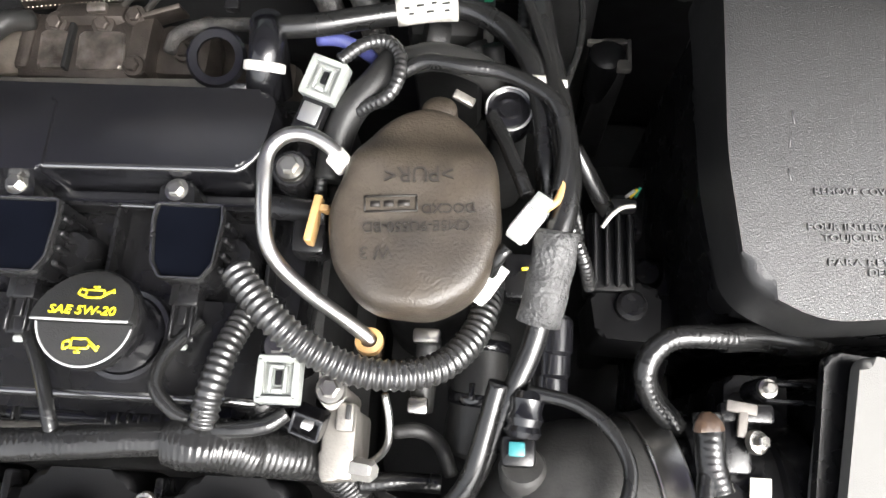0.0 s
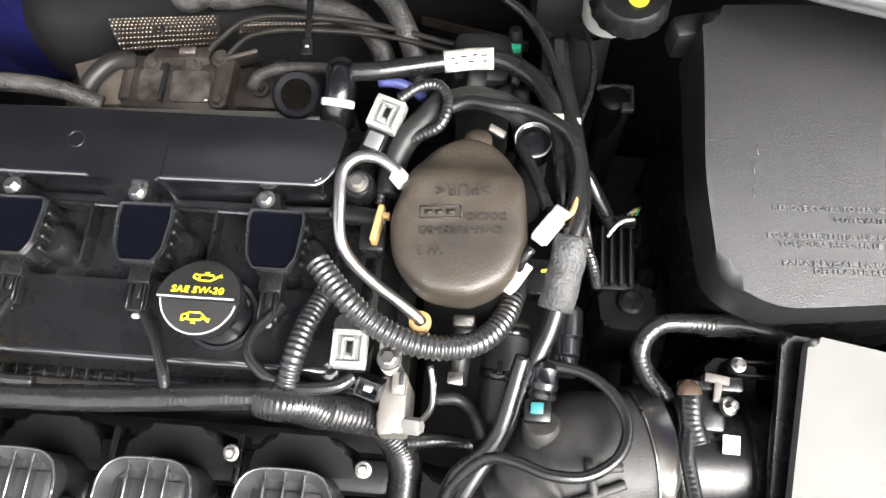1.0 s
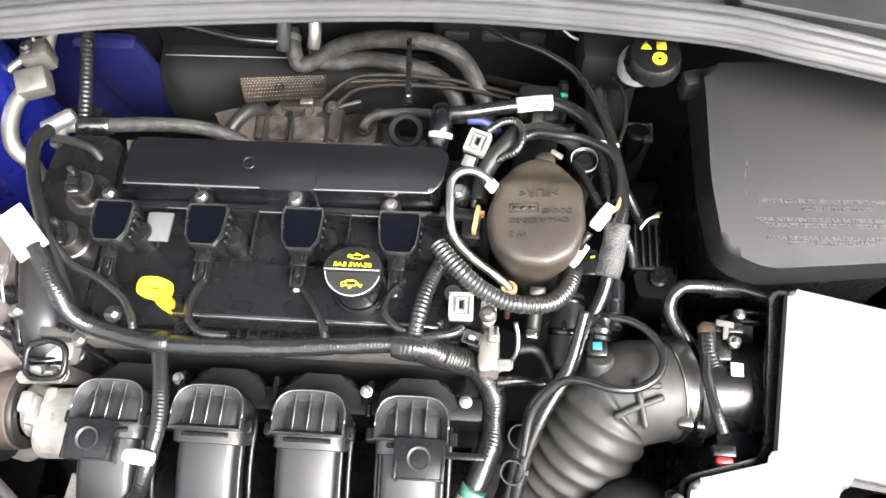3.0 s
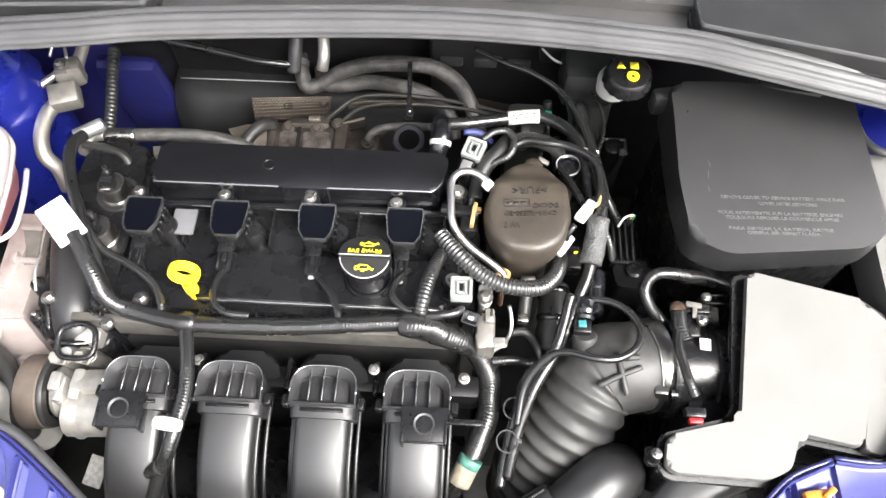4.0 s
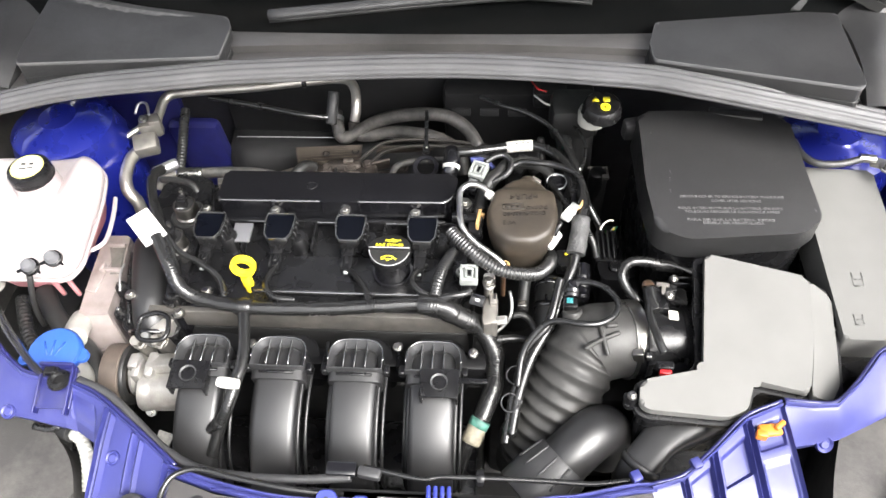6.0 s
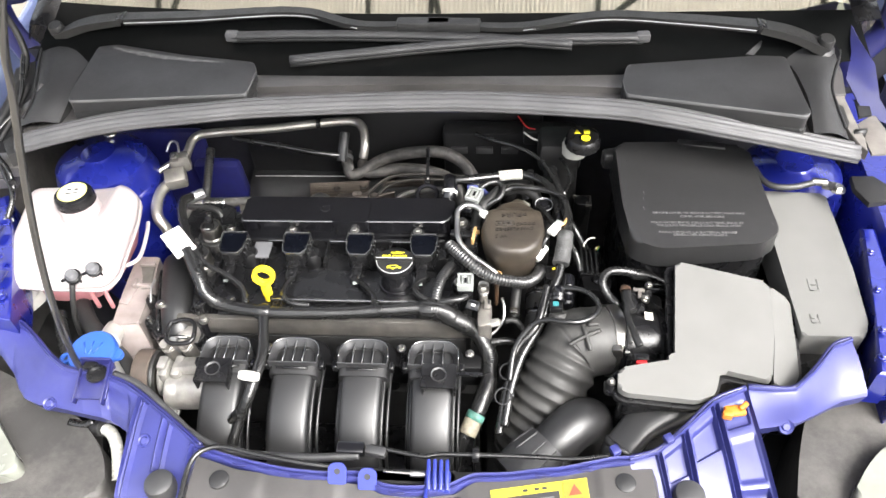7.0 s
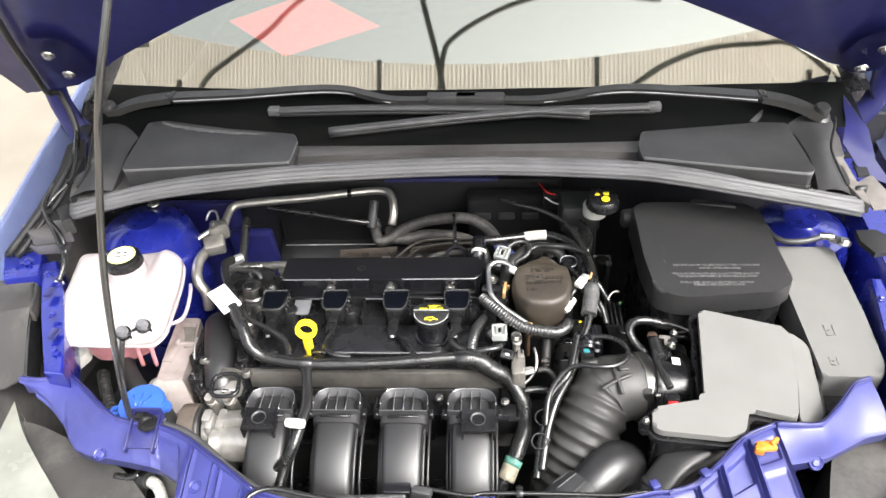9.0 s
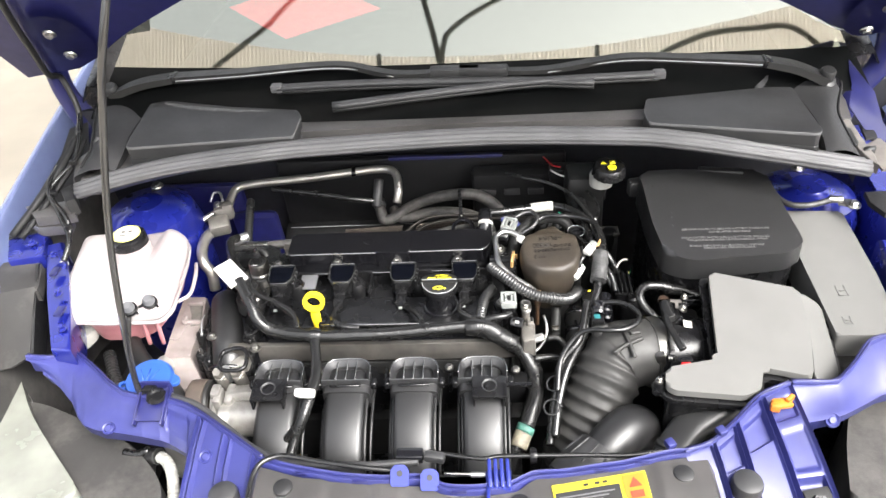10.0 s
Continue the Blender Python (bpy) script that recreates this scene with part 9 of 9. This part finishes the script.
part("stub", lathe([(0, 0.012), (0.006, 0.012), (0.007, 0.008), (0.007, -0.02)], 16, c0 + V(-0.012, -0.016, -0.012), (0, -0.3, 1)), M["steel_dark"], lp)
part("base", box(c0 + V(0, 0.01, -0.03), (0.03, 0.03, 0.04), 0.006), M["cast"], lp)
hose("radiator_hose", "thick dull black hose behind the washer filler", "hose", [(-0.542, -0.089, 0.770), (-0.518, -0.122, 0.770), (-0.484, -0.154, 0.765), (-0.448, -0.182, 0.755), (-0.428, -0.216, 0.740), (-0.430, -0.238, 0.700)], 0.0135, "rubber", n=18)
hose("radiator_hose", "ribbed black loom under the reservoir", "hose", [(-0.594, -0.082, 0.740), (-0.563, -0.137, 0.740), (-0.534, -0.175, 0.735), (-0.515, -0.205, 0.720)], 0.010, "loom", (0.007, 0.12), n=12, step=0.0014)
hose("bonnet_cable", "thin black release cable along the crossmember", "cable", [(-0.403, -0.258, 0.836), (-0.364, -0.273, 0.834), (-0.318, -0.306, 0.830), (-0.278, -0.336, 0.828), (-0.236, -0.355, 0.826), (-0.185, -0.362, 0.826), (-0.120, -0.363, 0.826), (-0.063, -0.358, 0.826)], 0.0052, "rubber_grey", n=10)
hose("bonnet_cable", "thin black cable looping over the grey cover", "cable", [(-0.262, -0.480, 0.835), (-0.259, -0.430, 0.843), (-0.259, -0.396, 0.847), (-0.252, -0.376, 0.850), (-0.234, -0.366, 0.850), (-0.214, -0.366, 0.849), (-0.184, -0.372, 0.848), (-0.128, -0.380, 0.846), (-0.092, -0.382, 0.842)], 0.0032, "rubber_gloss", n=10)
lk = thing("warning_tag", (0, 0, 0), "cream paper tag deep beside the first runner", "tag")
part("tag", box((-0.346, -0.274, 0.690), (0.022, 0.034, 0.003), 0.001, (20, 0, -15)), M["paper_print"], lk)

# ---- front edge: latch, ducts, clips ----
lt = thing("bonnet_latch", (0, 0, 0), "black bonnet latch and plugs at the crossmember", "latch")
part("plug", box((-0.074, -0.351, 0.828), (0.034, 0.016, 0.014), 0.003), M["black_gloss"], lt)
part("plug", box((-0.043, -0.354, 0.829), (0.026, 0.012, 0.012), 0.003, (0, 0, -10)), M["rubber_grey"], lt)
part("collar", lathe([(0.003, 0.004), (0.009, 0.004), (0.010, 0), (0.009, -0.004), (0.003, -0.004)], 18, (0.078, -0.354, 0.830), (1, 0, 0)), M["black"], lt)
tube("rod", [(-0.030, -0.382, 0.835), (-0.006, -0.383, 0.835), (0.016, -0.384, 0.835)], 0.0018, M["steel"], lt, "bare steel rod", n=8)
part("bar", box((-0.010, -0.372, 0.800), (0.13, 0.020, 0.010), 0.002), M["dark"], lt)
part("pin", lathe([(0, 0.012), (0.003, 0.012), (0.0035, 0), (0.0035, -0.01)], 12, (0.012, -0.384, 0.835), (1, 0, 0)), M["steel_dark"], lt)
tube("lead", [(-0.050, -0.347, 0.830), (0.013, -0.358, 0.830), (0.034, -0.355, 0.830), (0.078, -0.354, 0.830), (0.143, -0.354, 0.830), (0.197, -0.356, 0.832), (0.236, -0.352, 0.836)], 0.0030, M["rubber_gloss"], lt, n=8)
part("lower_frame", box((-0.03, -0.372, 0.755), (0.30, 0.02, 0.10), 0.004), M["dark"], lt)
for c in [(-0.0815, -0.392, 0.847), (-0.046, -0.396, 0.844)]:
    bt = part("blue_tab", prism(rounded([(-0.011, -0.013), (0.011, -0.013), (0.011, 0.006), (0.006, 0.012), (-0.006, 0.012), (-0.011, 0.006)], 0.003), -0.0015, 0.0015, 0.0006), M["blue_tab"], lt)
    bt.data.transform(pose(*c, 42, 0, 0))
    part("tab_hole", lathe([(0, 0.0006), (0.0036, 0.0006), (0.0037, 0)], 14, V(*c) + V(0, 0.0005, 0.0023), (0, -0.67, 0.74)), M["print_hole_black"], lt)
bs = thing("striker_guide", (0, 0, 0), "ribbed blue plastic guide at the crossmember", "guide")
for k in range(4):
    part("finger", box((0.0245 + 0.0072 * k, -0.389, 0.844), (0.0048, 0.036, 0.008), 0.0018, (10, 0, 2)), M["blue_tab"], bs)
part("base", box((0.035, -0.394, 0.837), (0.030, 0.026, 0.008), 0.002), M["blue_tab"], bs)
part("stem", box((0.0225, -0.418, 0.838), (0.0045, 0.036, 0.008), 0.0015), M["blue_tab"], bs)
oc = thing("orange_clip", (0, 0, 0), "translucent orange plastic clip on the blue crossmember", "clip")
c = V(*(0.388, -0.295, 0.850))
part("clip", join_bm(box(c, (0.026, 0.014, 0.008), 0.003, (0, 8, 12)), box(c + V(0.010, 0.004, 0.004), (0.014, 0.006, 0.008), 0.002, (0, 0, 40)), box(c + V(-0.010, -0.006, 0.0), (0.012, 0.008, 0.012), 0.002, (0, 0, -10))), M["amber"], oc)
el = thing("inlet_elbow", (0, 0, 0), "smooth black plastic inlet elbow ahead of the duct", "duct")
tube("elbow", [(0.158, -0.318, 0.752), (0.178, -0.301, 0.768), (0.198, -0.284, 0.776), (0.214, -0.270, 0.774), (0.226, -0.261, 0.760), (0.232, -0.257, 0.735), (0.233, -0.256, 0.690)], 0.0305, M["black_satin"], el, n=32)
sl = part("ribbed_sleeve", moved(lathe([(0.031, 0.012), (0.0345, 0.012), (0.0355, 0.010), (0.041, -0.022), (0.042, -0.024), (0.042, -0.05), (0.030, -0.052)], 36), aim((0.167, -0.311, 0.760), (0.70, 0.62, 0.36))), M["rubber_grey"], el, "grey ribbed collar")
ea = aim((0.167, -0.311, 0.760), (0.70, 0.62, 0.36))
for k in range(12):
    a = k * math.pi / 6
    tube("collar_rib", [ea @ Vector((r * math.cos(a), r * math.sin(a), h)) for r, h in ((0.0355, 0.010), (0.0385, -0.006), (0.0415, -0.022))], 0.0016, M["rubber_grey"], sl, n=6)
rd = thing("inlet_snorkel", (0, 0, 0), "flattened black plastic air snorkel with moulded marks", "duct")
tube("snorkel", [(0.350, -0.232, 0.796), (0.318, -0.258, 0.796), (0.290, -0.280, 0.793), (0.268, -0.303, 0.787), (0.255, -0.318, 0.775), (0.250, -0.326, 0.74)], 0.034, M["black_satin"], rd, n=32, flat=0.62, rfun=lambda q, t, a: (1.05 - 0.42 * ease(0.015, 0.10, q)) * (abs(math.cos(a)) ** 3.2 + abs(math.sin(a)) ** 3.2) ** (-1 / 3.2))
tube("collar", [(0.262, -0.310, 0.786), (0.257, -0.316, 0.780)], 0.024, M["black_satin"], rd, n=24, flat=0.7)
part("marks", join_bm(*[box(Vector((0.302, -0.268, 0.8185)) + V(dx, dy, 0), (sx, 0.0022, 0.0006), 0, (0, 0, -4)) for dx, dy, sx in ((0, 0, 0.024), (-0.004, -0.006, 0.016), (0.003, 0.006, 0.034))]), M["rubber_grey"], rd)
gb = thing("ground_cable", (0, 0, 0), "glossy earth cable with a bolted terminal on the tower", "cable")
tube("cable", [(0.495, 0.120, 0.880), (0.499, 0.093, 0.882), (0.513, 0.075, 0.884), (0.540, 0.072, 0.886), (0.565, 0.078, 0.888), (0.579, 0.082, 0.888)], 0.0048, M["rubber_grey"], gb, n=12)
part("ferrule", moved(lathe([(0, 0.010), (0.006, 0.010), (0.006, -0.010), (0, -0.010)], 14), aim((0.578, 0.080, 0.889), (1, -0.15, 0))), M["steel"], gb)
part("terminal", box((0.594, 0.073, 0.887), (0.026, 0.018, 0.004), 0.001, (0, 0, -20)), M["steel"], gb)
bolt(gb, (0.599, 0.063, 0.889), r=0.007, material=M["steel"])
# fixings along the inner wings
for s_, ys in ((-1, (-0.18, -0.06, 0.06)), (1, (-0.19, -0.14, -0.10, 0.02))):
    for y in ys:
        wb = thing("wing_bolt", (0, 0, 0), "blue painted bolt on the inner wing flange", "bolt", "wing bolts")
        o = 0.63 if s_ > 0 else 0.70
        bolt(wb, (s_ * (o + 0.03 * math.sin((y + 0.2) * 3) + 0.03), y, 0.862 + 0.05 * max(0, y + 0.05)), (0, 0, 1), 0.007, M["blue"], "bolt_head")
hose("wing_cable", "thin black cable following the inner wing", "cable", [(-0.697, 0.147, 0.960), (-0.695, 0.094, 0.950), (-0.669, 0.056, 0.920), (-0.646, 0.021, 0.900), (-0.648, -0.012, 0.880)], 0.004, "rubber_gloss", n=8)

fh = thing("washer_pipe", (0, 0, 0), "pale ribbed plastic pipe under the crossmember", "pipe")
tube("pipe", [(-0.442, -0.284, 0.740), (-0.427, -0.294, 0.740), (-0.414, -0.316, 0.735), (-0.406, -0.350, 0.720)], 0.0085, M["tank_grey"], fh, n=14, step=0.001, rfun=ribs(0.006, 0.10))
tube("hose_end", [(-0.442, -0.284, 0.740), (-0.460, -0.280, 0.730), (-0.468, -0.289, 0.710), (-0.463, -0.324, 0.680)], 0.012, M["rubber"], fh, n=14)
dh = thing("dark_hose", (0, 0, 0), "black hoses in the gap beside the headlamp", "hose")
tube("hose_body", [(-0.496, -0.277, 0.740), (-0.474, -0.280, 0.740), (-0.458, -0.276, 0.745)], 0.006, M["rubber_gloss"], dh, n=12)
tube("hose_body", [(-0.501, -0.293, 0.730), (-0.486, -0.312, 0.730), (-0.481, -0.341, 0.720)], 0.008, M["rubber"], dh, n=12)
# cable ties on the long cables beside the duct
for c in [(0.117, -0.209, 0.795), (0.111, -0.240, 0.782)]:
    tie = thing("cable_tie", (0, 0, 0), "clear loop of a cable tie on the long cable", "cable tie", "cable ties")
    part("loop", moved(lathe([(0.0105, 0.0012), (0.0118, 0.0012), (0.0118, -0.0012), (0.0105, -0.0012), (0.0105, 0.0012)], 22), aim(c, (-0.25, -0.35, 0.9))), M["rubber_grey"], tie)
    part("head", box(V(*c) + V(0.012, 0, 0.002), (0.005, 0.005, 0.004), 0.001), M["rubber_grey"], tie)
